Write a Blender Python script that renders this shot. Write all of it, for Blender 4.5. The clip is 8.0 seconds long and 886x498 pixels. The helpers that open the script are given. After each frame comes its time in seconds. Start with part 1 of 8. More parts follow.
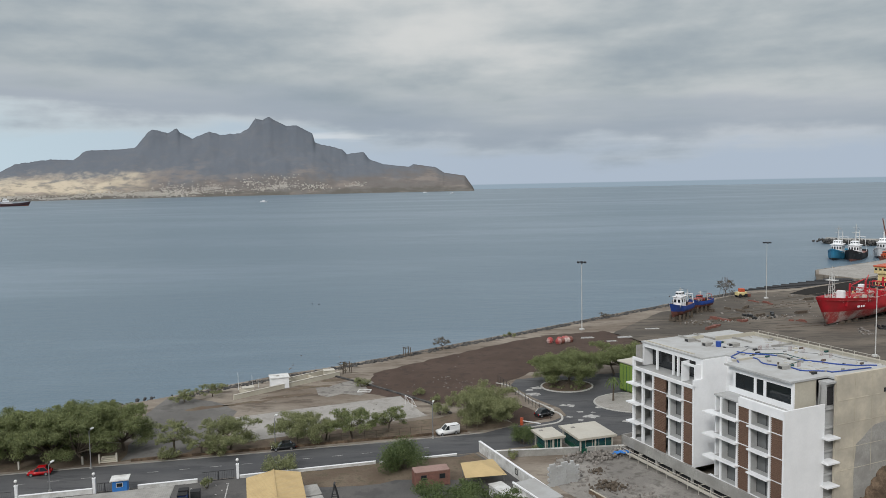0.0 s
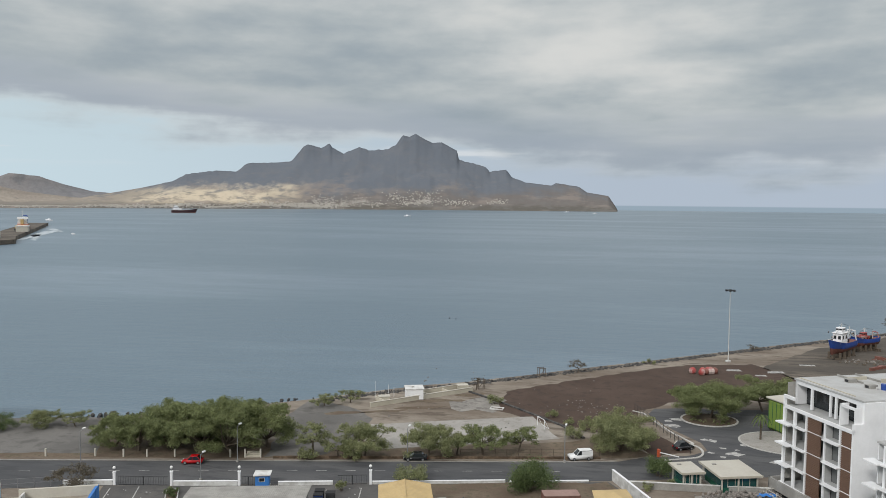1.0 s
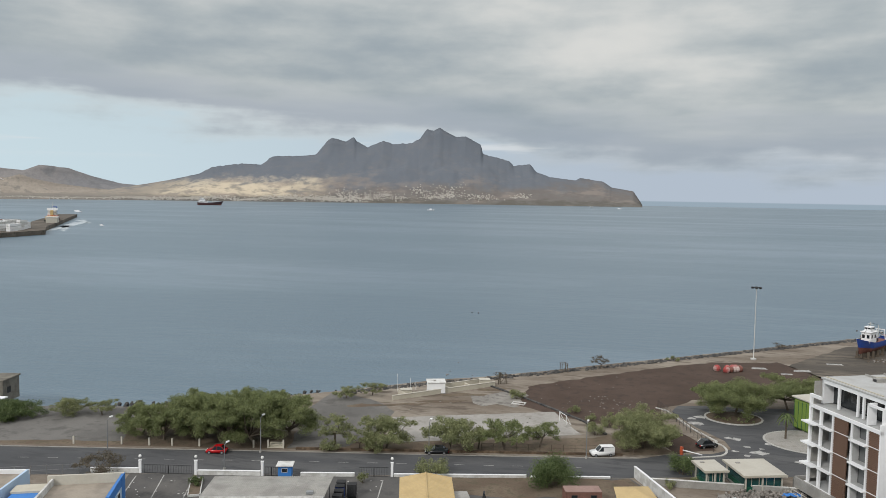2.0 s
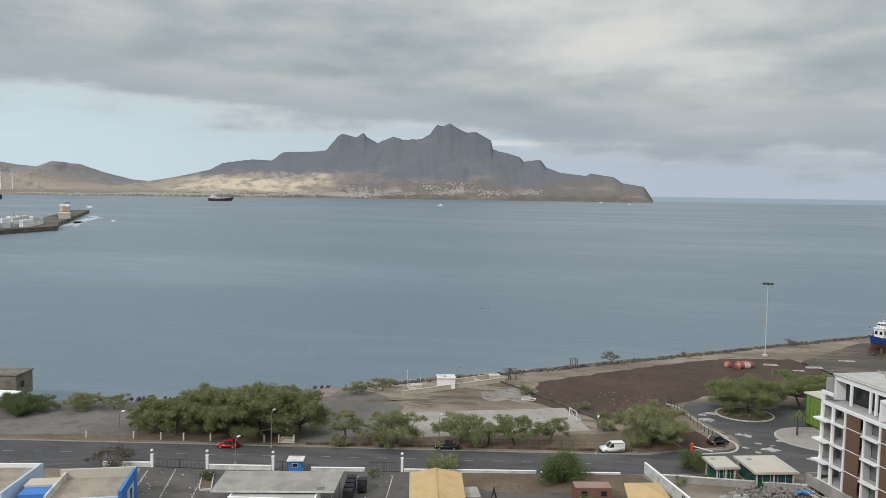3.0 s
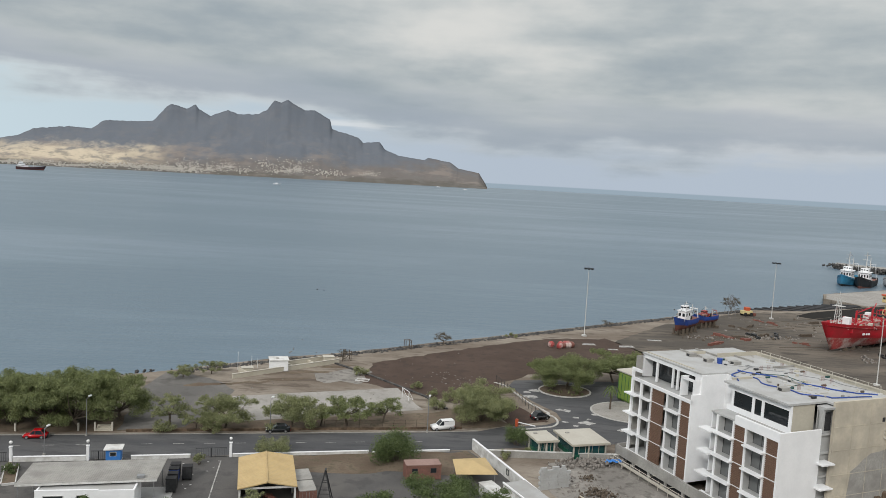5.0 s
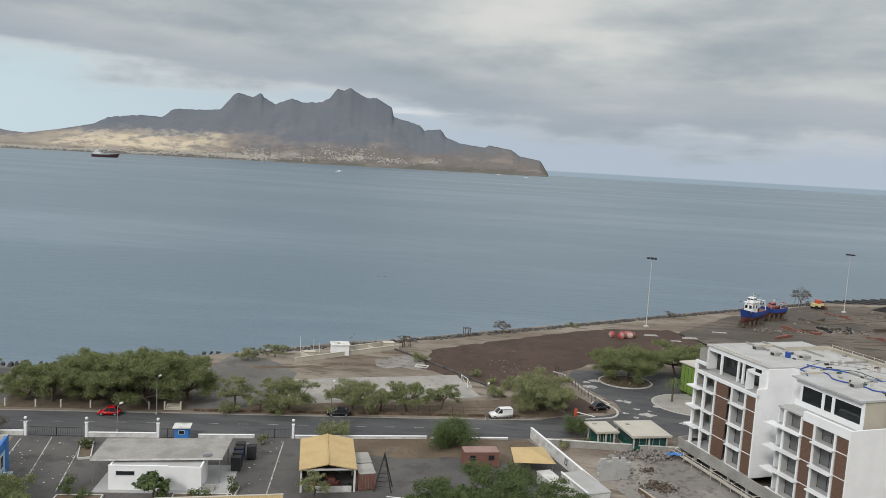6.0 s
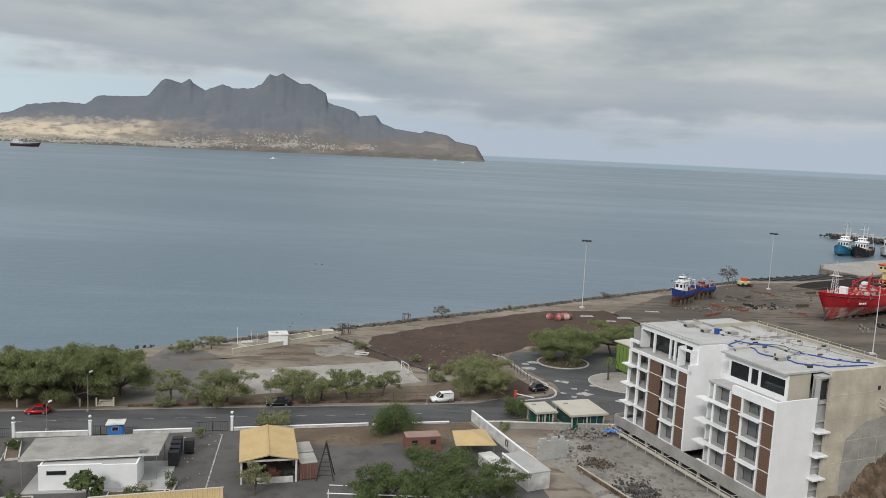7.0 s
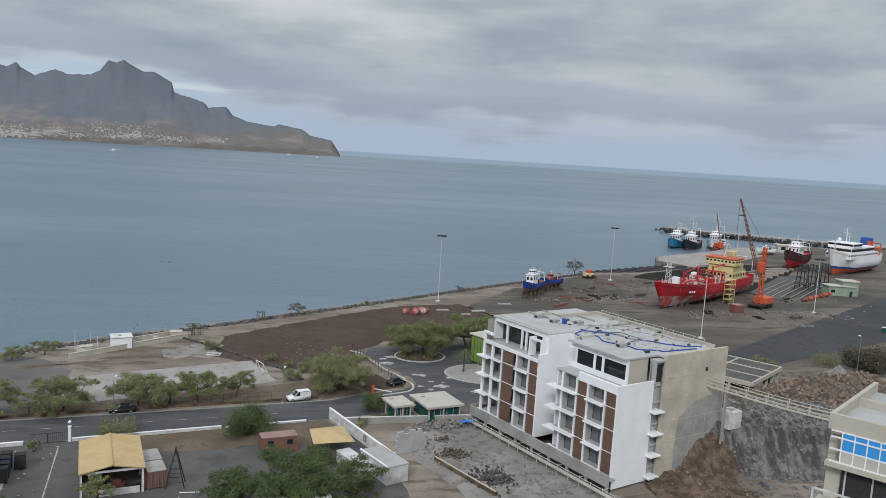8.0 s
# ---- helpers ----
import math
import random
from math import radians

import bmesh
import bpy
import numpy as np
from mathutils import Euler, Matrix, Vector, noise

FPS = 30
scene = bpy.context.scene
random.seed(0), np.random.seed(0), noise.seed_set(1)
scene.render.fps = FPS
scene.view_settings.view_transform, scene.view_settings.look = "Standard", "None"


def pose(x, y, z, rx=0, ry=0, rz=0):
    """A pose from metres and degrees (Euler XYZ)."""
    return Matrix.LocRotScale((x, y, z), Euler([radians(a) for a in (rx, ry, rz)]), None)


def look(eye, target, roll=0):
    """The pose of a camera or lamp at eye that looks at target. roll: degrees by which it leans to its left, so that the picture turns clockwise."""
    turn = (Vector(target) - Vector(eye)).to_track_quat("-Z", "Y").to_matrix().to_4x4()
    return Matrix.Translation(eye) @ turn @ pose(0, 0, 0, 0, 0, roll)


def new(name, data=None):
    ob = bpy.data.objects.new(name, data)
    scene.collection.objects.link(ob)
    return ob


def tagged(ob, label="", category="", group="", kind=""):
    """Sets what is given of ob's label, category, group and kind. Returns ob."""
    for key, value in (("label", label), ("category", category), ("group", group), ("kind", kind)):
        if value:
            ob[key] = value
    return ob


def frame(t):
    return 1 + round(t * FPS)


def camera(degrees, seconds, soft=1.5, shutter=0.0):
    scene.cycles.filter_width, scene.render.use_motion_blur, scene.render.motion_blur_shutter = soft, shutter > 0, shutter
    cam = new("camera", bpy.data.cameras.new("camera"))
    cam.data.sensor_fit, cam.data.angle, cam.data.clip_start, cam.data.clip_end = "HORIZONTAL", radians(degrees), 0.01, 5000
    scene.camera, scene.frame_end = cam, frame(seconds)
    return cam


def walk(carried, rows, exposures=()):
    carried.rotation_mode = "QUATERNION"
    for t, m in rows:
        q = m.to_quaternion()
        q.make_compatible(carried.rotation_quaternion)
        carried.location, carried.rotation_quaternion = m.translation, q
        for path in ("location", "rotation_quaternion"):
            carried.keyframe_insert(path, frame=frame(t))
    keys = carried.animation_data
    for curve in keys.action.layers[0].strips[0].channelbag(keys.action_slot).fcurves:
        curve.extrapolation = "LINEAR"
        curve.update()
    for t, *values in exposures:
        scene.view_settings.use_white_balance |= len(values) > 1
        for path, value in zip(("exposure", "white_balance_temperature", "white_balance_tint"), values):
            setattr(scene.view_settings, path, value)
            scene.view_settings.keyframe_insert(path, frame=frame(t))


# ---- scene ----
EYE = 48.0
cam = camera(60.35, 8.0, soft=0.7)
# seconds, yaw, pitch, roll in degrees: the camera turns on the spot, high above the road
ROWS = [
    (0.00, 0.00, -5.02, -1.18),
    (0.50, 7.20, -3.60, -0.10),
    (1.00, 10.44, -3.62, 0.48),
    (1.50, 11.56, -3.87, 0.83),
    (2.20, 12.35, -4.15, 0.84),
    (3.00, 12.92, -4.41, 0.82),
    (3.50, 13.31, -4.82, 0.75),
    (4.00, 13.10, -5.76, 0.71),
    (4.50, 6.63, -5.31, 1.81),
    (4.70, 3.37, -5.12, 2.57),
    (5.25, 0.00, -5.75, 3.25),
    (5.80, 2.76, -6.13, 3.66),
    (6.00, 5.10, -6.54, 3.23),
    (6.20, 6.67, -6.95, 2.85),
    (6.50, 7.13, -7.40, 2.38),
    (7.00, 0.36, -7.36, 2.68),
    (7.50, -9.55, -6.83, 3.58),
    (7.70, -11.75, -7.10, 3.60),
    (8.00, -10.48, -7.12, 3.56),
]
walk(cam, [(t, pose(0, 0, EYE, 90 + pitch, 0, yaw) @ pose(0, 0, 0, 0, 0, roll)) for t, yaw, pitch, roll in ROWS],
     exposures=[(0.0, 0.14, 6350, 10), (1.5, 0.2, 6480, 10), (4.0, 0.22, 6500, 10), (7.0, 0.2, 6500, 10), (7.5, 0.16, 6300, 10), (8.0, 0.1, 6050, 10)])

# ---- sky and sun ----
SUN_TURN, SUN_HEIGHT = 205.0, 34.0      # degrees clockwise from +y, and above the horizon
world = bpy.data.worlds.new("sky")
scene.world = world
world.use_nodes = True


class Nodes:
    """A short way to write node trees."""

    def __init__(self, tree):
        self.tree = tree
        tree.nodes.clear()

    def add(self, kind, ins=()):
        n = self.tree.nodes.new(kind)
        for k, v in dict(ins).items():
            self.set(n.inputs[k], v)
        return n

    def set(self, socket, v):
        if isinstance(v, bpy.types.NodeSocket):
            self.tree.links.new(v, socket)
        elif isinstance(v, (tuple, list)) and len(v) == 3 and len(socket.default_value) == 4:
            socket.default_value = (*v, 1)
        else:
            socket.default_value = v

    def math(self, op, a, b=0.0, clamp=False):
        n = self.add("ShaderNodeMath", ins={0: a, 1: b})
        n.operation, n.use_clamp = op, clamp
        return n.outputs[0]

    def mix(self, fac, a, b, blend="MIX"):
        n = self.add("ShaderNodeMix")
        n.data_type, n.blend_type = "RGBA", blend
        for k, v in ((0, fac), (6, a), (7, b)):
            self.set(n.inputs[k], v)
        return n.outputs[2]

    def noise(self, vector, scale, detail=4.0, rough=0.55):
        return self.add("ShaderNodeTexNoise", ins={"Vector": vector, "Scale": scale, "Detail": detail, "Roughness": rough}).outputs[0]

    def ramp(self, fac, *stops):
        n = self.add("ShaderNodeValToRGB", ins={0: fac})
        while len(n.color_ramp.elements) < len(stops):
            n.color_ramp.elements.new(0.5)
        for e, (p, c) in zip(n.color_ramp.elements, stops):
            e.position = p
            e.color = (c, c, c, 1) if isinstance(c, (int, float)) else (*c, 1)
        return n.outputs[0]

    def span(self, v, a, b, lo=0.0, hi=1.0):
        n = self.add("ShaderNodeMapRange", ins={0: v, 1: a, 2: b, 3: lo, 4: hi})
        n.interpolation_type = "SMOOTHSTEP"
        return n.outputs[0]


def build_sky():
    g = Nodes(world.node_tree)
    way = g.add("ShaderNodeTexCoord").outputs["Generated"]
    sep = g.add("ShaderNodeSeparateXYZ", ins={0: way})
    x, y, z = sep.outputs
    blue = g.add("ShaderNodeTexSky")
    blue.sky_type, blue.sun_disc, blue.dust_density = "NISHITA", False, 2.5
    blue.sun_elevation, blue.sun_rotation = radians(SUN_HEIGHT), radians(SUN_TURN)
    clear = g.mix(1.0, blue.outputs[0], (0.085, 0.085, 0.085), "MULTIPLY")
    # pale air under the cloud deck
    air = g.mix(g.span(x, -0.75, 0.1), (0.50, 0.61, 0.66), (0.385, 0.445, 0.520))
    low = g.mix(g.span(z, 0.02, 0.5), air, clear)
    # a deck of cloud seen from below: a flat layer, so that it draws together towards the horizon
    up = g.math("ADD", g.math("MAXIMUM", z, 0.0), 0.07)
    px, py = g.math("DIVIDE", x, up), g.math("DIVIDE", y, up)
    deck = g.add("ShaderNodeCombineXYZ", ins={0: px, 1: g.math("MULTIPLY", py, 1.0)}).outputs[0]
    big = g.noise(deck, 0.42, 4, 0.52)
    small = g.noise(deck, 1.25, 3, 0.5)
    # streaks along the horizon
    flat = g.add("ShaderNodeCombineXYZ", ins={0: g.math("MULTIPLY", x, 3.0), 1: g.math("MULTIPLY", y, 1.0), 2: g.math("MULTIPLY", z, 34.0)}).outputs[0]
    streak = g.noise(flat, 1.0, 4, 0.55)
    lump = g.add("ShaderNodeCombineXYZ", ins={0: g.math("MULTIPLY", x, 3.2), 1: g.math("MULTIPLY", y, 3.2), 2: g.math("MULTIPLY", z, 8.0)}).outputs[0]
    lumps = g.noise(lump, 1.0, 6, 0.52)
    puff = g.add("ShaderNodeCombineXYZ", ins={0: g.math("MULTIPLY", x, 8.0), 1: g.math("MULTIPLY", y, 8.0), 2: g.math("MULTIPLY", z, 24.0)}).outputs[0]
    puffs = g.noise(puff, 1.0, 7, 0.55)
    tone = g.math("ADD", g.math("MULTIPLY", g.math("SUBTRACT", puffs, 0.5), 0.24), g.math("MULTIPLY", big, 0.38))
    tone = g.math("ADD", tone, g.math("ADD", g.math("MULTIPLY", small, 0.12), g.math("ADD", g.math("MULTIPLY", streak, 0.10), g.math("MULTIPLY", lumps, 0.50))))
    cloud = g.ramp(g.span(tone, 0.39, 0.71), (0.0, (0.280, 0.328, 0.362)), (0.36, (0.380, 0.418, 0.432)), (0.68, (0.475, 0.500, 0.500)), (1.0, (0.585, 0.590, 0.572)))
    # its far edge: higher in the west (left), where clear air opens under it
    edge = g.math("ADD", g.math("MULTIPLY", g.span(x, -0.80, -0.30), -0.044), 0.112)
    edge = g.math("SUBTRACT", edge, g.math("MULTIPLY", g.span(x, -0.25, 0.20), 0.030))
    edge = g.math("ADD", edge, g.math("ADD", g.math("MULTIPLY", g.math("SUBTRACT", streak, 0.5), 0.05), g.math("ADD", g.math("MULTIPLY", g.math("SUBTRACT", lumps, 0.5), 0.10), g.math("MULTIPLY", g.math("SUBTRACT", puffs, 0.5), 0.07))))
    over = g.math("SUBTRACT", z, edge)
    cover = g.span(over, -0.022, 0.022)
    cover = g.math("MULTIPLY", cover, g.span(g.math("ADD", big, g.math("MULTIPLY", small, 0.3)), 0.30, 0.42))
    # clearer sky towards the west
    cover = g.math("MULTIPLY", cover, g.span(g.math("ADD", x, g.math("MULTIPLY", g.math("SUBTRACT", lumps, 0.5), 0.5)), -0.94, -0.66, 0.15, 1.0))
    # the shaded blue lip of the deck
    lip = g.math("MULTIPLY", g.span(over, -0.01, 0.02), g.span(over, 0.075, 0.02))
    cloud = g.mix(g.math("MULTIPLY", lip, 0.75), cloud, (0.300, 0.345, 0.400))
    # thin bright and grey bands of cloud low over the sea
    band = g.math("MULTIPLY", g.span(streak, 0.56, 0.66), g.math("MULTIPLY", g.span(z, 0.035, 0.06), g.span(z, 0.14, 0.09)))
    low = g.mix(g.math("MULTIPLY", band, 0.8), low, (0.60, 0.63, 0.65))
    sky = g.mix(cover, low, cloud)
    # overcast skies brighten towards the zenith
    sky = g.mix(g.span(z, 0.35, 0.95), sky, (1.05, 1.05, 1.05))
    # haze over the far water
    sky = g.mix(g.span(z, -0.0035, -0.0052), sky, (0.27, 0.34, 0.40))
    back = g.add("ShaderNodeBackground", ins={0: sky, 1: 1.0})
    g.add("ShaderNodeOutputWorld", ins={0: back.outputs[0]})


build_sky()
sun = new("sun", bpy.data.lights.new("sun", "SUN"))
sun.data.energy, sun.data.angle, sun.data.color = 1.5, radians(12), (1.0, 0.97, 0.93)
a, e = radians(SUN_TURN), radians(SUN_HEIGHT)
sun.matrix_world = look((math.sin(a) * 300, math.cos(a) * 300, 260), (math.sin(a) * 300 - math.sin(a) * math.cos(e), math.cos(a) * 300 - math.cos(a) * math.cos(e), 260 - math.sin(e)))


# ---- materials ----
def mat(name, base, rough=0.7, metal=0.0, var=0.25, grain=3.0, bump=0.15, dirt=None, dirt_amount=0.35, dirt_scale=0.35, spec=0.4, island=False):
    """A painted, mineral or metal surface with grain, slow stains and fine relief, in metres."""
    m = bpy.data.materials.new(name)
    m.use_nodes = True
    g = Nodes(m.node_tree)
    co = g.add("ShaderNodeTexCoord").outputs["Object"]
    fine, slow = g.noise(co, grain, 5, 0.65), g.noise(co, dirt_scale, 5, 0.6)
    c = g.mix(g.span(fine, 0.25, 0.75), tuple(v * (1 - var) for v in base), tuple(min(1, v * (1 + var)) for v in base))
    if dirt:
        c = g.mix(g.math("MULTIPLY", g.span(g.math("ADD", slow, g.math("MULTIPLY", fine, 0.25)), 0.52, 0.78), dirt_amount), c, dirt)
    rnd = g.add("ShaderNodeObjectInfo").outputs["Random"] if not island else g.add("ShaderNodeNewGeometry").outputs["Random Per Island"]
    c = g.mix(1.0, c, g.ramp(rnd, (0, 0.88), (1, 1.0)), "MULTIPLY")
    b = g.add("ShaderNodeBump", ins={"Strength": bump, "Distance": 0.03, "Height": fine})
    p = g.add("ShaderNodeBsdfPrincipled", ins={"Base Color": c, "Roughness": rough, "Metallic": metal, "Specular IOR Level": spec, "Normal": b.outputs[0]})
    g.add("ShaderNodeOutputMaterial", ins={0: p.outputs[0]})
    return m


def ground_mat(name, c1, c2, c3, s1=0.06, s2=0.5, s3=6.0, rough=0.92, bump=0.4, stretch=(1, 1, 1)):
    """Earth or paving: three tones at three scales."""
    m = bpy.data.materials.new(name)
    m.use_nodes = True
    g = Nodes(m.node_tree)
    co = g.add("ShaderNodeMapping", ins={"Vector": g.add("ShaderNodeTexCoord").outputs["Object"], "Scale": stretch}).outputs[0]
    n1, n2, n3 = g.noise(co, s1, 5, 0.6), g.noise(co, s2, 6, 0.65), g.noise(co, s3, 4, 0.7)
    c = g.mix(g.span(g.math("ADD", n1, g.math("MULTIPLY", n2, 0.35)), 0.52, 0.82), c1, c2)
    c = g.mix(g.math("MULTIPLY", g.span(n2, 0.49, 0.63), 0.75), c, c3)
    c = g.mix(1.0, c, g.ramp(n3, (0.25, 0.72), (0.75, 1.0)), "MULTIPLY")
    b = g.add("ShaderNodeBump", ins={"Strength": bump, "Distance": 0.08, "Height": g.math("ADD", n2, g.math("MULTIPLY", n3, 0.4))})
    p = g.add("ShaderNodeBsdfPrincipled", ins={"Base Color": c, "Roughness": rough, "Specular IOR Level": 0.25, "Normal": b.outputs[0]})
    g.add("ShaderNodeOutputMaterial", ins={0: p.outputs[0]})
    return m


def sea_mat():
    m = bpy.data.materials.new("sea_water")
    m.use_nodes = True
    g = Nodes(m.node_tree)
    co = g.add("ShaderNodeTexCoord").outputs["Object"]
    wide = g.add("ShaderNodeMapping", ins={"Vector": co, "Rotation": (0, 0, radians(12)), "Scale": (0.0016, 0.006, 1)}).outputs[0]
    gust = g.noise(wide, 1.0, 5, 0.6)
    chop = g.add("ShaderNodeMapping", ins={"Vector": co, "Rotation": (0, 0, radians(8)), "Scale": (0.07, 0.22, 1)}).outputs[0]
    h = g.math("ADD", g.noise(chop, 1.0, 6, 0.65), g.math("MULTIPLY", g.noise(co, 0.9, 3, 0.6), 0.3))
    ripple = g.noise(g.add("ShaderNodeMapping", ins={"Vector": co, "Rotation": (0, 0, radians(20)), "Scale": (0.05, 0.30, 1)}).outputs[0], 1.0, 4, 0.6)
    swell = g.noise(g.add("ShaderNodeMapping", ins={"Vector": co, "Rotation": (0, 0, radians(-14)), "Scale": (0.022, 0.10, 1)}).outputs[0], 1.0, 5, 0.62)
    gust = g.math("ADD", g.math("MULTIPLY", gust, 0.8), g.math("ADD", g.math("MULTIPLY", ripple, 0.06), g.math("MULTIPLY", g.math("SUBTRACT", swell, 0.5), 0.30)))
    c = g.mix(g.span(gust, 0.35, 0.7), (0.112, 0.165, 0.210), (0.178, 0.238, 0.295))
    b = g.add("ShaderNodeBump", ins={"Strength": 0.6, "Distance": 0.6, "Height": h})
    p = g.add("ShaderNodeBsdfPrincipled", ins={"Base Color": c, "Roughness": g.span(gust, 0.3, 0.7, 0.34, 0.27), "IOR": 1.33, "Normal": b.outputs[0]})
    g.add("ShaderNodeOutputMaterial", ins={0: p.outputs[0]})
    return m


def rock_mat():
    """The far island: dark volcanic slopes tinted with haze, sandy at the foot with a painted sun patch, with gullies.
    """
    m = bpy.data.materials.new("volcanic_slope")
    m.use_nodes = True
    g = Nodes(m.node_tree)
    co = g.add("ShaderNodeTexCoord").outputs["Object"]
    z = g.add("ShaderNodeSeparateXYZ", ins={0: co}).outputs[2]
    n1, n2 = g.noise(co, 0.003, 6, 0.6), g.noise(co, 0.014, 6, 0.65)
    x = g.add("ShaderNodeSeparateXYZ", ins={0: co}).outputs[0]
    height = g.math("ADD", z, g.math("MULTIPLY", g.math("SUBTRACT", n1, 0.5), 190.0))
    height = g.math("ADD", height, g.math("MULTIPLY", g.math("SUBTRACT", n2, 0.5), 150.0))
    # pale sand on the left, brightened so its colour holds a patch of sunlight
    sunlit_foot = g.mix(g.span(g.math("ADD", x, g.math("MULTIPLY", n1, 700.0)), -1480.0, -1080.0), (0.53, 0.455, 0.345), (0.158, 0.143, 0.134))
    sunlit_foot = g.mix(g.span(g.math("ADD", z, g.math("MULTIPLY", n2, 60.0)), 66.0, 40.0), sunlit_foot, (0.120, 0.112, 0.098))
    sunlit_foot = g.mix(g.math("MULTIPLY", g.span(n2, 0.48, 0.62), 0.5), sunlit_foot, (0.16, 0.15, 0.13))
    # further left the plain is greyed, as ground outside the painted sun patch
    sunlit_foot = g.mix(g.math("MULTIPLY", g.span(g.math("ADD", x, g.math("MULTIPLY", n1, 500.0)), -1960.0, -2300.0), 0.75), sunlit_foot, (0.225, 0.205, 0.180))
    # the rock's blue-grey carries the distance haze in its base colour
    c = g.mix(g.span(height, 55.0, 150.0), sunlit_foot, (0.134, 0.149, 0.172))
    c = g.mix(g.math("MULTIPLY", g.span(n2, 0.45, 0.7), 0.35), c, (0.172, 0.170, 0.174))
    scar = g.noise(g.add("ShaderNodeMapping", ins={"Vector": co, "Scale": (0.004, 0.004, 0.012)}).outputs[0], 1.0, 7, 0.7)
    c = g.mix(g.math("MULTIPLY", g.span(scar, 0.50, 0.64), g.span(height, 260.0, 60.0, 0.0, 0.7)), c, (0.250, 0.215, 0.190))
    b = g.add("ShaderNodeBump", ins={"Strength": 0.35, "Distance": 14.0, "Height": n2})
    p = g.add("ShaderNodeBsdfPrincipled", ins={"Base Color": c, "Roughness": 0.95, "Specular IOR Level": 0.1, "Normal": b.outputs[0]})
    g.add("ShaderNodeOutputMaterial", ins={0: p.outputs[0]})
    return m


def cliff_mat():
    """Cut bank: grey rubble fill beside a body of brown earth, with run-off streaks down the face."""
    m = bpy.data.materials.new("cut_bank")
    m.use_nodes = True
    g = Nodes(m.node_tree)
    co = g.add("ShaderNodeTexCoord").outputs["Object"]
    x, y, z = g.add("ShaderNodeSeparateXYZ", ins={0: co}).outputs
    n1, n2, n3 = g.noise(co, 0.11, 5, 0.6), g.noise(co, 0.55, 6, 0.65), g.noise(co, 2.6, 5, 0.7)
    run = g.noise(g.add("ShaderNodeMapping", ins={"Vector": co, "Scale": (0.9, 0.35, 0.16)}).outputs[0], 1.0, 5, 0.65)
    grey = g.mix(g.span(run, 0.40, 0.62), (0.085, 0.082, 0.080), (0.215, 0.208, 0.198))
    grey = g.mix(g.math("MULTIPLY", g.span(n2, 0.52, 0.62), 0.6), grey, (0.31, 0.30, 0.28))
    brown = g.mix(g.span(n2, 0.40, 0.60), (0.100, 0.072, 0.050), (0.205, 0.148, 0.102))
    wob = g.math("MULTIPLY", g.math("SUBTRACT", n1, 0.5), 16.0)
    cut = g.math("MULTIPLY", g.span(g.math("ADD", x, wob), 69.5, 68.0), g.span(g.math("ADD", y, wob), 111.0, 108.5))
    heap = g.span(g.math("ADD", y, wob), 119.0, 123.0)
    c = g.mix(g.math("MAXIMUM", cut, g.math("MULTIPLY", heap, 0.8)), grey, brown)
    c = g.mix(1.0, c, g.ramp(n3, (0.28, 0.55), (0.72, 1.0)), "MULTIPLY")
    b = g.add("ShaderNodeBump", ins={"Strength": 1.0, "Distance": 0.15, "Height": g.math("ADD", n2, g.math("MULTIPLY", n3, 0.5))})
    p = g.add("ShaderNodeBsdfPrincipled", ins={"Base Color": c, "Roughness": 0.95, "Specular IOR Level": 0.2, "Normal": b.outputs[0]})
    g.add("ShaderNodeOutputMaterial", ins={0: p.outputs[0]})
    return m


def leaf_mat(name, c1, c2):
    m = bpy.data.materials.new(name)
    m.use_nodes = True
    g = Nodes(m.node_tree)
    rnd = g.add("ShaderNodeNewGeometry").outputs["Random Per Island"]
    co = g.add("ShaderNodeTexCoord").outputs["Object"]
    c = g.mix(g.math("ADD", g.math("MULTIPLY", rnd, 0.5), g.math("MULTIPLY", g.span(g.noise(co, 0.9, 3), 0.32, 0.68), 0.5)), c1, c2)
    p = g.add("ShaderNodeBsdfPrincipled", ins={"Base Color": c, "Roughness": 0.6, "Specular IOR Level": 0.3})
    t = g.add("ShaderNodeBsdfTranslucent", ins={"Color": c})
    s = g.add("ShaderNodeMixShader", ins={0: 0.36, 1: p.outputs[0], 2: t.outputs[0]})
    g.add("ShaderNodeOutputMaterial", ins={0: s.outputs[0]})
    return m


def glass_mat(name, tint, rough=0.08):
    m = bpy.data.materials.new(name)
    m.use_nodes = True
    g = Nodes(m.node_tree)
    p = g.add("ShaderNodeBsdfPrincipled", ins={"Base Color": tint, "Roughness": rough, "IOR": 1.5, "Specular IOR Level": 0.6})
    g.add("ShaderNodeOutputMaterial", ins={0: p.outputs[0]})
    return m


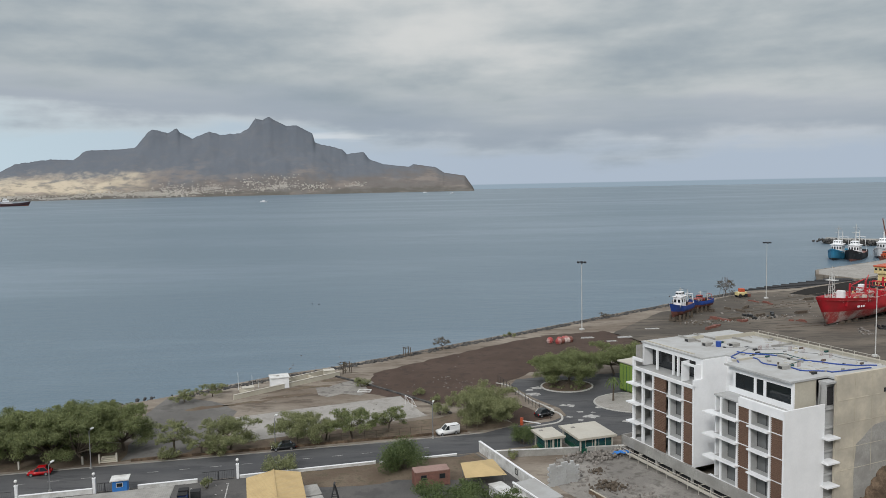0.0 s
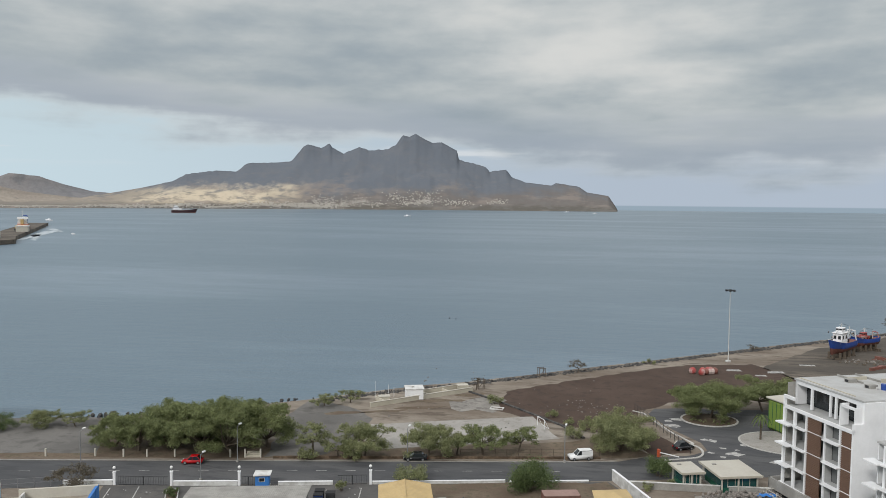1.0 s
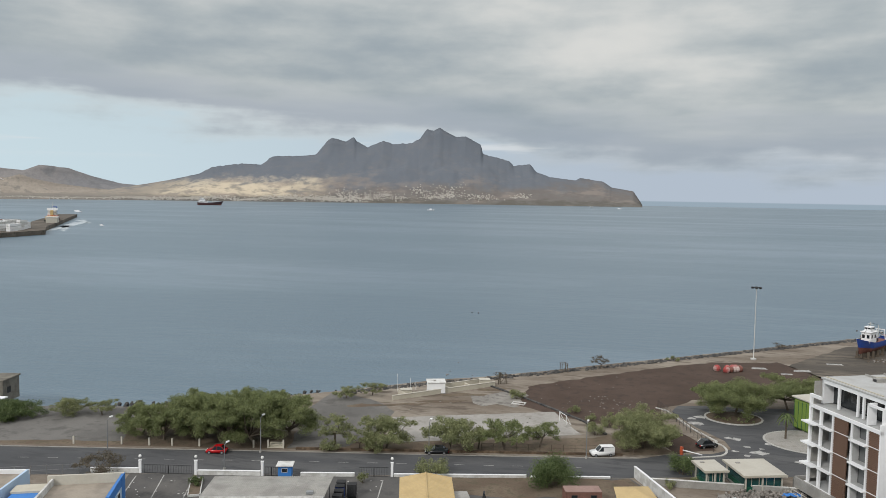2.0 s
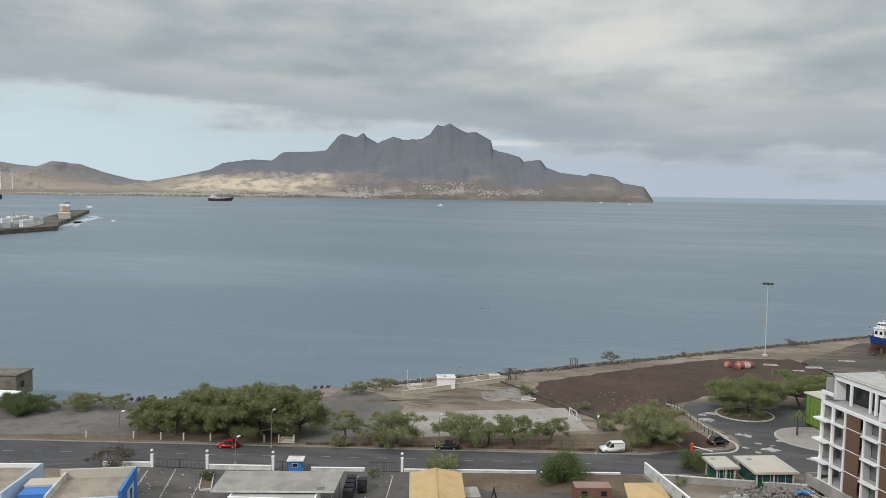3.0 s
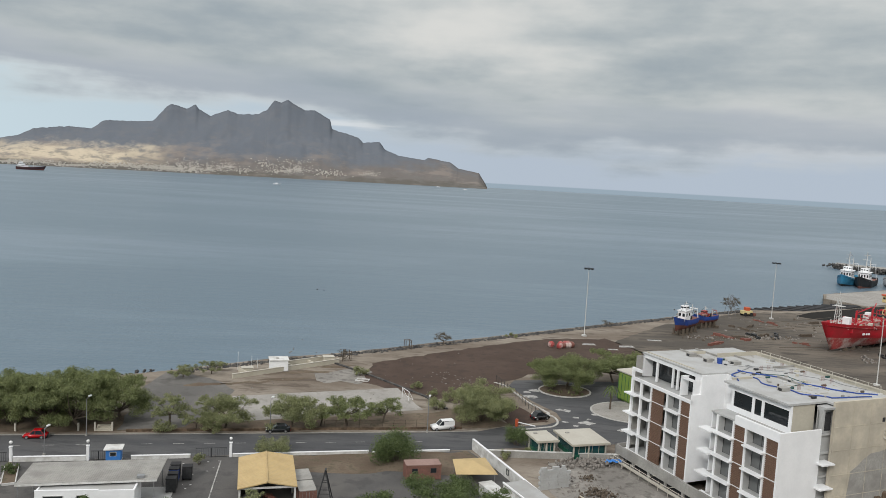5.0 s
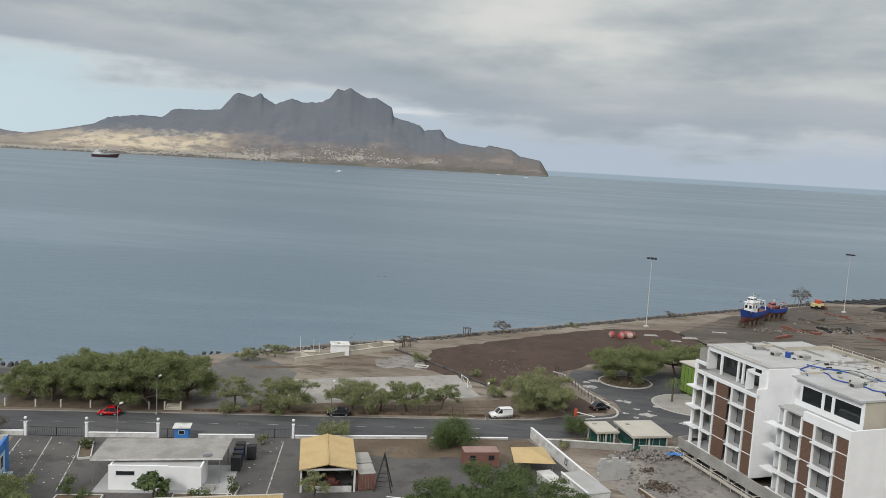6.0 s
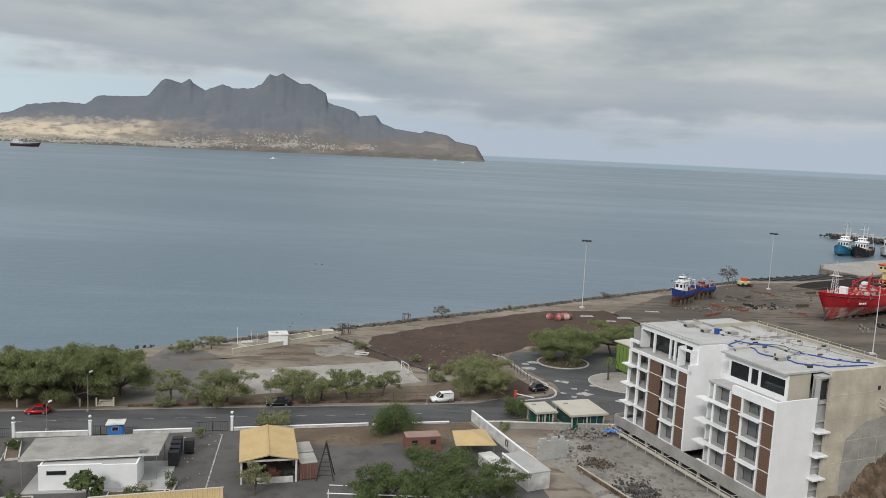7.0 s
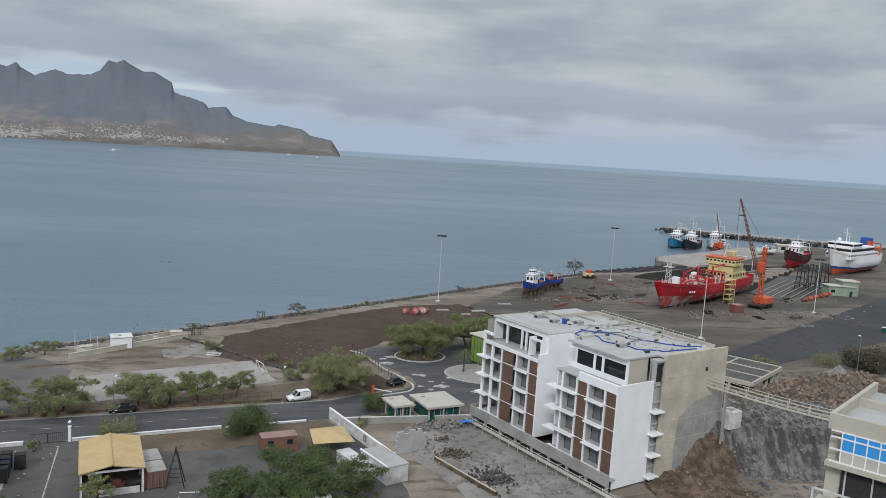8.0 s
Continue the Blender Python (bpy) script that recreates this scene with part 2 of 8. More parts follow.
M = dict(
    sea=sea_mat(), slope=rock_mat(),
    earth=ground_mat("dry_earth", (0.185, 0.150, 0.118), (0.33, 0.29, 0.24), (0.098, 0.074, 0.056), 0.045, 0.20, 2.2, 0.92, 0.5, (0.55, 1.5, 1)),
    sandhill=ground_mat("bare_tan_hills", (0.33, 0.29, 0.25), (0.42, 0.37, 0.31), (0.20, 0.185, 0.17), 0.003, 0.012, 0.06),
    # haze over the farthest hills is mixed into these pale bluish greys
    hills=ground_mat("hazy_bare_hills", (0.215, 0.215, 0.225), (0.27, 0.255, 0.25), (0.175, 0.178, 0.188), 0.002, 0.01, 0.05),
    dust=ground_mat("grey_dust", (0.142, 0.136, 0.128), (0.195, 0.186, 0.174), (0.112, 0.107, 0.100), 0.06, 0.25, 4.0),
    bayglass=glass_mat("pale_room_glass", (0.15, 0.155, 0.155), 0.15),
    soil=ground_mat("dark_brown_soil", (0.075, 0.050, 0.038), (0.098, 0.067, 0.052), (0.060, 0.042, 0.034), 0.08, 0.35, 3.0),
    verge=ground_mat("brown_verge", (0.135, 0.10, 0.072), (0.19, 0.15, 0.11), (0.10, 0.085, 0.055), 0.15, 0.6, 4.0),
    sand=ground_mat("pale_gravel", (0.34, 0.325, 0.30), (0.42, 0.40, 0.37), (0.27, 0.25, 0.225), 0.1, 0.4, 5.0),
    asphalt=ground_mat("asphalt", (0.082, 0.084, 0.089), (0.120, 0.120, 0.122), (0.064, 0.066, 0.070), 0.07, 0.3, 9.0, 0.85, 0.15, (0.35, 1.6, 1)),
    tar=ground_mat("dark_tarmac", (0.052, 0.054, 0.059), (0.072, 0.073, 0.076), (0.042, 0.043, 0.047), 0.05, 0.2, 7.0, 0.85, 0.15),
    lot=ground_mat("worn_lot_paving", (0.105, 0.102, 0.10), (0.14, 0.132, 0.124), (0.082, 0.08, 0.079), 0.09, 0.3, 6.0, 0.9, 0.2),
    yard=ground_mat("ship_yard_hardstanding", (0.092, 0.081, 0.069), (0.205, 0.174, 0.140), (0.046, 0.042, 0.037), 0.035, 0.14, 2.0, 0.9, 0.4, (0.45, 1.5, 1)),
    rubble=ground_mat("building_site_dust", (0.24, 0.225, 0.205), (0.34, 0.32, 0.29), (0.13, 0.12, 0.108), 0.12, 0.5, 4.0, 0.95, 0.6),
    cliff=cliff_mat(),
    kerb=mat("kerb_concrete", (0.50, 0.49, 0.46), 0.85, dirt=(0.22, 0.20, 0.18)),
    rawwall=mat("board_marked_concrete", (0.54, 0.49, 0.395), 0.88, var=0.12, grain=1.2, bump=0.3, dirt=(0.34, 0.31, 0.26), dirt_amount=0.6, dirt_scale=0.22),
    spoil=mat("brown_spoil", (0.215, 0.155, 0.115), 0.95, var=0.35, grain=1.6, bump=0.5, dirt=(0.30, 0.26, 0.22), island=True),
    pinkroof=mat("faded_pink_roof_paint", (0.30, 0.20, 0.172), 0.8, var=0.12, dirt=(0.20, 0.12, 0.10)),
    maroon=mat("dark_maroon_hull_paint", (0.075, 0.036, 0.040), 0.6, dirt=(0.05, 0.03, 0.03)),
    white=mat("white_render", (0.86, 0.865, 0.87), 0.75, var=0.03, dirt=(0.66, 0.67, 0.68), dirt_amount=0.25),
    oldwhite=mat("weathered_white_paint", (0.66, 0.66, 0.64), 0.8, var=0.10, dirt=(0.34, 0.32, 0.29), dirt_amount=0.6, dirt_scale=0.6),
    roofdust=mat("dusty_tan_roof_deck", (0.35, 0.305, 0.25), 0.9, var=0.1, dirt=(0.22, 0.19, 0.16), dirt_amount=0.7, dirt_scale=0.3),
    concrete=mat("raw_concrete", (0.36, 0.35, 0.325), 0.88, var=0.14, dirt=(0.22, 0.21, 0.195), dirt_amount=0.6),
    beige=mat("beige_render", (0.52, 0.485, 0.40), 0.8, var=0.06, dirt=(0.38, 0.34, 0.27)),
    oldstone=mat("weathered_masonry", (0.205, 0.19, 0.16), 0.9, var=0.25, dirt=(0.10, 0.09, 0.075), dirt_amount=0.8, dirt_scale=0.5),
    cream=mat("cream_roof", (0.52, 0.495, 0.43), 0.8, var=0.06, dirt=(0.42, 0.38, 0.32)),
    screed=mat("pale_roof_screed", (0.44, 0.445, 0.44), 0.85, var=0.08, dirt=(0.34, 0.33, 0.31), dirt_amount=0.6, dirt_scale=0.25),
    brown=mat("brown_timber_slats", (0.185, 0.112, 0.078), 0.6, var=0.3, grain=5),
    tan=mat("ochre_roof_sheet", (0.52, 0.385, 0.19), 0.6, var=0.07, dirt=(0.40, 0.29, 0.14), dirt_amount=0.45),
    rust=mat("rust_red_paint", (0.215, 0.084, 0.064), 0.6, dirt=(0.15, 0.07, 0.05), dirt_amount=0.6, dirt_scale=0.9),
    dullred=mat("faded_red_oxide_paint", (0.215, 0.105, 0.082), 0.75, dirt=(0.15, 0.085, 0.065), dirt_amount=0.6, dirt_scale=0.9),
    shipred=mat("red_ship_paint", (0.50, 0.018, 0.032), 0.42, var=0.1, dirt=(0.24, 0.03, 0.03), dirt_amount=0.5),
    oldred=mat("scuffed_antifouling", (0.36, 0.06, 0.055), 0.75, var=0.25, dirt=(0.55, 0.47, 0.43), dirt_amount=0.95, dirt_scale=0.22),
    blue=mat("blue_paint", (0.045, 0.21, 0.58), 0.55, var=0.08, dirt=(0.06, 0.16, 0.38)),
    paleblue=mat("pale_blue_paint", (0.48, 0.62, 0.78), 0.7, var=0.05, dirt=(0.36, 0.46, 0.57)),
    boatblue=mat("ultramarine_hull_paint", (0.022, 0.072, 0.34), 0.45, dirt=(0.06, 0.09, 0.22)),
    cyanblue=mat("turquoise_hull_paint", (0.045, 0.26, 0.44), 0.5, dirt=(0.09, 0.18, 0.25)),
    orange=mat("orange_paint", (0.56, 0.105, 0.042), 0.5, dirt=(0.36, 0.10, 0.05)),
    yellow=mat("yellow_paint", (0.68, 0.58, 0.29), 0.55, dirt=(0.44, 0.34, 0.15)),
    green=mat("olive_green_cladding", (0.19, 0.28, 0.055), 0.6, var=0.08, dirt=(0.13, 0.19, 0.05)),
    deepgreen=mat("deep_green_panel", (0.012, 0.10, 0.062), 0.5),
    palegreen=mat("pale_green_render", (0.28, 0.36, 0.26), 0.8, dirt=(0.18, 0.22, 0.16)),
    steel=mat("grey_steel", (0.33, 0.34, 0.35), 0.5, 0.5, var=0.12, dirt=(0.22, 0.17, 0.14)),
    darksteel=mat("dark_steel", (0.045, 0.046, 0.048), 0.55, 0.4),
    black=mat("black_rubber", (0.022, 0.022, 0.023), 0.7, var=0.2),
    wetdark=mat("dark_wet_slip", (0.030, 0.028, 0.026), 0.9, spec=0.04),
    dark=mat("dark_opening", (0.035, 0.035, 0.037), 0.85),
    rock=mat("dark_basalt", (0.050, 0.050, 0.051), 0.9, var=0.5, grain=1.5, bump=0.6, dirt=(0.17, 0.155, 0.135), dirt_amount=0.5, dirt_scale=0.9, island=True),
    stone=mat("grey_stone_rubble", (0.23, 0.21, 0.19), 0.92, var=0.35, grain=2.0, bump=0.6, island=True),
    bark=mat("grey_bark", (0.115, 0.092, 0.07), 0.9, var=0.35, grain=8),
    deadleaf=leaf_mat("dry_twig_foliage", (0.115, 0.098, 0.072), (0.175, 0.150, 0.110)),
    leaf=leaf_mat("acacia_foliage", (0.078, 0.104, 0.040), (0.315, 0.345, 0.155)),
    leaf2=leaf_mat("dry_acacia_foliage", (0.110, 0.130, 0.058), (0.365, 0.378, 0.190)),
    leaf3=leaf_mat("lush_foliage", (0.044, 0.070, 0.026), (0.185, 0.235, 0.092)),
    glass=glass_mat("dark_window_glass", (0.018, 0.022, 0.025)),
    blueglass=glass_mat("blue_window_film", (0.05, 0.30, 0.70), 0.2),
    tealglass=glass_mat("teal_window_glass", (0.016, 0.068, 0.066), 0.12),
    town=mat("town_walls", (0.54, 0.51, 0.46), 0.9, var=0.05, island=True),
    carred=mat("red_car_paint", (0.50, 0.010, 0.014), 0.25, var=0.02, spec=0.6),
    carwhite=mat("white_car_paint", (0.78, 0.78, 0.77), 0.3, var=0.02, spec=0.6),
    carblack=mat("black_car_paint", (0.012, 0.013, 0.015), 0.2, var=0.05, spec=0.6),
    lamp=mat("white_lamp_globe", (0.82, 0.82, 0.80), 0.4, var=0.02),
    foam=mat("sea_foam", (0.42, 0.47, 0.50), 0.6, var=0.3, grain=0.2),
    line=mat("worn_road_paint", (0.46, 0.45, 0.43), 0.85, var=0.25, dirt=(0.12, 0.12, 0.12), dirt_amount=0.8, dirt_scale=0.9),
    straw=ground_mat("straw_grass", (0.26, 0.20, 0.11), (0.31, 0.25, 0.15), (0.16, 0.125, 0.07), 0.3, 1.2, 6.0),
)


# ---- builders ----
def part(name, bm, material, parent=None, label="", smooth=False):
    """Links a bmesh as one mesh object, under a thing or a part."""
    me = bpy.data.meshes.new(name)
    bm.to_mesh(me)
    bm.free()
    if smooth:
        me.polygons.foreach_set("use_smooth", [True] * len(me.polygons))
    me.materials.append(M[material] if isinstance(material, str) else material)
    ob = new(name, me)
    if parent:
        ob.parent = parent
    return tagged(ob, label)


def twin(ob, parent, m, name=""):
    """Another object on the same mesh."""
    o = new(name or ob.name.split(".")[0], ob.data)
    o.parent = parent
    o.matrix_basis = m
    return o


def thing(name, x, y, z, turn, label, category, group="", kind=""):
    ob = new(name)
    ob.empty_display_size = 0.5
    ob.matrix_basis = pose(x, y, z, 0, 0, turn)
    return tagged(ob, label, category, group, kind)


def box(bm, x0, x1, y0, y1, z0, z1, bevel=0.0):
    vs = [bm.verts.new((x, y, z)) for z in (z0, z1) for x, y in ((x0, y0), (x1, y0), (x1, y1), (x0, y1))]
    fs = [bm.faces.new([vs[i] for i in q]) for q in ((3, 2, 1, 0), (4, 5, 6, 7), (0, 1, 5, 4), (1, 2, 6, 5), (2, 3, 7, 6), (3, 0, 4, 7))]
    if bevel:
        bmesh.ops.bevel(bm, geom=list({e for f in fs for e in f.edges}), offset=bevel, segments=1, affect="EDGES", profile=0.5)
    return bm


def boxes(*list_of_boxes, bevel=0.0):
    bm = bmesh.new()
    for b in list_of_boxes:
        box(bm, *b, bevel=bevel)
    return bm


def rod(bm, p, q, r, r2=None, n=6):
    """A tapered bar from p to q."""
    p, q = Vector(p), Vector(q)
    r2 = r if r2 is None else r2
    d = (q - p).normalized()
    s = d.orthogonal().normalized()
    t = d.cross(s)
    rings = []
    for c, rr in ((p, r), (q, r2)):
        rings.append([bm.verts.new(c + (s * math.cos(k * 2 * math.pi / n) + t * math.sin(k * 2 * math.pi / n)) * rr) for k in range(n)])
    for k in range(n):
        bm.faces.new((rings[0][k], rings[0][(k + 1) % n], rings[1][(k + 1) % n], rings[1][k]))
    bm.faces.new(rings[0][::-1])
    bm.faces.new(rings[1])
    return bm


def rods(*list_of_rods, n=6):
    bm = bmesh.new()
    for r in list_of_rods:
        rod(bm, *r, n=n)
    return bm


def ball(bm, c, r, seg=10, squash=1.0):
    bmesh.ops.create_uvsphere(bm, u_segments=seg, v_segments=max(5, seg // 2 + 1), radius=r, matrix=Matrix.Translation(c) @ Matrix.Diagonal((1, 1, squash, 1)))
    return bm


def prism(pts, z0, z1, bm=None):
    """A slab with the outline pts."""
    bm = bm or bmesh.new()
    area = sum(p[0] * q[1] - q[0] * p[1] for p, q in zip(pts, pts[1:] + pts[:1]))
    if area < 0:
        pts = pts[::-1]
    lo, hi = [bm.verts.new((*p, z0)) for p in pts], [bm.verts.new((*p, z1)) for p in pts]
    bm.faces.new(hi)
    bm.faces.new(lo[::-1])
    for k in range(len(pts)):
        j = (k + 1) % len(pts)
        bm.faces.new((lo[k], lo[j], hi[j], hi[k]))
    return bm


def ragged(pts, step=4.0, amount=0.8, seed=1.0):
    """An outline made uneven, as worn ground edges are."""
    out = []
    for (x0, y0), (x1, y1) in zip(pts, pts[1:] + pts[:1]):
        n = max(1, int(math.hypot(x1 - x0, y1 - y0) / step))
        for k in range(n):
            x, y = x0 + (x1 - x0) * k / n, y0 + (y1 - y0) * k / n
            w = noise.noise_vector(Vector((x * 0.35, y * 0.35, seed)))
            out.append((x + w.x * amount, y + w.y * amount))
    return out


def stone_mesh(name, seed, size=1.0):
    bm = bmesh.new()
    bmesh.ops.create_icosphere(bm, subdivisions=1, radius=size)
    for v in bm.verts:
        v.co *= 1 + 0.55 * noise.noise(v.co * 1.3 + Vector((seed * 7.1, seed, 0)))
        v.co.z *= 0.75
    return bm

# ---- sea, land and the far island ----
SEA = -3.0
SHORE = [(-700, -60), (-300, 60), (-190, 128), (-150, 141), (-137, 144), (-121, 145), (-106, 150), (-88, 160), (-67, 174.5), (-53, 186.5), (-29, 203), (1, 226),
         (35, 253), (76, 285), (120, 318), (150, 321), (178, 336), (190, 344), (180, 365), (188, 382), (240, 417), (275, 447), (330, 462), (430, 474), (520, 440), (1500, 380), (1500, -500), (-700, -500)]


def build_sea():
    bm = bmesh.new()
    rings = [0, 60, 120, 200, 320, 520, 900, 1600, 2800, 4950]
    loops = []
    for r in rings[1:]:
        loops.append([bm.verts.new((r * math.sin(k * math.pi / 48), r * math.cos(k * math.pi / 48), SEA)) for k in range(96)])
    mid = bm.verts.new((0, 0, SEA))
    for k in range(96):
        bm.faces.new((mid, loops[0][(k + 1) % 96], loops[0][k]))
        for p, q in zip(loops, loops[1:]):
            bm.faces.new((p[k], p[(k + 1) % 96], q[(k + 1) % 96], q[k]))
    tagged(part("water", bm, "sea"), "grey-blue sea with a light chop", "sea", kind="structure")


build_sea()


def build_land():
    land = []
    for k, (x, y) in enumerate(SHORE):
        if 4 <= k <= 14:
            d = Vector((SHORE[k + 1][0] - SHORE[k - 1][0], SHORE[k + 1][1] - SHORE[k - 1][1])).normalized()
            x, y = x + d.y * 3.6, y - d.x * 3.6
        land.append((x, y))
    bm = prism(ragged(land, 6.0, 1.0), -6.0, 0.0)
    tagged(part("ground", bm, "earth"), "dry brown coastal ground", "ground", kind="structure")


build_land()


def patch(name, pts, z, material, label, category="ground", worn=0.0, depth=0.3):
    if worn:
        pts = ragged(pts, 3.0, worn, len(pts) * 1.7)
    return tagged(part(name, prism(pts, z - depth, z), material), label, category, kind="structure")


ROAD_FAR = [(-420, 28), (-230, 90), (-160, 108), (-113, 117.8), (-60.7, 128.3), (-30.6, 134.1), (-4.1, 139.4), (7, 142.0), (12, 145.5)]
ROAD_NEAR = [(22, 137.0), (14, 134.2), (4.8, 131.6), (-8.4, 128.6), (-34.8, 122.6), (-55.7, 117.6), (-76, 112.9), (-110, 103), (-160, 88), (-230, 66), (-420, 0)]
patch("road", ROAD_FAR + [(20, 148), (26.5, 152), (33, 153.5), (40, 151), (60, 150), (75, 152), (75, 138), (50, 138), (34, 139.5)] + ROAD_NEAR, 0.02, "asphalt", "worn grey asphalt street along the waterfront", "road")
patch("road_roundabout", [(20, 147.5), (24.5, 152), (24, 157), (19.4, 165), (15.3, 176), (17, 181), (24, 183), (34, 184), (48, 186), (60, 178), (60, 151), (38, 149.5), (28, 149)], 0.026, "asphalt", "asphalt turning place with worn patches", "road")
patch("soil_field", [(-19, 172), (-17.5, 190.5), (6.5, 213.5), (28.5, 231.5), (50, 237.5), (62, 214), (46, 200), (36, 196), (22, 187), (13, 178), (11.5, 170), (21, 150), (14, 146.5), (6, 158), (-5, 164)], 0.03, "soil", "bare field of dark brown soil", "soil", 1.6)
patch("ground_verge", [(-160, 110), (-113, 119.5), (-60.7, 130), (-30.6, 136), (-4.1, 141), (7, 144), (14, 147), (5, 157), (-2, 152), (-38, 140), (-60, 141), (-95, 140), (-125, 130)], 0.012, "verge", "brown verge with dry grass beside the street", "verge", 0.7)
patch("ground_dust", [(-160, 113), (-113, 121), (-90, 127), (-96, 141), (-104, 148), (-124, 143), (-150, 139), (-170, 126)], 0.018, "dust", "grey dusty lay-by beside the street", "ground", 1.0)
patch("court", [(-38.6, 139.5), (-4.0, 153.6), (-10.4, 168.6), (-46, 154.5)], 0.036, "sand", "pale gravel football pitch", "court", 0.35)
patch("path", [(-57, 131.5), (-48.5, 133.2), (-42, 150), (-46, 162), (-56, 170), (-63, 172), (-64, 158)], 0.02, "dust", "grey dust track to the shore", "path", 1.9)
patch("port_yard", [(52, 234), (76, 268), (122, 309), (150, 316), (177, 331), (192, 343), (182, 365), (190, 380), (240, 414), (276, 444), (330, 458), (430, 470), (1500, 370), (1500, 120), (160, 160), (108, 160), (66, 186), (60, 214)], 0.03, "yard", "stained concrete yard of the ship repair port", "yard", 1.0)
patch("road_port", [(99, 172), (108, 165), (180, 200), (330, 290), (640, 480), (630, 500), (300, 310), (236, 272), (150, 210)], 0.05, "tar", "grey port access road", "road")
patch("parking_lot", [(-78, 112.2), (-67.5, 114.9), (-64.4, 106.6), (-61, 95), (-56, 80), (-72, 80), (-73, 98)], 0.035, "lot", "dark paved car park with worn bay lines", "car park")
patch("service_yard", [(-66.8, 114.9), (-56, 117.4), (-35, 122.4), (-8, 128.4), (5, 131.4), (12, 119), (16, 103), (16, 70), (-58, 70), (-61, 95), (-64.4, 106.6)], 0.015, "lot", "worn paved yard behind the white wall", "yard")
patch("earth_yard", [(-25, 124.4), (-8, 128.4), (5, 131.3), (10, 122), (4, 119.5), (-8, 119.8), (-17, 117), (-23, 118)], 0.03, "verge", "patch of bare brown earth", "ground", 1.4)
patch("building_site", [(16.5, 118), (19, 128), (33, 131), (42, 113), (47, 98), (40, 80), (22, 84), (24, 100)], 0.03, "rubble", "dusty pale ground of a building site", "ground", 0.8)

patch("quay", [(181, 365), (189, 381), (240, 415.5), (275, 445), (312, 446), (262, 400), (226, 368), (206, 357), (191, 346)], 0.12, "sand", "pale concrete quay beside the slipway", "quay", 0.5)

patch("ground_pale", [(-31, 176), (-24, 183), (-15, 180), (-17, 172), (-26, 170)], 0.022, "rubble", "pale trodden ground beyond the pitch", "ground", 3.2)
for k, (x, y, a, b) in enumerate(((-44, 166, 5.5, 1.1), (-33, 177.5, 5.0, 1.3), (-37, 170.5, 6.0, 0.9), (-27, 184.5, 4.0, 1.1), (-52, 163, 4.5, 1.2))):
    patch("ground_soil", [(x + a * math.cos(q * 0.5236), y + 0.35 * a * math.cos(q * 0.5236) + b * math.sin(q * 0.5236)) for q in range(12)], 0.026, "verge", "streak of dark brown soil on the dry ground", "soil", 1.6)

# kerbs and bed edges round the turning place
def kerb_line(pts, label, closed=False, w=0.16, h=0.14, paint="kerb"):
    bm = bmesh.new()
    ring = list(zip(pts, pts[1:] + pts[:1])) if closed else list(zip(pts, pts[1:]))
    for (x0, y0), (x1, y1) in ring:
        d = Vector((x1 - x0, y1 - y0)).normalized()
        s = Vector((-d.y, d.x)) * w
        prism([(x0 - s.x, y0 - s.y), (x1 - s.x, y1 - s.y), (x1 + s.x, y1 + s.y), (x0 + s.x, y0 + s.y)], -0.1, h, bm)
    return tagged(part("kerb", bm, paint), label, "kerb", kind="structure")


def arc(cx, cy, rx, ry, a0, a1, n=18, turn=0.0):
    c, s = math.cos(radians(turn)), math.sin(radians(turn))
    out = []
    for k in range(n + 1):
        a = radians(a0 + (a1 - a0) * k / n)
        x, y = rx * math.cos(a), ry * math.sin(a)
        out.append((cx + c * x - s * y, cy + s * x + c * y))
    return out


kerb_line([(12, 178), (14.4, 176.2), (18.4, 163.8), (22.4, 156)] + arc(20.3, 151.3, 3.2, 4.6, 60, -75, 10) + [(15.5, 144.4)], "pale concrete kerb curving round the corner", w=0.22)
bed = arc(28.2, 174, 6.0, 5.2, 0, 360, 26, 10)[:-1]
kerb_line(bed, "pale kerb round a planted bed", True, 0.2, 0.22)
patch("planted_bed", arc(28.2, 174, 5.8, 5.0, 0, 360, 26, 10)[:-1], 0.12, "verge", "round bed of dry earth and low plants", "bed")
isle = arc(41.5, 160, 9.6, 7.6, 90, 262, 18, 0) + [(60, 153), (60, 166)]
kerb_line(isle[:19], "pale kerb of the corner pavement", False, 0.2, 0.16)
patch("pavement_corner", isle, 0.11, "sand", "pale paved corner beside the green house", "pavement")
kerb_line([(x, y + 0.25) for x, y in ROAD_FAR[2:8]], "low kerb on the sea side of the street", w=0.10, h=0.10, paint="concrete")


kerb_line([(-31.5, 191), (-24, 184), (-17.4, 177.6), (-10.5, 170.2), (-3.8, 162.8), (0.9, 154.8)], "low dark stone edge of the soil field", w=0.28, h=0.32, paint="rock")


def marking(pts, w, label, z=0.03):
    for (x0, y0), (x1, y1) in pts:
        d = Vector((x1 - x0, y1 - y0)).normalized()
        s = Vector((-d.y, d.x)) * w
        tagged(part("road_marking", prism([(x0 - s.x, y0 - s.y), (x1 - s.x, y1 - s.y), (x1 + s.x, y1 + s.y), (x0 + s.x, y0 + s.y)], 0.0, z), "line"), label, "road marking", kind="structure")


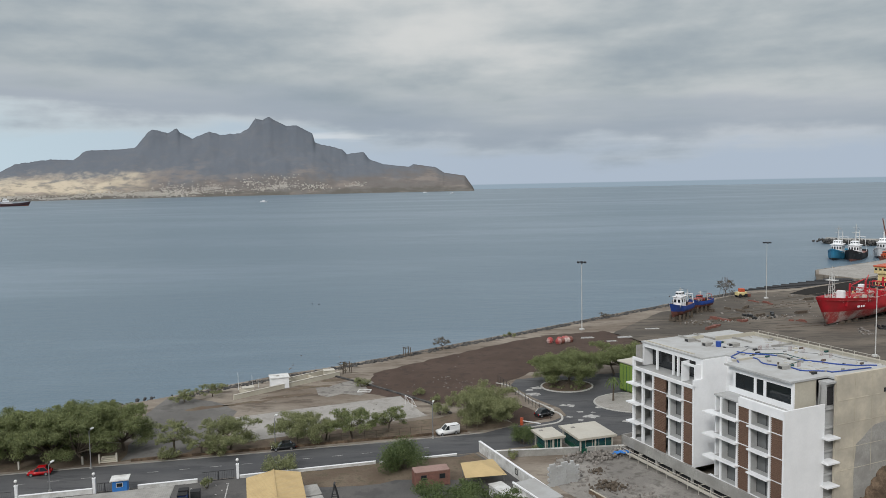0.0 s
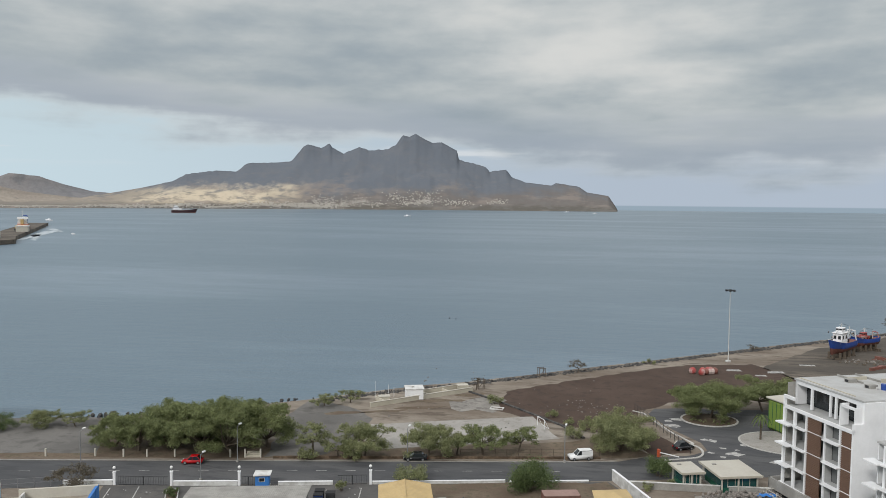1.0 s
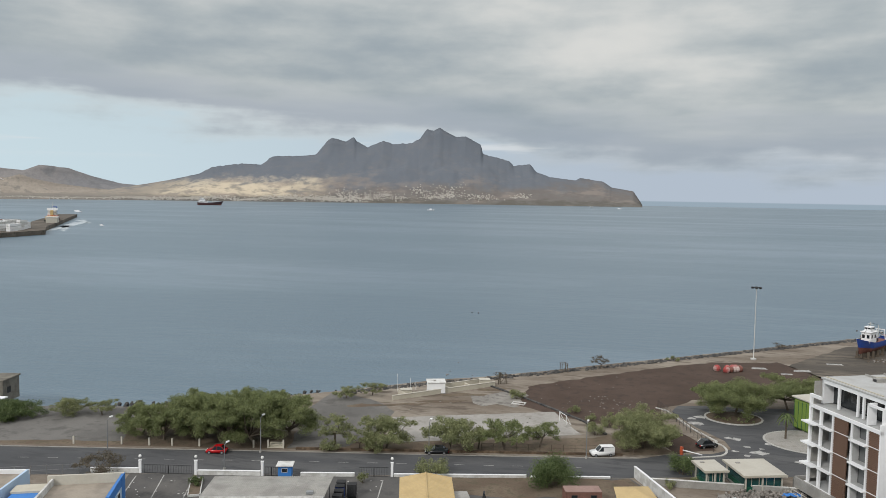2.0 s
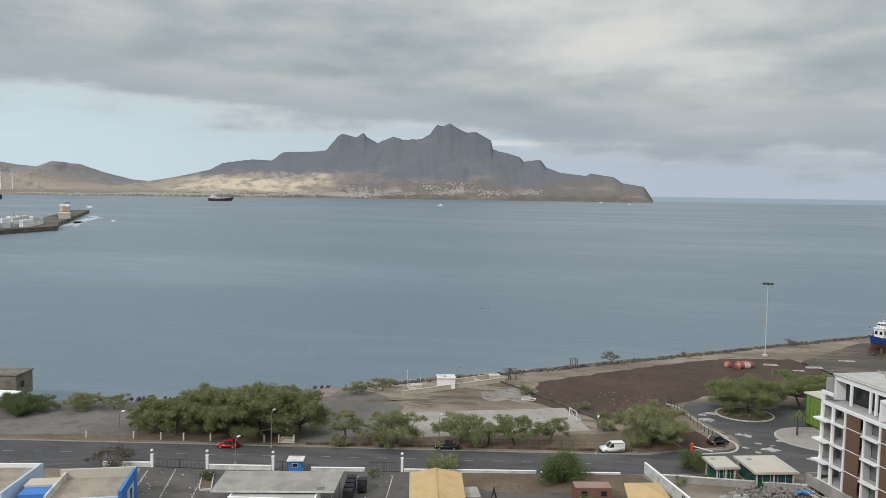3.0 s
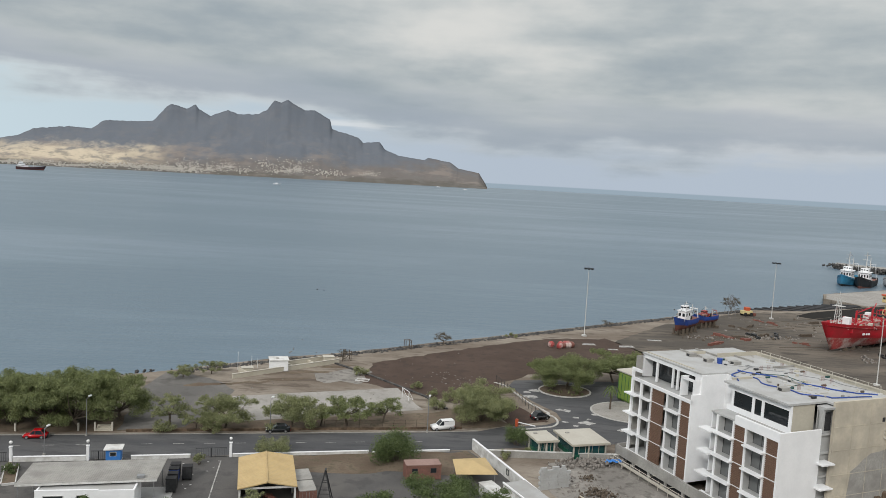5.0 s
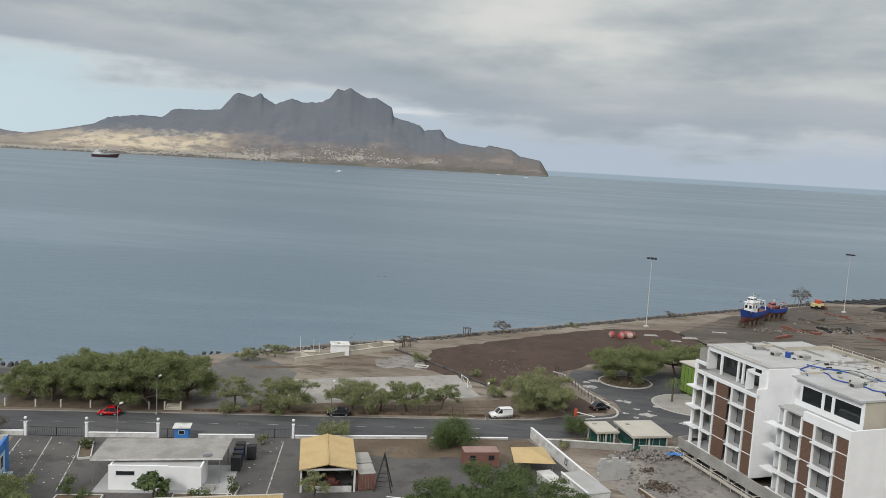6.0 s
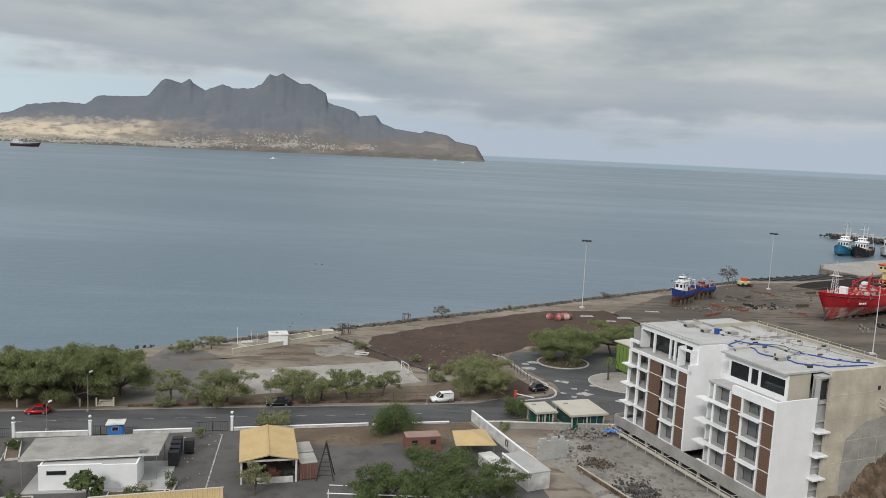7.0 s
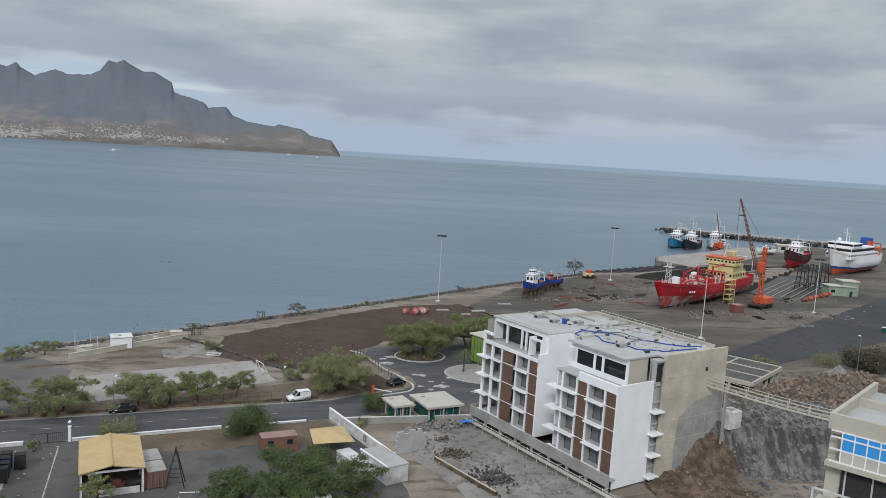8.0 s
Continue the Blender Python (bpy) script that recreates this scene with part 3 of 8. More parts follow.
dashes = []
for k in range(22):
    t = k / 22
    x = -112 + 112 * t
    y = (112.2 + 24.2 * t) if t < 0.5 else (124.3 + 22.0 * (t - 0.5))
    dashes.append(((x, y), (x + 1.8, y + 0.40)))
marking(dashes, 0.055, "worn white centre dash on the street")
rp = random.Random(31)
for x, y, r in ((26.6, 158.8, 1.3), (29.4, 151.1, 1.6), (32.1, 157.2, 0.9), (27.7, 154.2, 0.8), (25.0, 159.1, 0.9), (21.2, 172.9, 1.6), (20.0, 168.1, 1.9), (26.8, 148.7, 0.8), (25.0, 151.0, 0.7), (35.5, 147.5, 1.0), (30.2, 153.6, 0.6), (19.2, 171.5, 1.0)):
    patch("road_patch", [(x + r * rp.uniform(0.6, 1.3) * math.cos(a * 0.7), y + 0.8 * r * rp.uniform(0.5, 1.2) * math.sin(a * 0.7)) for a in range(9)], 0.034, "line", "pale worn patch in the asphalt", "road marking", 0, 0.05)
for x, y, w, d in ((43.2, 228.2, 2.2, 1.3), (54.5, 228.0, 2.5, 1.4), (49.4, 222.7, 1.6, 0.8), (66, 240, 2.4, 1.0)):
    patch("road_patch", ragged([(x - w, y - d), (x + w, y - d * 0.6), (x + w * 0.9, y + d), (x - w * 0.8, y + d * 0.8)], 1.5, 0.5, x), 0.055, "line", "pale worn patch in the yard", "road marking", 0, 0.05)


def ridge(az, table):
    for (a0, h0), (a1, h1) in zip(table, table[1:]):
        if a0 <= az <= a1:
            return h0 + (h1 - h0) * (az - a0) / (a1 - a0)
    return table[0][1] if az < table[0][0] else table[-1][1]


def crest(az, table):
    """The crest with its small pinnacles."""
    h = ridge(az, table)
    return h + min(1, max(0, (h - 60) / 150)) * (4 * noise.noise(Vector((az * 3.1, 0, 2))) + 5 * abs(noise.noise(Vector((az * 7.3, 1, 2)))) - 2)


# crest of the island: bearing in degrees, height in metres
CREST = [(-47, 30), (-36, 46), (-32.2, 105), (-30, 148), (-29, 192), (-27, 216), (-25.6, 212), (-24.8, 263), (-22.6, 271), (-21.7, 279), (-20.8, 369), (-20.5, 383), (-19.5, 361), (-18.9, 393), (-18.7, 365),
         (-17.9, 331), (-16.7, 372), (-16.0, 352), (-14.6, 361), (-14.0, 390), (-13.5, 448), (-13.0, 438), (-12.6, 457), (-11.3, 402), (-10.6, 406), (-9.45, 356), (-9.3, 301), (-7.4, 261), (-7.0, 231),
         (-5.8, 242), (-5.3, 195), (-4.3, 165), (-2.4, 146), (-2.1, 163), (-0.4, 140), (0.2, 106), (1.75, 85), (2.3, 19), (2.45, -4)]
HILLS = [(-50, 150), (-43.4, 176), (-42.1, 160), (-41.0, 150), (-40.0, 185), (-38.3, 169), (-36.9, 126), (-35.1, 86), (-33.0, 70), (-28, 40)]


def island_height(az, f, table, rough, foot):
    """Height of the slope at a bearing, f from the shore (0) to the crest (1)."""
    sharp = crest(az, table)
    broad = sum(ridge(az + d * 0.6, table) for d in range(-5, 6)) / 11 if az < 0 else sharp
    top = min(broad, sharp * 1.25) + (sharp - min(broad, sharp * 1.25)) * f ** 9
    q = Vector((az * 0.34 + f * 1.6, f * 2.6 - az * 0.30, 1.3))
    spur = noise.noise(q) + 0.5 * noise.noise(q * 2.3) + 0.22 * noise.noise(q * 5.1)
    apron = 0.20 if az < -14 else 0.26
    rise = apron * min(1, f / 0.5) + (1 - apron) * max(0.0, (f - 0.12) / 0.88) ** 1.7
    h = SEA + foot * min(1, f * 20) * (0.7 + 0.5 * noise.noise(Vector((az * 0.5, 0, 2)))) + (top - foot) * rise
    h += (top * 0.16 + 6) * rough * spur * f * (1 - f) * 1.5
    return h + 2.5 * rough * noise.noise(Vector((az * 1.5, f * 14, 5))) * (1 - f)


def island(name, table, near, far, a0, a1, step, rough, material, label, foot=14.0):
    """A strip of mountains as a height field between two ranges from the bay."""
    bm = bmesh.new()
    n, rows = int((a1 - a0) / step), 34
    grid = []
    for i in range(n + 1):
        az = a0 + (a1 - a0) * i / n
        top = crest(az, table)
        line = []
        for j in range(rows + 6):
            f = min(1.0, j / rows)
            r = near + (far - near) * f + (j - rows) * 30 * (j > rows)
            h = island_height(az, f, table, rough, foot)
            if j >= rows:
                h = top - (j - rows) * 40
            if j == 0 or top < 0:
                h = SEA - 3
            line.append(bm.verts.new((r * math.sin(radians(az)), r * math.cos(radians(az)), h)))
        grid.append(line)
    for p, q in zip(grid, grid[1:]):
        for j in range(rows + 5):
            bm.faces.new((p[j], q[j], q[j + 1], p[j + 1]))
    return tagged(part(name, bm, material, smooth=True), label, "mountain", kind="structure")


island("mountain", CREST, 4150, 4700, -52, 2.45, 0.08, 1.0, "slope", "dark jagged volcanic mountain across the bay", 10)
FORELAND = [(-60, 118), (-50, 112), (-44.5, 126), (-43.2, 112), (-42.0, 104), (-41.2, 124), (-40.3, 100), (-39.0, 78), (-36.5, 52), (-33, 30), (-31, 10)]
island("mountain_foreland", FORELAND, 4560, 4680, -60, -31, 0.2, 0.8, "sandhill", "low tan hills before the grey ones", 25)
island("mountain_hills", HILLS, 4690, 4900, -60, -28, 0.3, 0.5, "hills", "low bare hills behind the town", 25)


def town():
    """Low houses scattered over the foot of the island."""
    r = random.Random(17)
    bm = bmesh.new()
    heart = [(r.uniform(-42, -19), r.uniform(0.03, 0.16), r.uniform(0.5, 1.6)) for _ in range(34)] + [(r.uniform(-20, -6), r.uniform(0.04, 0.30), r.uniform(0.3, 0.9)) for _ in range(16)]
    for k in range(3600):
        a0, f0, wide = heart[min(49, int(r.random() ** 1.35 * 50))]
        az, f = r.gauss(a0, wide), abs(r.gauss(f0, 0.035)) + 0.015
        if f > 0.42 or az > -3:
            continue
        d = 4150 + 550 * f
        w, t = r.uniform(1.2, 3.4), r.uniform(1.5, 4)
        if r.random() < 0.05:
            w, t = w * 2.0, t * 1.2
        x, y, z = d * math.sin(radians(az)), d * math.cos(radians(az)), island_height(az, f, CREST, 1.0, 10)
        box(bm, x - w, x + w, y - w * 0.6, y + w * 0.6, z - 3, z + t)
    tagged(part("town_houses", bm, "town"), "scattered pale houses at the foot of the mountain", "town", kind="stuff")


town()

# ---- the white building under construction ----
LEVELS = [2.4, 5.8, 9.2, 12.6, 16.0]
ROOF = 19.35


def louvre(bm, y0, y1, z0, z1, x=-0.06):
    """A timber screen of slats, as one folded board."""
    n = int((z1 - z0) / 0.26)
    rows = []
    for k in range(n):
        z = z0 + (z1 - z0) * k / n
        rows += [(x, z), (x, z + 0.15), (x + 0.11, z + 0.16), (x + 0.11, z + 0.25)]
    rows.append((x, z1))
    vs = [[bm.verts.new((a, y, b)) for a, b in rows] for y in (y0, y1)]
    for k in range(len(rows) - 1):
        bm.faces.new((vs[0][k], vs[0][k + 1], vs[1][k + 1], vs[1][k]))
    back = [bm.verts.new(c) for c in ((x + 0.16, y0, z0), (x + 0.16, y0, z1), (x + 0.16, y1, z1), (x + 0.16, y1, z0))]
    bm.faces.new(back)
    bm.faces.new((vs[0][-1], back[1], back[2], vs[1][-1]))
    return bm


def white_building():
    h = thing("apartment_building", 45.9, 101.1, 0, 23.6, "white five-storey building under construction with brown timber screens", "building")
    plan = [(0.02, 0.02), (22, 0.02), (22, 32.3), (0.02, 32.3), (0.02, 17.4), (6.6, 17.4), (6.6, 13.1), (0.02, 13.1)]
    for z in LEVELS[:4]:
        part("floor_slab", prism(plan, z - 0.3, z), "screed", h)
    part("terrace_slab", prism(plan, 15.0, 15.25), "screed", h, "pale screeded terrace slab")
    # concrete base with its parapet and dark openings under it
    bm = boxes((-1.75, -1.45, -1.2, 33.6, 1.3, 3.0), (-1.75, 8, 33.3, 33.6, 0, 3.0), (-1.45, 0.0, -1.0, 33.3, 2.0, 2.2))
    for k in range(9):
        box(bm, -1.72, -1.4, -1.1 + k * 4.2, -0.7 + k * 4.2, 0, 1.3)
    part("base_wall", bm, "concrete", h, "raw concrete parapet and posts of the base")
    part("basement_recess", boxes((-0.9, -0.6, -0.8, 33, 0, 2.0)), "dark", h, "dark open basement")
    bm = bmesh.new()
    for z in (0.9, 1.5):
        rod(bm, (-3.1, -4, z), (-3.1, 33, z), 0.05)
    for k in range(16):
        rod(bm, (-3.1, -4 + k * 2.4, 0), (-3.1, -4 + k * 2.4, 1.7), 0.05)
        if k % 2:
            rod(bm, (-3.1, -4 + k * 2.4, 1.5), (-1.7, -4 + k * 2.4, 1.5), 0.04)
    box(bm, -3.2, -2.4, -4, 33, 0.72, 0.78)
    part("scaffold_rail", bm, "cream", h, "timber and steel scaffold rail along the base")
    # white outer shells
    part("front_beam", boxes((-0.25, 0.25, 0.0, 8.0, 14.75, 16.05), (-0.2, 0.0, 7.75, 8.0, 15.25, 16.04)), "white", h)
    part("end_wall", boxes((-0.25, 7.4, -0.3, 0.0, 0.3, 16.05)), "white", h)
    part("rear_end_wall", boxes((-0.25, 6.4, 17.2, 17.5, 2.2, 16.3), (1.5, 7.6, 17.2, 17.5, 16.3, ROOF)), "white", h)
    part("notch_wall", boxes((6.4, 6.7, 13.2, 17.2, 0.3, ROOF), (0.3, 6.4, 13.0, 13.2, 2.4, 15.0)), "white", h)
    for y in (2.15, 5.75, 8.15, 11.4, 19.75, 22.9, 26.95):
        part("fin", boxes((-0.22, 1.2, y, y + 0.28, 2.2, 15.0)), "white", h)
    for y in (29.6, 32.1):
        part("column", boxes((-0.25, 0.15, y, y + 0.38, 2.2, 17.0 if y > 30 else 15.3)), "white", h)
    part("upper_beam", boxes((-0.25, 0.15, 17.2, 32.48, 14.85, 15.35), (-0.25, 0.12, 30.0, 32.1, 16.5, 17.0)), "white", h)
    # bays: timber screens and deep window bays with projecting slabs
    floors = [(2.4, 5.5), (5.8, 8.9), (9.2, 12.3), (12.6, 14.8)]
    first = {}
    for y0, y1 in ((0.15, 2.1), (6.05, 8.1), (17.7, 19.7), (24.0, 26.9)):
        for z0, z1 in floors:
            part("timber_screen", louvre(bmesh.new(), y0, y1, z0, z1 + 0.2), "brown", h, "brown slatted timber screen")
            part("joint", boxes((-0.12, 0.3, y0, y1, z1 + 0.2, z1 + 0.3)), "white", h)
    for y0, y1, reach in ((2.45, 5.75, 0.95), (8.3, 11.4, 0.96), (11.4, 13.1, 1.5), (20.05, 22.9, 0.85), (27.3, 29.6, 0.7), (30.0, 32.1, 1.25)):
        for k, (z0, z1) in enumerate(floors):
            part("balcony_slab", boxes((-reach, 0.3, y0 - (0.4 if reach < 1 else 0), y1 + (0.9 if reach > 1.2 else 0.0), z0 - 0.24, z0 - 0.02)), "white", h, "projecting white balcony slab")
            if reach < 1.0 and y0 < 25:
                w = part("window", boxes((1.15, 1.3, y0, y0 + 0.08, z0, z1), (1.15, 1.3, y1 - 0.08, y1, z0, z1), (1.15, 1.3, y0, y1, z1 - 0.1, z1), (1.16, 1.3, (y0 + y1) / 2 - 0.04, (y0 + y1) / 2 + 0.04, z0, z1)), "darksteel", h, "dark framed balcony window")
                part("pane", boxes((1.2, 1.23, y0 + 0.08, y1 - 0.08, z0, z1 - 0.1)), "bayglass", w)
                part("side_wall", boxes((0.0, 1.15, y1 - 0.02, y1 + 0.02, z0, z1)), "screed", h)
    part("inner_wall", boxes((3.2, 3.4, 26.9, 32.0, 2.4, 15.0), (0.3, 3.2, 26.95, 27.1, 2.4, 15.0)), "screed", h)
    part("bay_wall", boxes((1.4, 1.5, 11.6, 13.1, 2.4, 15.0)), "screed", h)
    part("back_wall", boxes((21.7, 22.0, 0.3, 32.3, 0, ROOF), (0.5, 22.0, 32.3, 32.5, 3.0, ROOF - 0.4)), "concrete", h)
    # attic storey, set back behind terraces
    bm = boxes((3.0, 3.25, 1.2, 1.6, 15.25, ROOF), (3.0, 3.25, 1.6, 13.2, 15.25, 16.1), (3.0, 3.25, 1.6, 13.2, 18.4, ROOF), (3.0, 3.25, 6.0, 6.5, 16.1, 18.4), (3.0, 3.25, 7.8, 8.3, 16.1, 18.4), (3.0, 3.25, 11.9, 12.3, 16.1, 18.4))
    part("attic_wall", bm, "white", h)
    for y0, y1 in ((1.6, 6.0), (6.5, 7.8), (8.3, 11.9)):
        w = part("attic_window", boxes((3.08, 3.2, y0, y0 + 0.07, 16.1, 18.4), (3.08, 3.2, y1 - 0.07, y1, 16.1, 18.4), (3.08, 3.2, y0, y1, 16.1, 16.17)), "darksteel", h, "wide dark attic window")
        part("pane", boxes((3.12, 3.15, y0, y1, 16.1, 18.4)), "glass", w)
    bm = boxes((1.7, 2.0, 17.5, 19.0, 15.35, ROOF), (1.7, 2.0, 19.0, 32.2, 18.7, ROOF), (1.7, 2.0, 23.0, 23.35, 15.35, 18.7), (1.7, 2.0, 24.2, 24.5, 15.35, 18.7), (1.7, 2.0, 28.2, 28.6, 15.35, 18.7), (1.7, 2.0, 31.8, 32.2, 15.35, 18.7), (1.7, 8.0, 31.9, 32.2, 15.35, ROOF))
    part("rear_attic_wall", bm, "white", h)
    part("rear_attic_window", boxes((3.6, 3.65, 19.0, 31.8, 15.35, 18.7)), "glass", h, "dark attic glazing behind white posts")
    part("attic_side_box", boxes((0.2, 1.7, 17.5, 17.7, 15.35, 18.6), (0.2, 0.4, 17.7, 20.6, 18.2, 18.6), (0.2, 1.7, 20.4, 20.6, 15.35, 18.6)), "white", h)
    # roof with its screed, parapets, hatches and hoses
    part("roof", prism([(2.2, 1.0), (9.28, 1.0), (9.32, -0.14), (22.0, -0.14), (22.0, 32.4), (1.6, 32.4), (1.6, 17.4), (6.6, 17.4), (6.6, 13.4), (2.2, 13.4)], ROOF - 0.02, ROOF + 0.25), "screed", h, "flat roof of pale screed")
    bm = boxes((9.0, 12.5, 29.0, 29.2, ROOF + 0.25, ROOF + 0.75), (2.2, 2.4, 20, 32, ROOF + 0.25, ROOF + 0.4), (13.0, 21.8, 26.5, 26.7, ROOF + 0.25, ROOF + 0.9), (21.7, 22.0, 0.3, 26.6, ROOF + 0.25, ROOF + 0.85), (4.0, 8.0, 13.4, 13.7, ROOF + 0.25, ROOF + 0.55))
    part("roof_parapet", bm, "beige", h)
    for x, y in ((8.0, 23.5), (7.8, 27.5), (6.5, 6.2), (11.5, 21.0)):
        s = part("roof_hatch", boxes((x, x + 1.5, y, y + 1.1, ROOF + 0.25, ROOF + 0.8)), "concrete", h)
        part("opening", boxes((x - 0.01, x + 0.3, y + 0.2, y + 0.9, ROOF + 0.3, ROOF + 0.7)), "dark", s)
    rnd = random.Random(4)
    hoses = (("boatblue", 0.10, [(4.2, 12.5), (6.0, 15.5), (9.5, 18.0), (12.5, 12.0), (15.0, 6.0), (17.5, 3.0), (20.5, 1.5)]),
             ("boatblue", 0.10, [(8.2, 14.0), (7.2, 10.0), (8.4, 5.0), (11.0, 2.0), (18.0, 1.0)]),
             ("tealglass", 0.06, [(9.0, 15.0), (12.0, 15.5), (15.0, 13.0), (14.0, 9.0), (10.0, 8.0)]),
             ("steel", 0.05, [(10.0, 22.0), (14.0, 18.0), (18.0, 14.0), (20.0, 9.0), (21.0, 4.0)]),
             ("steel", 0.05, [(9.0, 17.0), (14.0, 20.0), (20.0, 16.0)]))
    for m, r, pts in hoses:
        bm = bmesh.new()
        for k in range(48):
            def at(u):
                u = u * (len(pts) - 1)
                i = min(int(u), len(pts) - 2)
                s = (u - i) ** 2 * (3 - 2 * (u - i))
                return (pts[i][0] + (pts[i + 1][0] - pts[i][0]) * s + 0.3 * math.sin(u * 5), pts[i][1] + (pts[i + 1][1] - pts[i][1]) * (u - i), ROOF + 0.25 + r)
            rod(bm, at(k / 48), at((k + 1) / 48), r, n=5)
        part("hose", bm, m, h, "hose lying loose on the roof")
    part("water_butt", rods(((9.8, 22.6, ROOF + 0.25), (9.8, 22.6, ROOF + 1.15), 0.42, 0.46), n=12), "boatblue", h, "blue plastic drum on the roof")
    for k in range(26):
        x, y = rnd.uniform(8, 21), rnd.uniform(2, 26)
        part("batten", rods(((x, y, ROOF + 0.3), (x + rnd.uniform(-1.5, 1.5), y + rnd.uniform(-1.5, 1.5), ROOF + 0.34), 0.05), n=4), "beige", h, "loose timber batten")
    for k in range(46):
        x, y = rnd.uniform(8, 21.2), rnd.uniform(1, 26)
        w, d = rnd.uniform(0.15, 0.9), rnd.uniform(0.1, 0.5)
        part("roof_clutter", boxes((x, x + w, y, y + d, ROOF + 0.25, ROOF + 0.25 + rnd.uniform(0.06, 0.35))), rnd.choice(("beige", "concrete", "bark", "oldwhite", "darksteel", "tealglass")), h)
    for x0, y0, x1, y1 in ((9.5, 26.6, 9.7, 32.2), (13.0, 26.7, 13.2, 32.2), (17.0, 18.0, 21.6, 18.2), (12.5, 8.0, 12.7, 13.0), (16.5, 22.0, 16.7, 26.4)):
        part("roof_upstand", boxes((x0, x1, y0, y1, ROOF + 0.25, ROOF + 0.55)), "concrete", h)
    bm = bmesh.new()
    for k in range(12):
        rod(bm, (21.4, 2 + 2.1 * k, ROOF + 0.25), (21.4, 2 + 2.1 * k, ROOF + 1.5), 0.045, n=4)
    for z in (0.85, 1.4):
        rod(bm, (21.4, 2, ROOF + z), (21.4, 25.1, ROOF + z), 0.04, n=4)
    part("edge_rail", bm, "cream", h, "timber edge rail along the roof")
    for k in range(9):
        x, y = rnd.uniform(9, 20), rnd.uniform(3, 24)
        part("starter_bar", rods(*[((x + 0.2 * q, y, ROOF + 0.25), (x + 0.2 * q, y + 0.03, ROOF + 1.0), 0.02) for q in range(4)], n=4), "rust", h)
    # raw concrete end wall with its balconies
    part("concrete_end_wall", boxes((9.3, 24.3, -0.55, -0.15, 0, ROOF + 0.5)), "rawwall", h, "raw cast concrete end wall")
    part("attic_end_wall", boxes((3.27, 7.38, 1.2, 1.45, 15.25, ROOF - 0.03)), "beige", h, "beige end wall of the attic")
    bm = bmesh.new()
    for z in (6.0, 9.2, 12.8, 16.2):
        box(bm, 9.3, 24.32, -0.60, -0.55, z, z + 0.07)
    for x in (13.0, 16.5, 20.0):
        box(bm, x, x + 0.07, -0.59, -0.55, 5, ROOF - 0.2)
    part("shutter_mark", bm, "rawwall", h, "raised marks of the casting boards")
    part("render_patch", prism(ragged([(13.0, 1.0), (24.2, 1.0), (24.2, 12.6), (17.5, 11.8), (13.4, 9.5)], 1.5, 0.5), -0.01, 0.01), "concrete", h, "grey rendered lower part of the wall").matrix_basis = pose(0, -0.56, 0, 90, 0, 0)
    part("wall_hole", boxes((19.0, 19.5, -0.62, -0.5, 16.4, 17.0)), "dark", h)
    part("stair_core", boxes((7.4, 10.2, 0.35, 0.65, 0, ROOF - 0.8), (7.4, 7.7, -0.3, 0.8, 15.6, ROOF - 0.5), (7.5, 10.2, -0.5, 1.0, ROOF - 0.5, ROOF - 0.2)), "screed", h)
    for z in (1.0, 4.4, 7.8, 11.3):
        part("end_balcony", boxes((6.9, 9.3, -1.4, 0.35, z - 0.15, z + 0.05)), "white", h, "thin projecting balcony slab at the end wall")
    part("end_opening", boxes((7.9, 9.6, 0.25, 0.34, 15.6, 18.2)), "dark", h)
    return h


white_building()


# ---- building site, cut bank and the right-hand side ----
def bank_height(x, y):
    s = (y + 0.18 * (x - 68) - 104.6) / 6.0
    s += 0.35 * noise.noise(Vector((x * 0.12, y * 0.12, 7)))
    s = min(1, max(0, s))
    h = 7.0 * s * s * (3 - 2 * s)
    if y > 124:
        h *= max(0.0, 1 - (y - 124) / 34.0)
    h += 3.4 * math.exp(-((x - 106) / 9) ** 2 - ((y - 131) / 6) ** 2) + 3.0 * math.exp(-((x - 119) / 6) ** 2 - ((y - 141) / 5) ** 2)
    f = min(1.0, max(0.0, h / 2))
    p = Vector((x, y, 0))
    h += f * (0.9 * noise.noise(p * 0.16) + 0.8 * abs(noise.noise(p * 0.42)) + 0.5 * noise.noise(p * 1.1) + 0.3 * abs(noise.noise(p * 2.3)))
    h += 2.4 * s * (1 - s) * 4 * (abs(noise.noise(Vector((x * 0.30, y * 0.12, 4)))) - 0.2)
    return h + 1.8 * (1 - s) * math.exp(-((x - 60) / 6) ** 2 - ((y - 102) / 5) ** 2)


def build_bank():
    bm = bmesh.new()
    nx, ny, grid = 168, 160, []
    for i in range(nx + 1):
        line = []
        for j in range(ny + 1):
            x, y = 52 + 84 * i / nx, 84 + 80 * j / ny
            u, v = x - 45.9, y - 101.1
            a, b = u * 0.9164 + v * 0.4003, -u * 0.4003 + v * 0.9164
            z = bank_height(x, y)
            q = Vector((x * 0.45, y * 0.45, 3.0))
            z += 0.9 * (abs(noise.noise(q)) - 0.25) + 0.4 * noise.noise(q * 2.7)
            edge = min(i, nx - i, j, ny - j)
            if (b > -0.25 and a < 24.0) or edge == 0 or (b > 9 and a < 30):
                z = -1.0
            line.append(bm.verts.new((x, y, z - 0.05)))
        grid.append(line)
    for p, q in zip(grid, grid[1:]):
        for j in range(ny):
            bm.faces.new((p[j], q[j], q[j + 1], p[j + 1]))
    tagged(part("ground_bank", bm, "cliff"), "steep cut bank of grey and brown rubble", "bank", kind="structure")


build_bank()


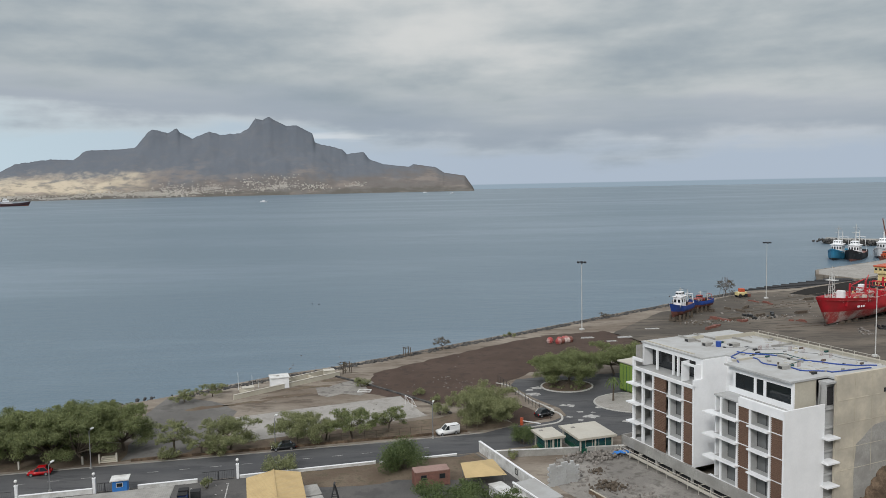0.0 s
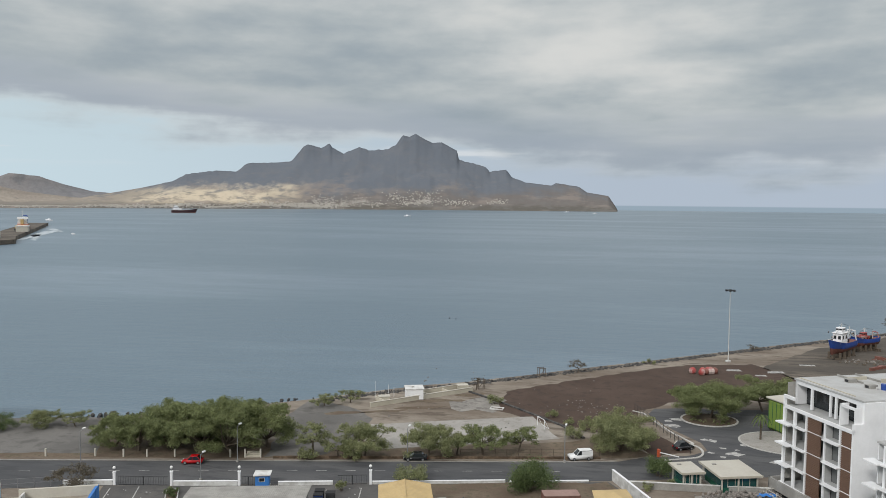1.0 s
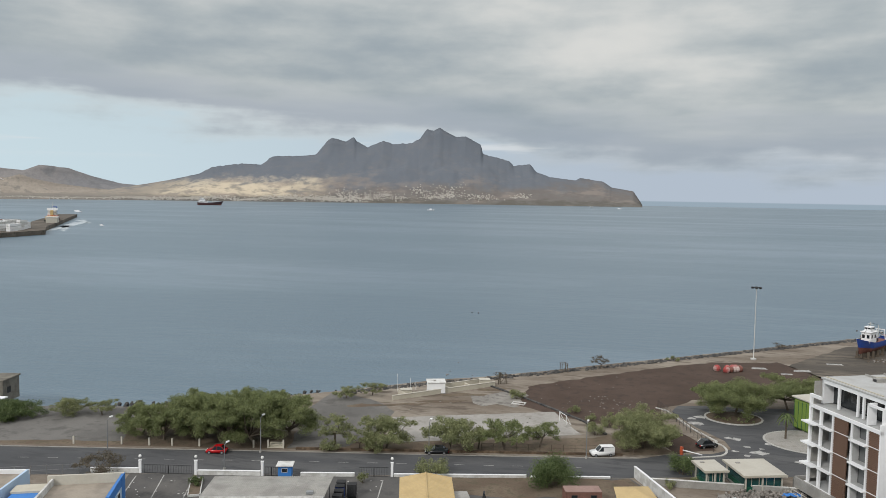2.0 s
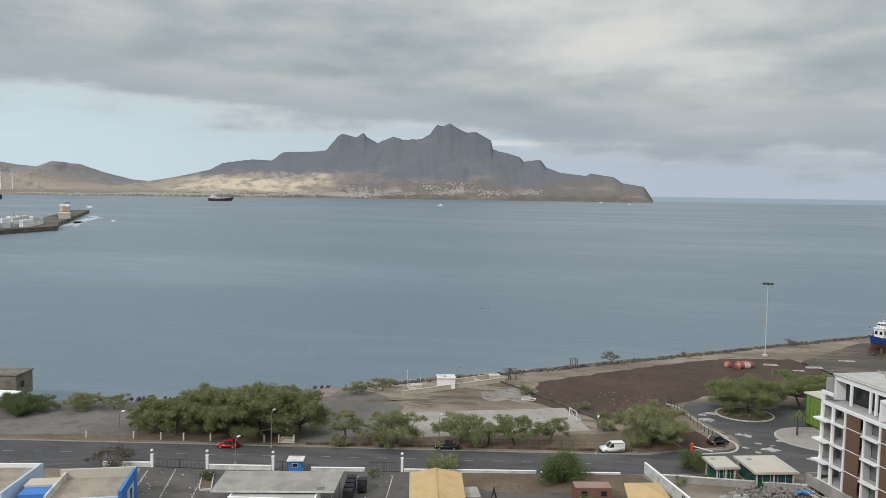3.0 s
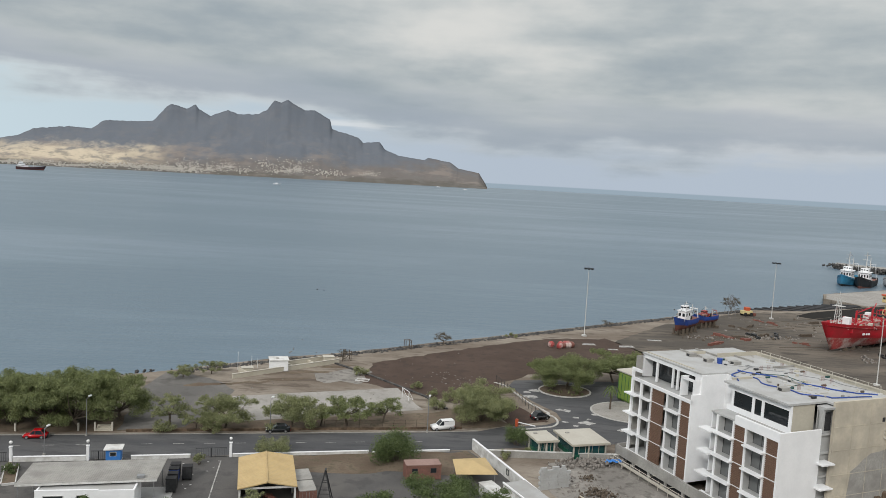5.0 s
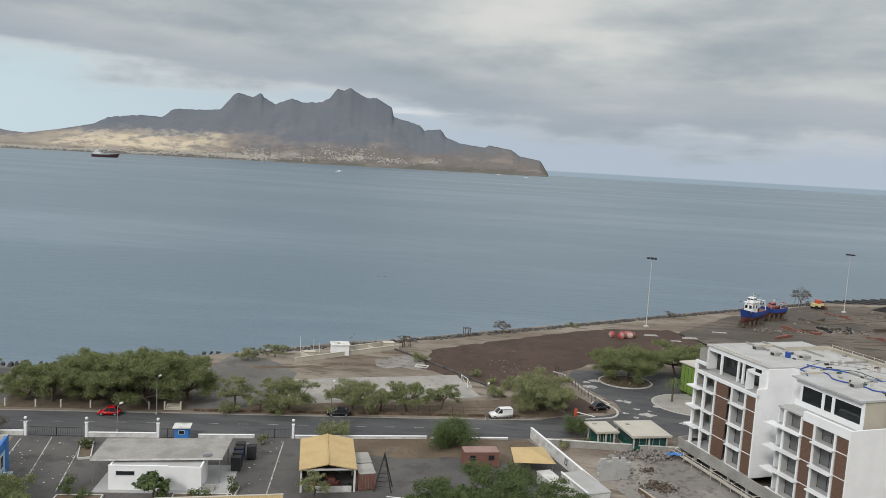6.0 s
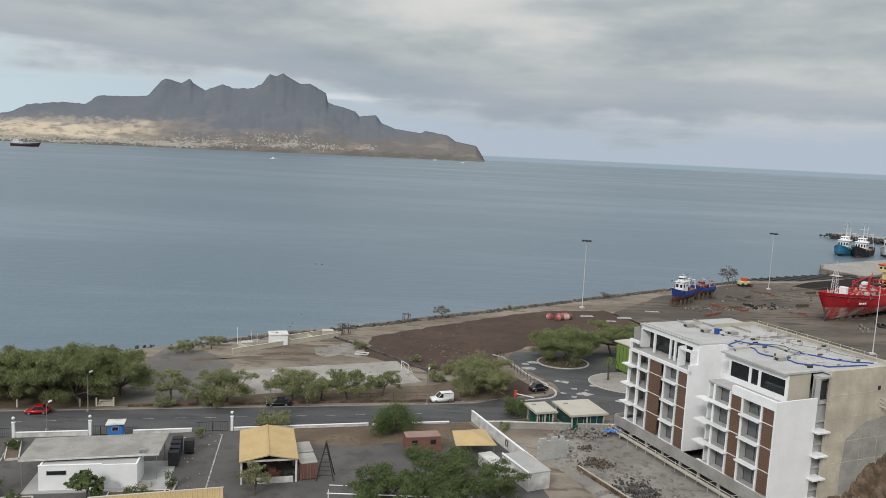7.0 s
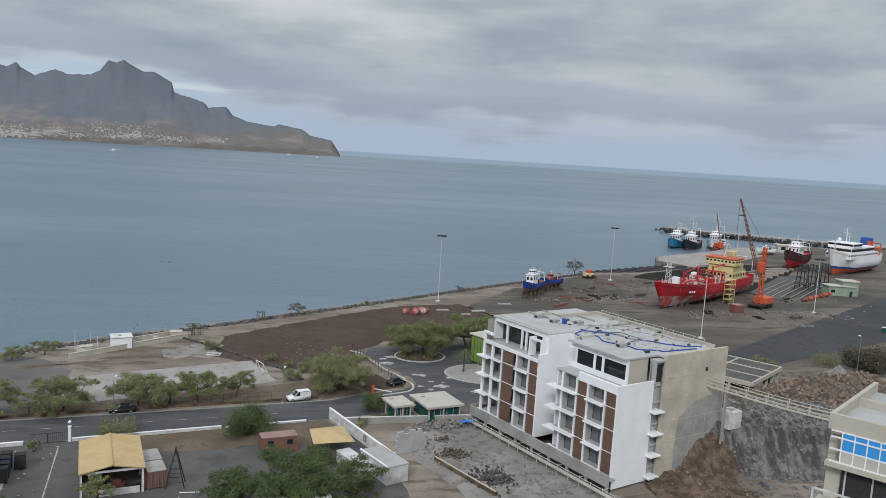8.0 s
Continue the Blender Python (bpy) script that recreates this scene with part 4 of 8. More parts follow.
def scatter(name, label, material, n, place, size, seed, category="rubble"):
    """Loose stones as one mass."""
    rnd = random.Random(seed)
    base = [stone_mesh("s", k) for k in range(5)]
    verts, faces = [], []
    for k in range(n):
        bm = base[k % 5]
        bm.verts.index_update()
        x, y, z = place(rnd)
        s = rnd.uniform(*size)
        r = Euler((rnd.uniform(0, 6), rnd.uniform(0, 6), rnd.uniform(0, 6))).to_matrix()
        o = len(verts)
        verts += [tuple(r @ v.co * s + Vector((x, y, z))) for v in bm.verts]
        faces += [tuple(v.index + o for v in f.verts) for f in bm.faces]
    me = bpy.data.meshes.new(name)
    me.from_pydata(verts, [], faces)
    me.materials.append(M[material])
    for b in base:
        b.free()
    return tagged(new(name, me), label, category, kind="stuff")


def on_bank(x0, x1, y0, y1):
    def place(r):
        while True:
            x, y = r.uniform(x0, x1), r.uniform(y0, y1)
            if not -0.5 < -(x - 45.9) * 0.4003 + (y - 101.1) * 0.9164 < 40 or (x - 45.9) * 0.9164 + (y - 101.1) * 0.4003 > 25:
                return x, y, max(0, bank_height(x, y))
    return place


scatter("rubble_stones", "grey and brown stones lying on the bank", "stone", 1500, on_bank(54, 128, 94, 152), (0.08, 0.32), 11)
scatter("boulders", "brown boulders and clods on the spoil heap", "spoil", 900, on_bank(90, 128, 119, 148), (0.12, 0.55), 12)


def sand_heap():
    bm = bmesh.new()
    bmesh.ops.create_grid(bm, x_segments=30, y_segments=30, size=1.0)
    for v in bm.verts:
        d = v.co.xy.length
        h = max(0.0, 1 - d) ** 1.2 * 5.4
        p = Vector((v.co.x * 9, v.co.y * 7, 0))
        v.co = Vector((p.x, p.y, h - 0.1 + min(1, h) * 0.8 * noise.noise(p * 0.45) + min(1, h) * 0.3 * noise.noise(p * 1.6)))
    h = thing("sand_heap", 122.5, 152.0, 0, 20, "pale heap of sand behind the brown spoil", "sand")
    part("heap", bm, "rubble", h)


sand_heap()


def site_place(r):
    if r.random() < 0.45:
        t = r.random()
        return 20 + 13 * t + r.gauss(0, 0.8), 126.5 + 3.0 * t + r.gauss(0, 0.9), r.uniform(0, 0.8)
    t = r.random()
    return 20 + t * 20 + r.gauss(0, 2), 122 - t * 24 + r.gauss(0, 4), 0.05


scatter("site_rubble", "broken blocks and stones on the building site", "stone", 520, site_place, (0.1, 0.42), 13)
scatter("scrap_heap", "heap of rusty reinforcement and brick scrap", "bark", 120, lambda r: (25.0 + r.gauss(0, 1.1), 115 + r.gauss(0, 0.9), abs(r.gauss(0, 0.45))), (0.12, 0.34), 14, "scrap")
scatter("gravel_heap", "low heap of dark gravel", "rock", 260, lambda r: (29.5 + r.gauss(0, 1.6), 106 + r.gauss(0, 1.5), abs(r.gauss(0, 0.3))), (0.12, 0.3), 15, "gravel")
scatter("barrow_heap", "small pile of sand and orange scrap", "bark", 40, lambda r: (24.5 + r.gauss(0, 0.6), 121.5 + r.gauss(0, 0.5), abs(r.gauss(0, 0.3))), (0.1, 0.3), 16, "scrap")


def site_things():
    h = thing("concrete_wall", 15.8, 115.5, 0, 24, "leaning unplastered wall of pale concrete blocks", "wall")
    bm = bmesh.new()
    for r in range(8):
        for k in range(10):
            if r * 0.8 + k > 13.5 or (r == 7 and k in (2, 3, 6)):
                continue
            o = 0.27 * (r % 2)
            box(bm, k * 0.55 + o, k * 0.55 + 0.53 + o, 0 + 0.02 * (k % 3), 0.4, r * 0.45, r * 0.45 + 0.43)
    part("block_courses", bm, "screed", h)
    h = thing("trench_wall", 21.8, 113.1, 0, -62.5, "brown trench edge of stone and shuttering", "wall")
    part("stone_edge", boxes((0, 14.5, -0.3, 0.3, -0.2, 0.55)), "cliff", h)
    part("capping", boxes((0, 14.3, -0.1, 0.12, 0.55, 0.66)), "beige", h)
    h = thing("low_wall", 7, 129, 0, 3.8, "low grey concrete wall behind the gatehouses", "wall")
    part("wall_body", boxes((0, 25, -0.15, 0.15, 0, 1.15)), "concrete", h)
    part("coping", boxes((0, 25.05, -0.2, 0.2, 1.15, 1.25)), "oldwhite", h)
    h = thing("tarpaulin", 30, 128.2, 0.5, 5, "crumpled bright blue tarpaulin on the rubble", "tarpaulin")
    bm = bmesh.new()
    bmesh.ops.create_grid(bm, x_segments=10, y_segments=6, size=1.0)
    for v in bm.verts:
        v.co = Vector((v.co.x * 1.5, v.co.y * 0.6, 0.35 + 0.35 * noise.noise(v.co * 2.5)))
    part("sheet", bm, "blue", h)
    for t in (1.0, 3.0):
        h = thing("shuttering_boards", 36 + t, 124 - t * 3.4, 0, 20 * t, "stack of loose shuttering boards", "timber")
        part("board_stack", boxes(*[(-1.2 + 0.1 * k, 1.2 + 0.15 * k, -0.5 + 0.16 * k, -0.38 + 0.16 * k, 0.0, 0.12 + 0.06 * (k % 3)) for k in range(6)]), "beige", h)


site_things()


def water_tank():
    z = bank_height(70, 110.5)
    h = thing("water_tank", 70.0, 110.3, z - 0.7, 20, "white concrete water tank cube on the bank", "tank")
    part("tank_body", boxes((-1.5, 1.5, -1.2, 1.2, 0, 3.0), bevel=0.12), "oldwhite", h)
    part("hatch", boxes((-0.6, 0.5, -0.5, 0.4, 3.0, 3.15)), "concrete", h)


water_tank()


def walkway():
    h = thing("footbridge", 64.6, 109.0, 0, -43, "narrow timber footbridge with pale rails", "bridge")
    L, z0, z1 = 30.0, 14.0, 12.6
    def P(t):
        return (t * L, 0.6 * math.sin(t * 2), z0 + (z1 - z0) * t - 0.7 * math.sin(t * math.pi))
    deck, rail = bmesh.new(), bmesh.new()
    for k in range(20):
        a, b = Vector(P(k / 20)), Vector(P((k + 1) / 20))
        for s in (-0.8, 0.8):
            w = Vector((0, s, 0))
            rod(deck, a + w, b + w, 0.16, n=4)
            for q in (0.6, 1.15):
                rod(rail, a + w + Vector((0, 0, q)), b + w + Vector((0, 0, q)), 0.06, n=5)
            if k % 2 == 0:
                part("post", rods((a + w, a + w + Vector((0, 0, 1.3)), 0.08), n=5), "beige", h)
        rod(deck, a + Vector((0, -0.8, 0)), a + Vector((0, 0.8, 0)), 0.1, n=4)
    part("deck", deck, "cream", h)
    part("handrail", rail, "cream", h)
    legs = bmesh.new()
    for t in (0.10,):
        p = Vector(P(t))
        for s in (-0.7, 0.7):
            rod(legs, (p.x, s, 5), (p.x, s, p.z), 0.15)
    part("trestle", legs, "concrete", h)


walkway()


def shed_frame():
    h = thing("flat_roofed_shed", 88.8, 133.7, 2.6, 39, "unfinished flat roofed concrete building on columns", "building")
    part("roof_slab", boxes((0, 18.5, 0, 21, 3.4, 3.9), (0, 18.5, -0.2, 0.15, 3.2, 4.1), (-0.2, 0.15, 0, 21, 3.2, 4.1), (18.3, 18.65, 0.16, 21, 3.2, 4.1), bevel=0.02), "beige", h)
    for b in ((12, 12.3, 0.2, 21, 3.9, 4.15), (6, 6.3, 0.2, 21, 3.9, 4.1), (0.2, 18.3, 9, 9.3, 3.9, 4.12)):
        part("roof_beam", boxes(b), "beige", h)
    part("roof_felt", boxes((0.3, 18.2, 0.3, 20.6, 3.9, 3.96)), "lot", h, "dark stained roof felt")
    for k in range(6):
        part("column", boxes((0.3 + 3.5 * k, 0.8 + 3.5 * k, 0.3, 0.8, -2.6, 3.4)), "beige", h)
        part("side_column", boxes((0.3, 0.8, 0.3 + 4 * k, 0.8 + 4 * k, -2.6, 3.4)), "beige", h)
    part("dark_bay", boxes((1.4, 17.6, 1.6, 1.8, -2.6, 3.3), (1.4, 1.6, 1.8, 20, -2.6, 3.3)), "dark", h)


shed_frame()


def house():
    h = thing("apartment_house", 42.4, 52.9, 0, 37.5, "beige apartment house with blue glazed balconies", "house")
    part("body", boxes((0.9, 14, -16, -0.0, 0, 27.4), (0.9, 14, -16, 0.0, 27.4, 28.2)), "beige", h)
    part("roof_deck", boxes((1.1, 13.8, -15.8, -0.3, 28.2, 28.3)), "screed", h, "grey flat roof deck")
    part("parapet", boxes((0.0, 0.35, -16, 0.0, 27.9, 29.2), (0.35, 14, -0.35, 0.0, 27.9, 29.2), (7.5, 7.8, -16, -0.35, 28.3, 29.0)), "beige", h)
    part("shadow_band", boxes((0.1, 0.9, -15.8, -0.2, 27.6, 27.9)), "beige", h)
    # upper balcony: blue panes over pale panels
    part("balcony_floor", boxes((-0.3, 0.9, -16, -0.1, 24.9, 25.3)), "beige", h)
    part("balcony_floor", boxes((-0.9, 0.9, -16, 0.3, 21.5, 21.9)), "beige", h)
    part("balcony_floor", boxes((-0.3, 0.9, -16, -0.1, 18.3, 18.7)), "beige", h)
    w = part("glazing", boxes((-0.1, 0.0, -15.9, -0.3, 26.3, 26.42), (-0.1, 0.0, -15.9, -0.3, 27.3, 27.42), (-0.1, 0.0, -15.9, -0.3, 27.8, 27.9), (-0.1, 0.02, -15.9, -0.3, 25.3, 25.4)), "white", h, "white framed balcony glazing")
    for k in range(17):
        y = -15.9 + k * 0.92
        part("mullion", boxes((-0.11, 0.02, y, y + 0.09, 25.3, 27.9)), "white", w)
        if k < 17 - 1:
            part("blue_pane", boxes((-0.06, -0.03, y + 0.09, y + 0.92, 26.42, 27.3)), "blueglass", w, "pane with blue film")
            part("top_pane", boxes((-0.06, -0.03, y + 0.09, y + 0.92, 27.42, 27.8)), "blueglass", w)
            part("panel", boxes((-0.06, -0.03, y + 0.09, y + 0.92, 25.4, 26.3)), "cream", w, "ribbed cream panel")
    for z0, z1 in ((21.9, 24.7), (18.7, 21.3)):
        part("balcony_back", boxes((0.7, 0.95, -15.8, -1.2, z0, z1)), "dark", h, "dark recessed balcony windows")
        for k in range(8):
            part("window_post", boxes((0.6, 0.7, -15.6 + 2.0 * k, -15.48 + 2.0 * k, z0, z1)), "oldwhite", h)
    rail = boxes((-0.9, -0.75, -16, 0.3, 22.9, 23.05), (-0.9, -0.78, -16, 0.3, 21.95, 22.1))
    for k in range(12):
        box(rail, -0.88, -0.8, -16 + 1.48 * k, -15.85 + 1.48 * k, 22.0, 23.0)
    part("balcony_rail", rail, "oldwhite", h, "pale balcony railing")
    for z in (26.2, 22.7, 19.5):
        w = part("side_window", boxes((2.2, 5.2, 0.0, 0.08, z - 1.4, z + 0.9)), "oldwhite", h)
        part("pane", boxes((2.3, 5.1, 0.08, 0.1, z - 1.3, z + 0.8)), "glass", w)


house()

# ---- gatehouses and the walled compound beside the street ----
def gatehouse(x, y, w, d, turn, label):
    h = thing("gatehouse", x, y, 0, turn, label, "gatehouse", "gatehouses")
    part("roof", boxes((-0.5, w + 0.5, -0.5, d + 0.5, 2.75, 3.15), bevel=0.04), "cream", h, "flat cream concrete roof")
    part("roof_edge", boxes((-0.54, w + 0.54, -0.54, -0.5, 2.9, 3.19), (-0.54, -0.5, -0.5, d + 0.5, 2.9, 3.19)), "beige", h)
    for px, py in ((0, 0), (w - 0.22, 0), (0, d - 0.22), (w - 0.22, d - 0.22), (w * 0.45, 0)):
        part("post", boxes((px, px + 0.22, py, py + 0.22, 0, 2.75)), "cream", h, "pale cream post")
    part("floor_plinth", boxes((-0.1, w + 0.1, -0.1, d + 0.1, 0, 0.15)), "concrete", h)
    part("panel", boxes((0.05, w - 0.05, 0.4, 0.5, 0.15, 1.0), (0.3, 0.4, 0.5, d - 0.3, 0.15, 1.0), (w - 0.4, w - 0.3, 0.5, d - 0.3, 0.15, 1.0)), "deepgreen", h, "dark green lower panel")
    g = part("window_band", boxes((0.06, w - 0.06, 0.42, 0.48, 1.0, 2.6), (0.32, 0.38, 0.5, d - 0.3, 1.0, 2.6), (w - 0.38, w - 0.32, 0.5, d - 0.3, 1.0, 2.6)), "tealglass", h, "teal tinted window band")
    for k in range(4):
        part("window_bar", boxes((w * (0.2 + 0.2 * k) - 0.04, w * (0.2 + 0.2 * k) + 0.04, 0.38, 0.42, 1.0, 2.6)), "cream", g)
    part("vent_box", boxes((w * 0.15, w * 0.15 + 0.7, d * 0.75, d * 0.75 + 0.4, 3.15, 3.3)), "concrete", h)


gatehouse(17.2, 129.9, 3.2, 4.4, 18, "small gatehouse with a flat cream roof and teal windows")
gatehouse(23.2, 129.2, 6.4, 7.0, 17, "larger gatehouse with a flat cream roof and green panels")


def green_house():
    h = thing("green_house", 39.2, 170.0, 0, -62, "olive green clad building with a rounded edge", "house")
    part("wall", boxes((0, 16, 0, 9, 0.1, 6.6), bevel=0.5), "green", h, "olive green ribbed cladding")
    bm = bmesh.new()
    for k in range(14):
        box(bm, 0.6 + k * 1.1, 0.68 + k * 1.1, -0.05, 0.05, 0.4, 6.2)
    part("rib", bm, "deepgreen", h)
    part("roof", boxes((-0.2, 16.2, -0.2, 9.2, 6.6, 7.0), bevel=0.1), "cream", h)


green_house()


def box_container(x, y, turn, l, name, label, material, windows=False):
    h = thing(name, x, y, 0, turn, label, "container", "containers")
    bm = boxes((0, l, 0, 2.44, 0.15, 2.5))
    for k in range(int(l / 0.28)):
        u = 0.14 + k * 0.28
        box(bm, u, u + 0.14, -0.035, 0.0, 0.3, 2.4)
        box(bm, u, u + 0.14, 2.44, 2.475, 0.3, 2.4)
    for k in range(8):
        box(bm, -0.035, 0, 0.12 + 0.29 * k, 0.26 + 0.29 * k, 0.3, 2.4)
    part("body", bm, material, h)
    part("roof", boxes((-0.04, l + 0.04, -0.04, 2.48, 2.5, 2.6)), "pinkroof" if windows else "concrete", h, "faded container roof")
    for px in (-0.05, l - 0.1):
        for py in (-0.05, 2.34):
            part("corner_post", boxes((px, px + 0.15, py, py + 0.15, 0, 2.6)), material, h)
    if windows:
        for u in (0.9, l - 1.7):
            w = part("window", boxes((u, u + 0.95, -0.06, -0.03, 1.25, 2.05)), "darksteel", h)
            part("pane", boxes((u + 0.08, u + 0.87, -0.07, -0.055, 1.33, 1.97)), "glass", w)
    else:
        part("door_bars", rods(*[((-0.07, v, 0.3), (-0.07, v, 2.4), 0.025) for v in (0.5, 1.0, 1.45, 1.95)]), "steel", h)


box_container(-5.1, 116.1, 14, 5.6, "container_cabin", "rust red container cabin with two small windows", "dullred", True)
box_container(-17.3, 105.0, 110, 3.6, "container", "rust red shipping container beside the open shed", "dullred")
box_container(-18.6, 108.8, 110, 4.0, "container", "grey roofed container behind the red one", "steel")


def ridged(bm, corners, n, h=0.05):
    """A ribbed roof sheet between four corners (two along the eaves, two along the ridge)."""
    a, b, c, d = [Vector(p) for p in corners]
    nrm = (b - a).cross(d - a).normalized()
    us = []
    for k in range(n):
        us += [(k / n, h), ((k + 0.45) / n, h), ((k + 0.55) / n, 0), ((k + 0.92) / n, 0)]
    us.append((1.0, h))
    rows = [[bm.verts.new(p.lerp(q, u) + nrm * o) for u, o in us] for p, q in ((a, b), (d, c))]
    low = [bm.verts.new(p - nrm * 0.1) for p in (a, b, c, d)]
    for k in range(len(us) - 1):
        bm.faces.new((rows[0][k], rows[0][k + 1], rows[1][k + 1], rows[1][k]))
    bm.faces.new(low[::-1])
    bm.faces.new([low[0], low[1]] + rows[0][::-1])
    bm.faces.new([low[2], low[3]] + rows[1])
    bm.faces.new((low[3], low[0], rows[0][0], rows[1][0]))
    bm.faces.new((low[1], low[2], rows[1][-1], rows[0][-1]))
    return bm


def open_shed():
    h = thing("open_shed", -25.3, 108.3, 0, 15, "open sided shed with an ochre pitched roof", "shed")
    w, l, e, r = 4.1, 6.0, 3.5, 4.3
    for s, nm in ((-1, "roof_slope"), (1, "roof_slope")):
        part(nm, ridged(bmesh.new(), ((s * w, -l * s, e), (s * w, l * s, e), (0, l * s, r), (0, -l * s, r)), 24), "tan", h, "ochre ribbed roof sheet")
    part("ridge_cap", rods(((0, -l, r + 0.05), (0, l, r + 0.05), 0.12)), "tan", h)
    for x in (-w + 0.3, w - 0.3):
        for y in (-l + 0.4, 0, l - 0.4):
            part("post", boxes((x - 0.14, x + 0.14, y - 0.14, y + 0.14, 0, e)), "oldwhite", h)
    part("beam", boxes((-w + 0.1, w - 0.1, -l + 0.3, -l + 0.5, e - 0.25, e), (-w + 0.1, -w + 0.3, -l + 0.3, l - 0.3, e - 0.25, e), (w - 0.3, w - 0.1, -l + 0.3, l - 0.3, e - 0.25, e)), "oldwhite", h)
    part("back_wall", boxes((-w + 0.3, w - 0.3, l - 0.5, l - 0.3, 0, e), (-w + 0.2, -w + 0.4, -1, l - 0.3, 0, 2.4)), "oldwhite", h)
    part("low_wall", boxes((-2.0, 3.4, -l + 0.2, -l + 0.4, 0, 0.9)), "oldwhite", h)
    rnd = random.Random(8)
    for k in range(14):
        x, y = rnd.uniform(-2.6, 3.0), rnd.uniform(-5.0, 3)
        s = thing("stored_part", *(h.matrix_basis @ Vector((x, y, 0))).xy, 0, rnd.uniform(0, 90), "dark machine part stored in the open shed", "machinery", "stored parts")
        part("casing", boxes((-0.5, 0.5, -0.3, 0.3, 0, rnd.uniform(0.5, 1.3)), (-0.2, 0.2, -0.45, 0.45, 0.1, 0.5), bevel=0.05), rnd.choice(("darksteel", "darksteel", "steel", "rust")), s)


open_shed()


def a_frame():
    h = thing("hoist_frame", -16.2, 105.5, 0, 5, "tall dark steel A-frame hoist", "hoist")
    for y in (-0.9, 0.9):
        for s in (-1, 1):
            part("leg", rods(((s * 1.25, y * 1.2, 0), (0, y * 0.15, 5.4), 0.09)), "darksteel", h)
        for a, b, c in ((0.75, 0.8, 2.1), (1.05, 1.0, 0.8), (0.4, 0.4, 3.7)):
            part("cross_bar", rods(((-a, y * b, c), (a, y * b, c), 0.05)), "darksteel", h)
    part("head", rods(((0, -0.5, 5.4), (0, 0.5, 5.4), 0.14), ((0, 0, 5.4), (0, 0, 4.4), 0.03)), "darksteel", h)


a_frame()


def carport():
    h = thing("carport", 5.3, 118.7, 0, 12, "small carport with a faded ochre hipped roof", "carport")
    bm = bmesh.new()
    v = [bm.verts.new(p) for p in ((-3.3, -3.2, 2.1), (3.4, -3.4, 2.0), (3.0, 3.4, 2.2), (-2.6, 3.0, 2.2), (0.1, 0.6, 2.9))]
    for a, b in ((0, 1), (1, 2), (2, 3), (3, 0)):
        bm.faces.new((v[a], v[b], v[4]))
    bm.faces.new(v[3::-1])
    part("roof", bm, "tan", h)
    for x, y in ((-3.0, -2.9), (3.0, -3.0), (2.7, 3.0), (-2.3, 2.7)):
        part("post", rods(((x, y, 0), (x, y, 2.15), 0.07)), "steel", h)


carport()


def site_wall():
    h = thing("boundary_wall", 5.8, 132.1, 0, -66.5, "tall white rendered boundary wall with a stencilled sign", "wall")
    part("wall_body", boxes((0, 26.5, -0.15, 0.15, 0, 1.9)), "oldwhite", h)
    part("coping", boxes((-0.02, 26.52, -0.2, 0.2, 1.9, 2.0)), "white", h)
    part("sign_bar", boxes((13.2, 13.4, -0.17, -0.15, 0.6, 1.6), (13.9, 14.1, -0.17, -0.15, 0.6, 1.6), (13.4, 13.9, -0.17, -0.15, 1.45, 1.6), (13.4, 13.9, -0.17, -0.15, 0.6, 0.75)), "darksteel", h)
    h = thing("white_outbuilding", 13.1, 104.2, 0, 26, "low white outbuilding with a peeling flat roof", "building")
    part("wall", boxes((0, 3.7, 0, 7.5, 0, 2.6)), "oldwhite", h)
    part("roof", boxes((-0.1, 3.8, -0.1, 7.6, 2.6, 2.75)), "screed", h)
    part("lower_wing", boxes((-2.2, 0.0, 4.0, 11.0, 0, 1.7), (-2.3, 0.05, 3.9, 11.1, 1.7, 1.8)), "oldwhite", h)
    part("parapet", boxes((-0.1, 0.1, -0.1, 7.6, 2.75, 2.95)), "white", h)


site_wall()


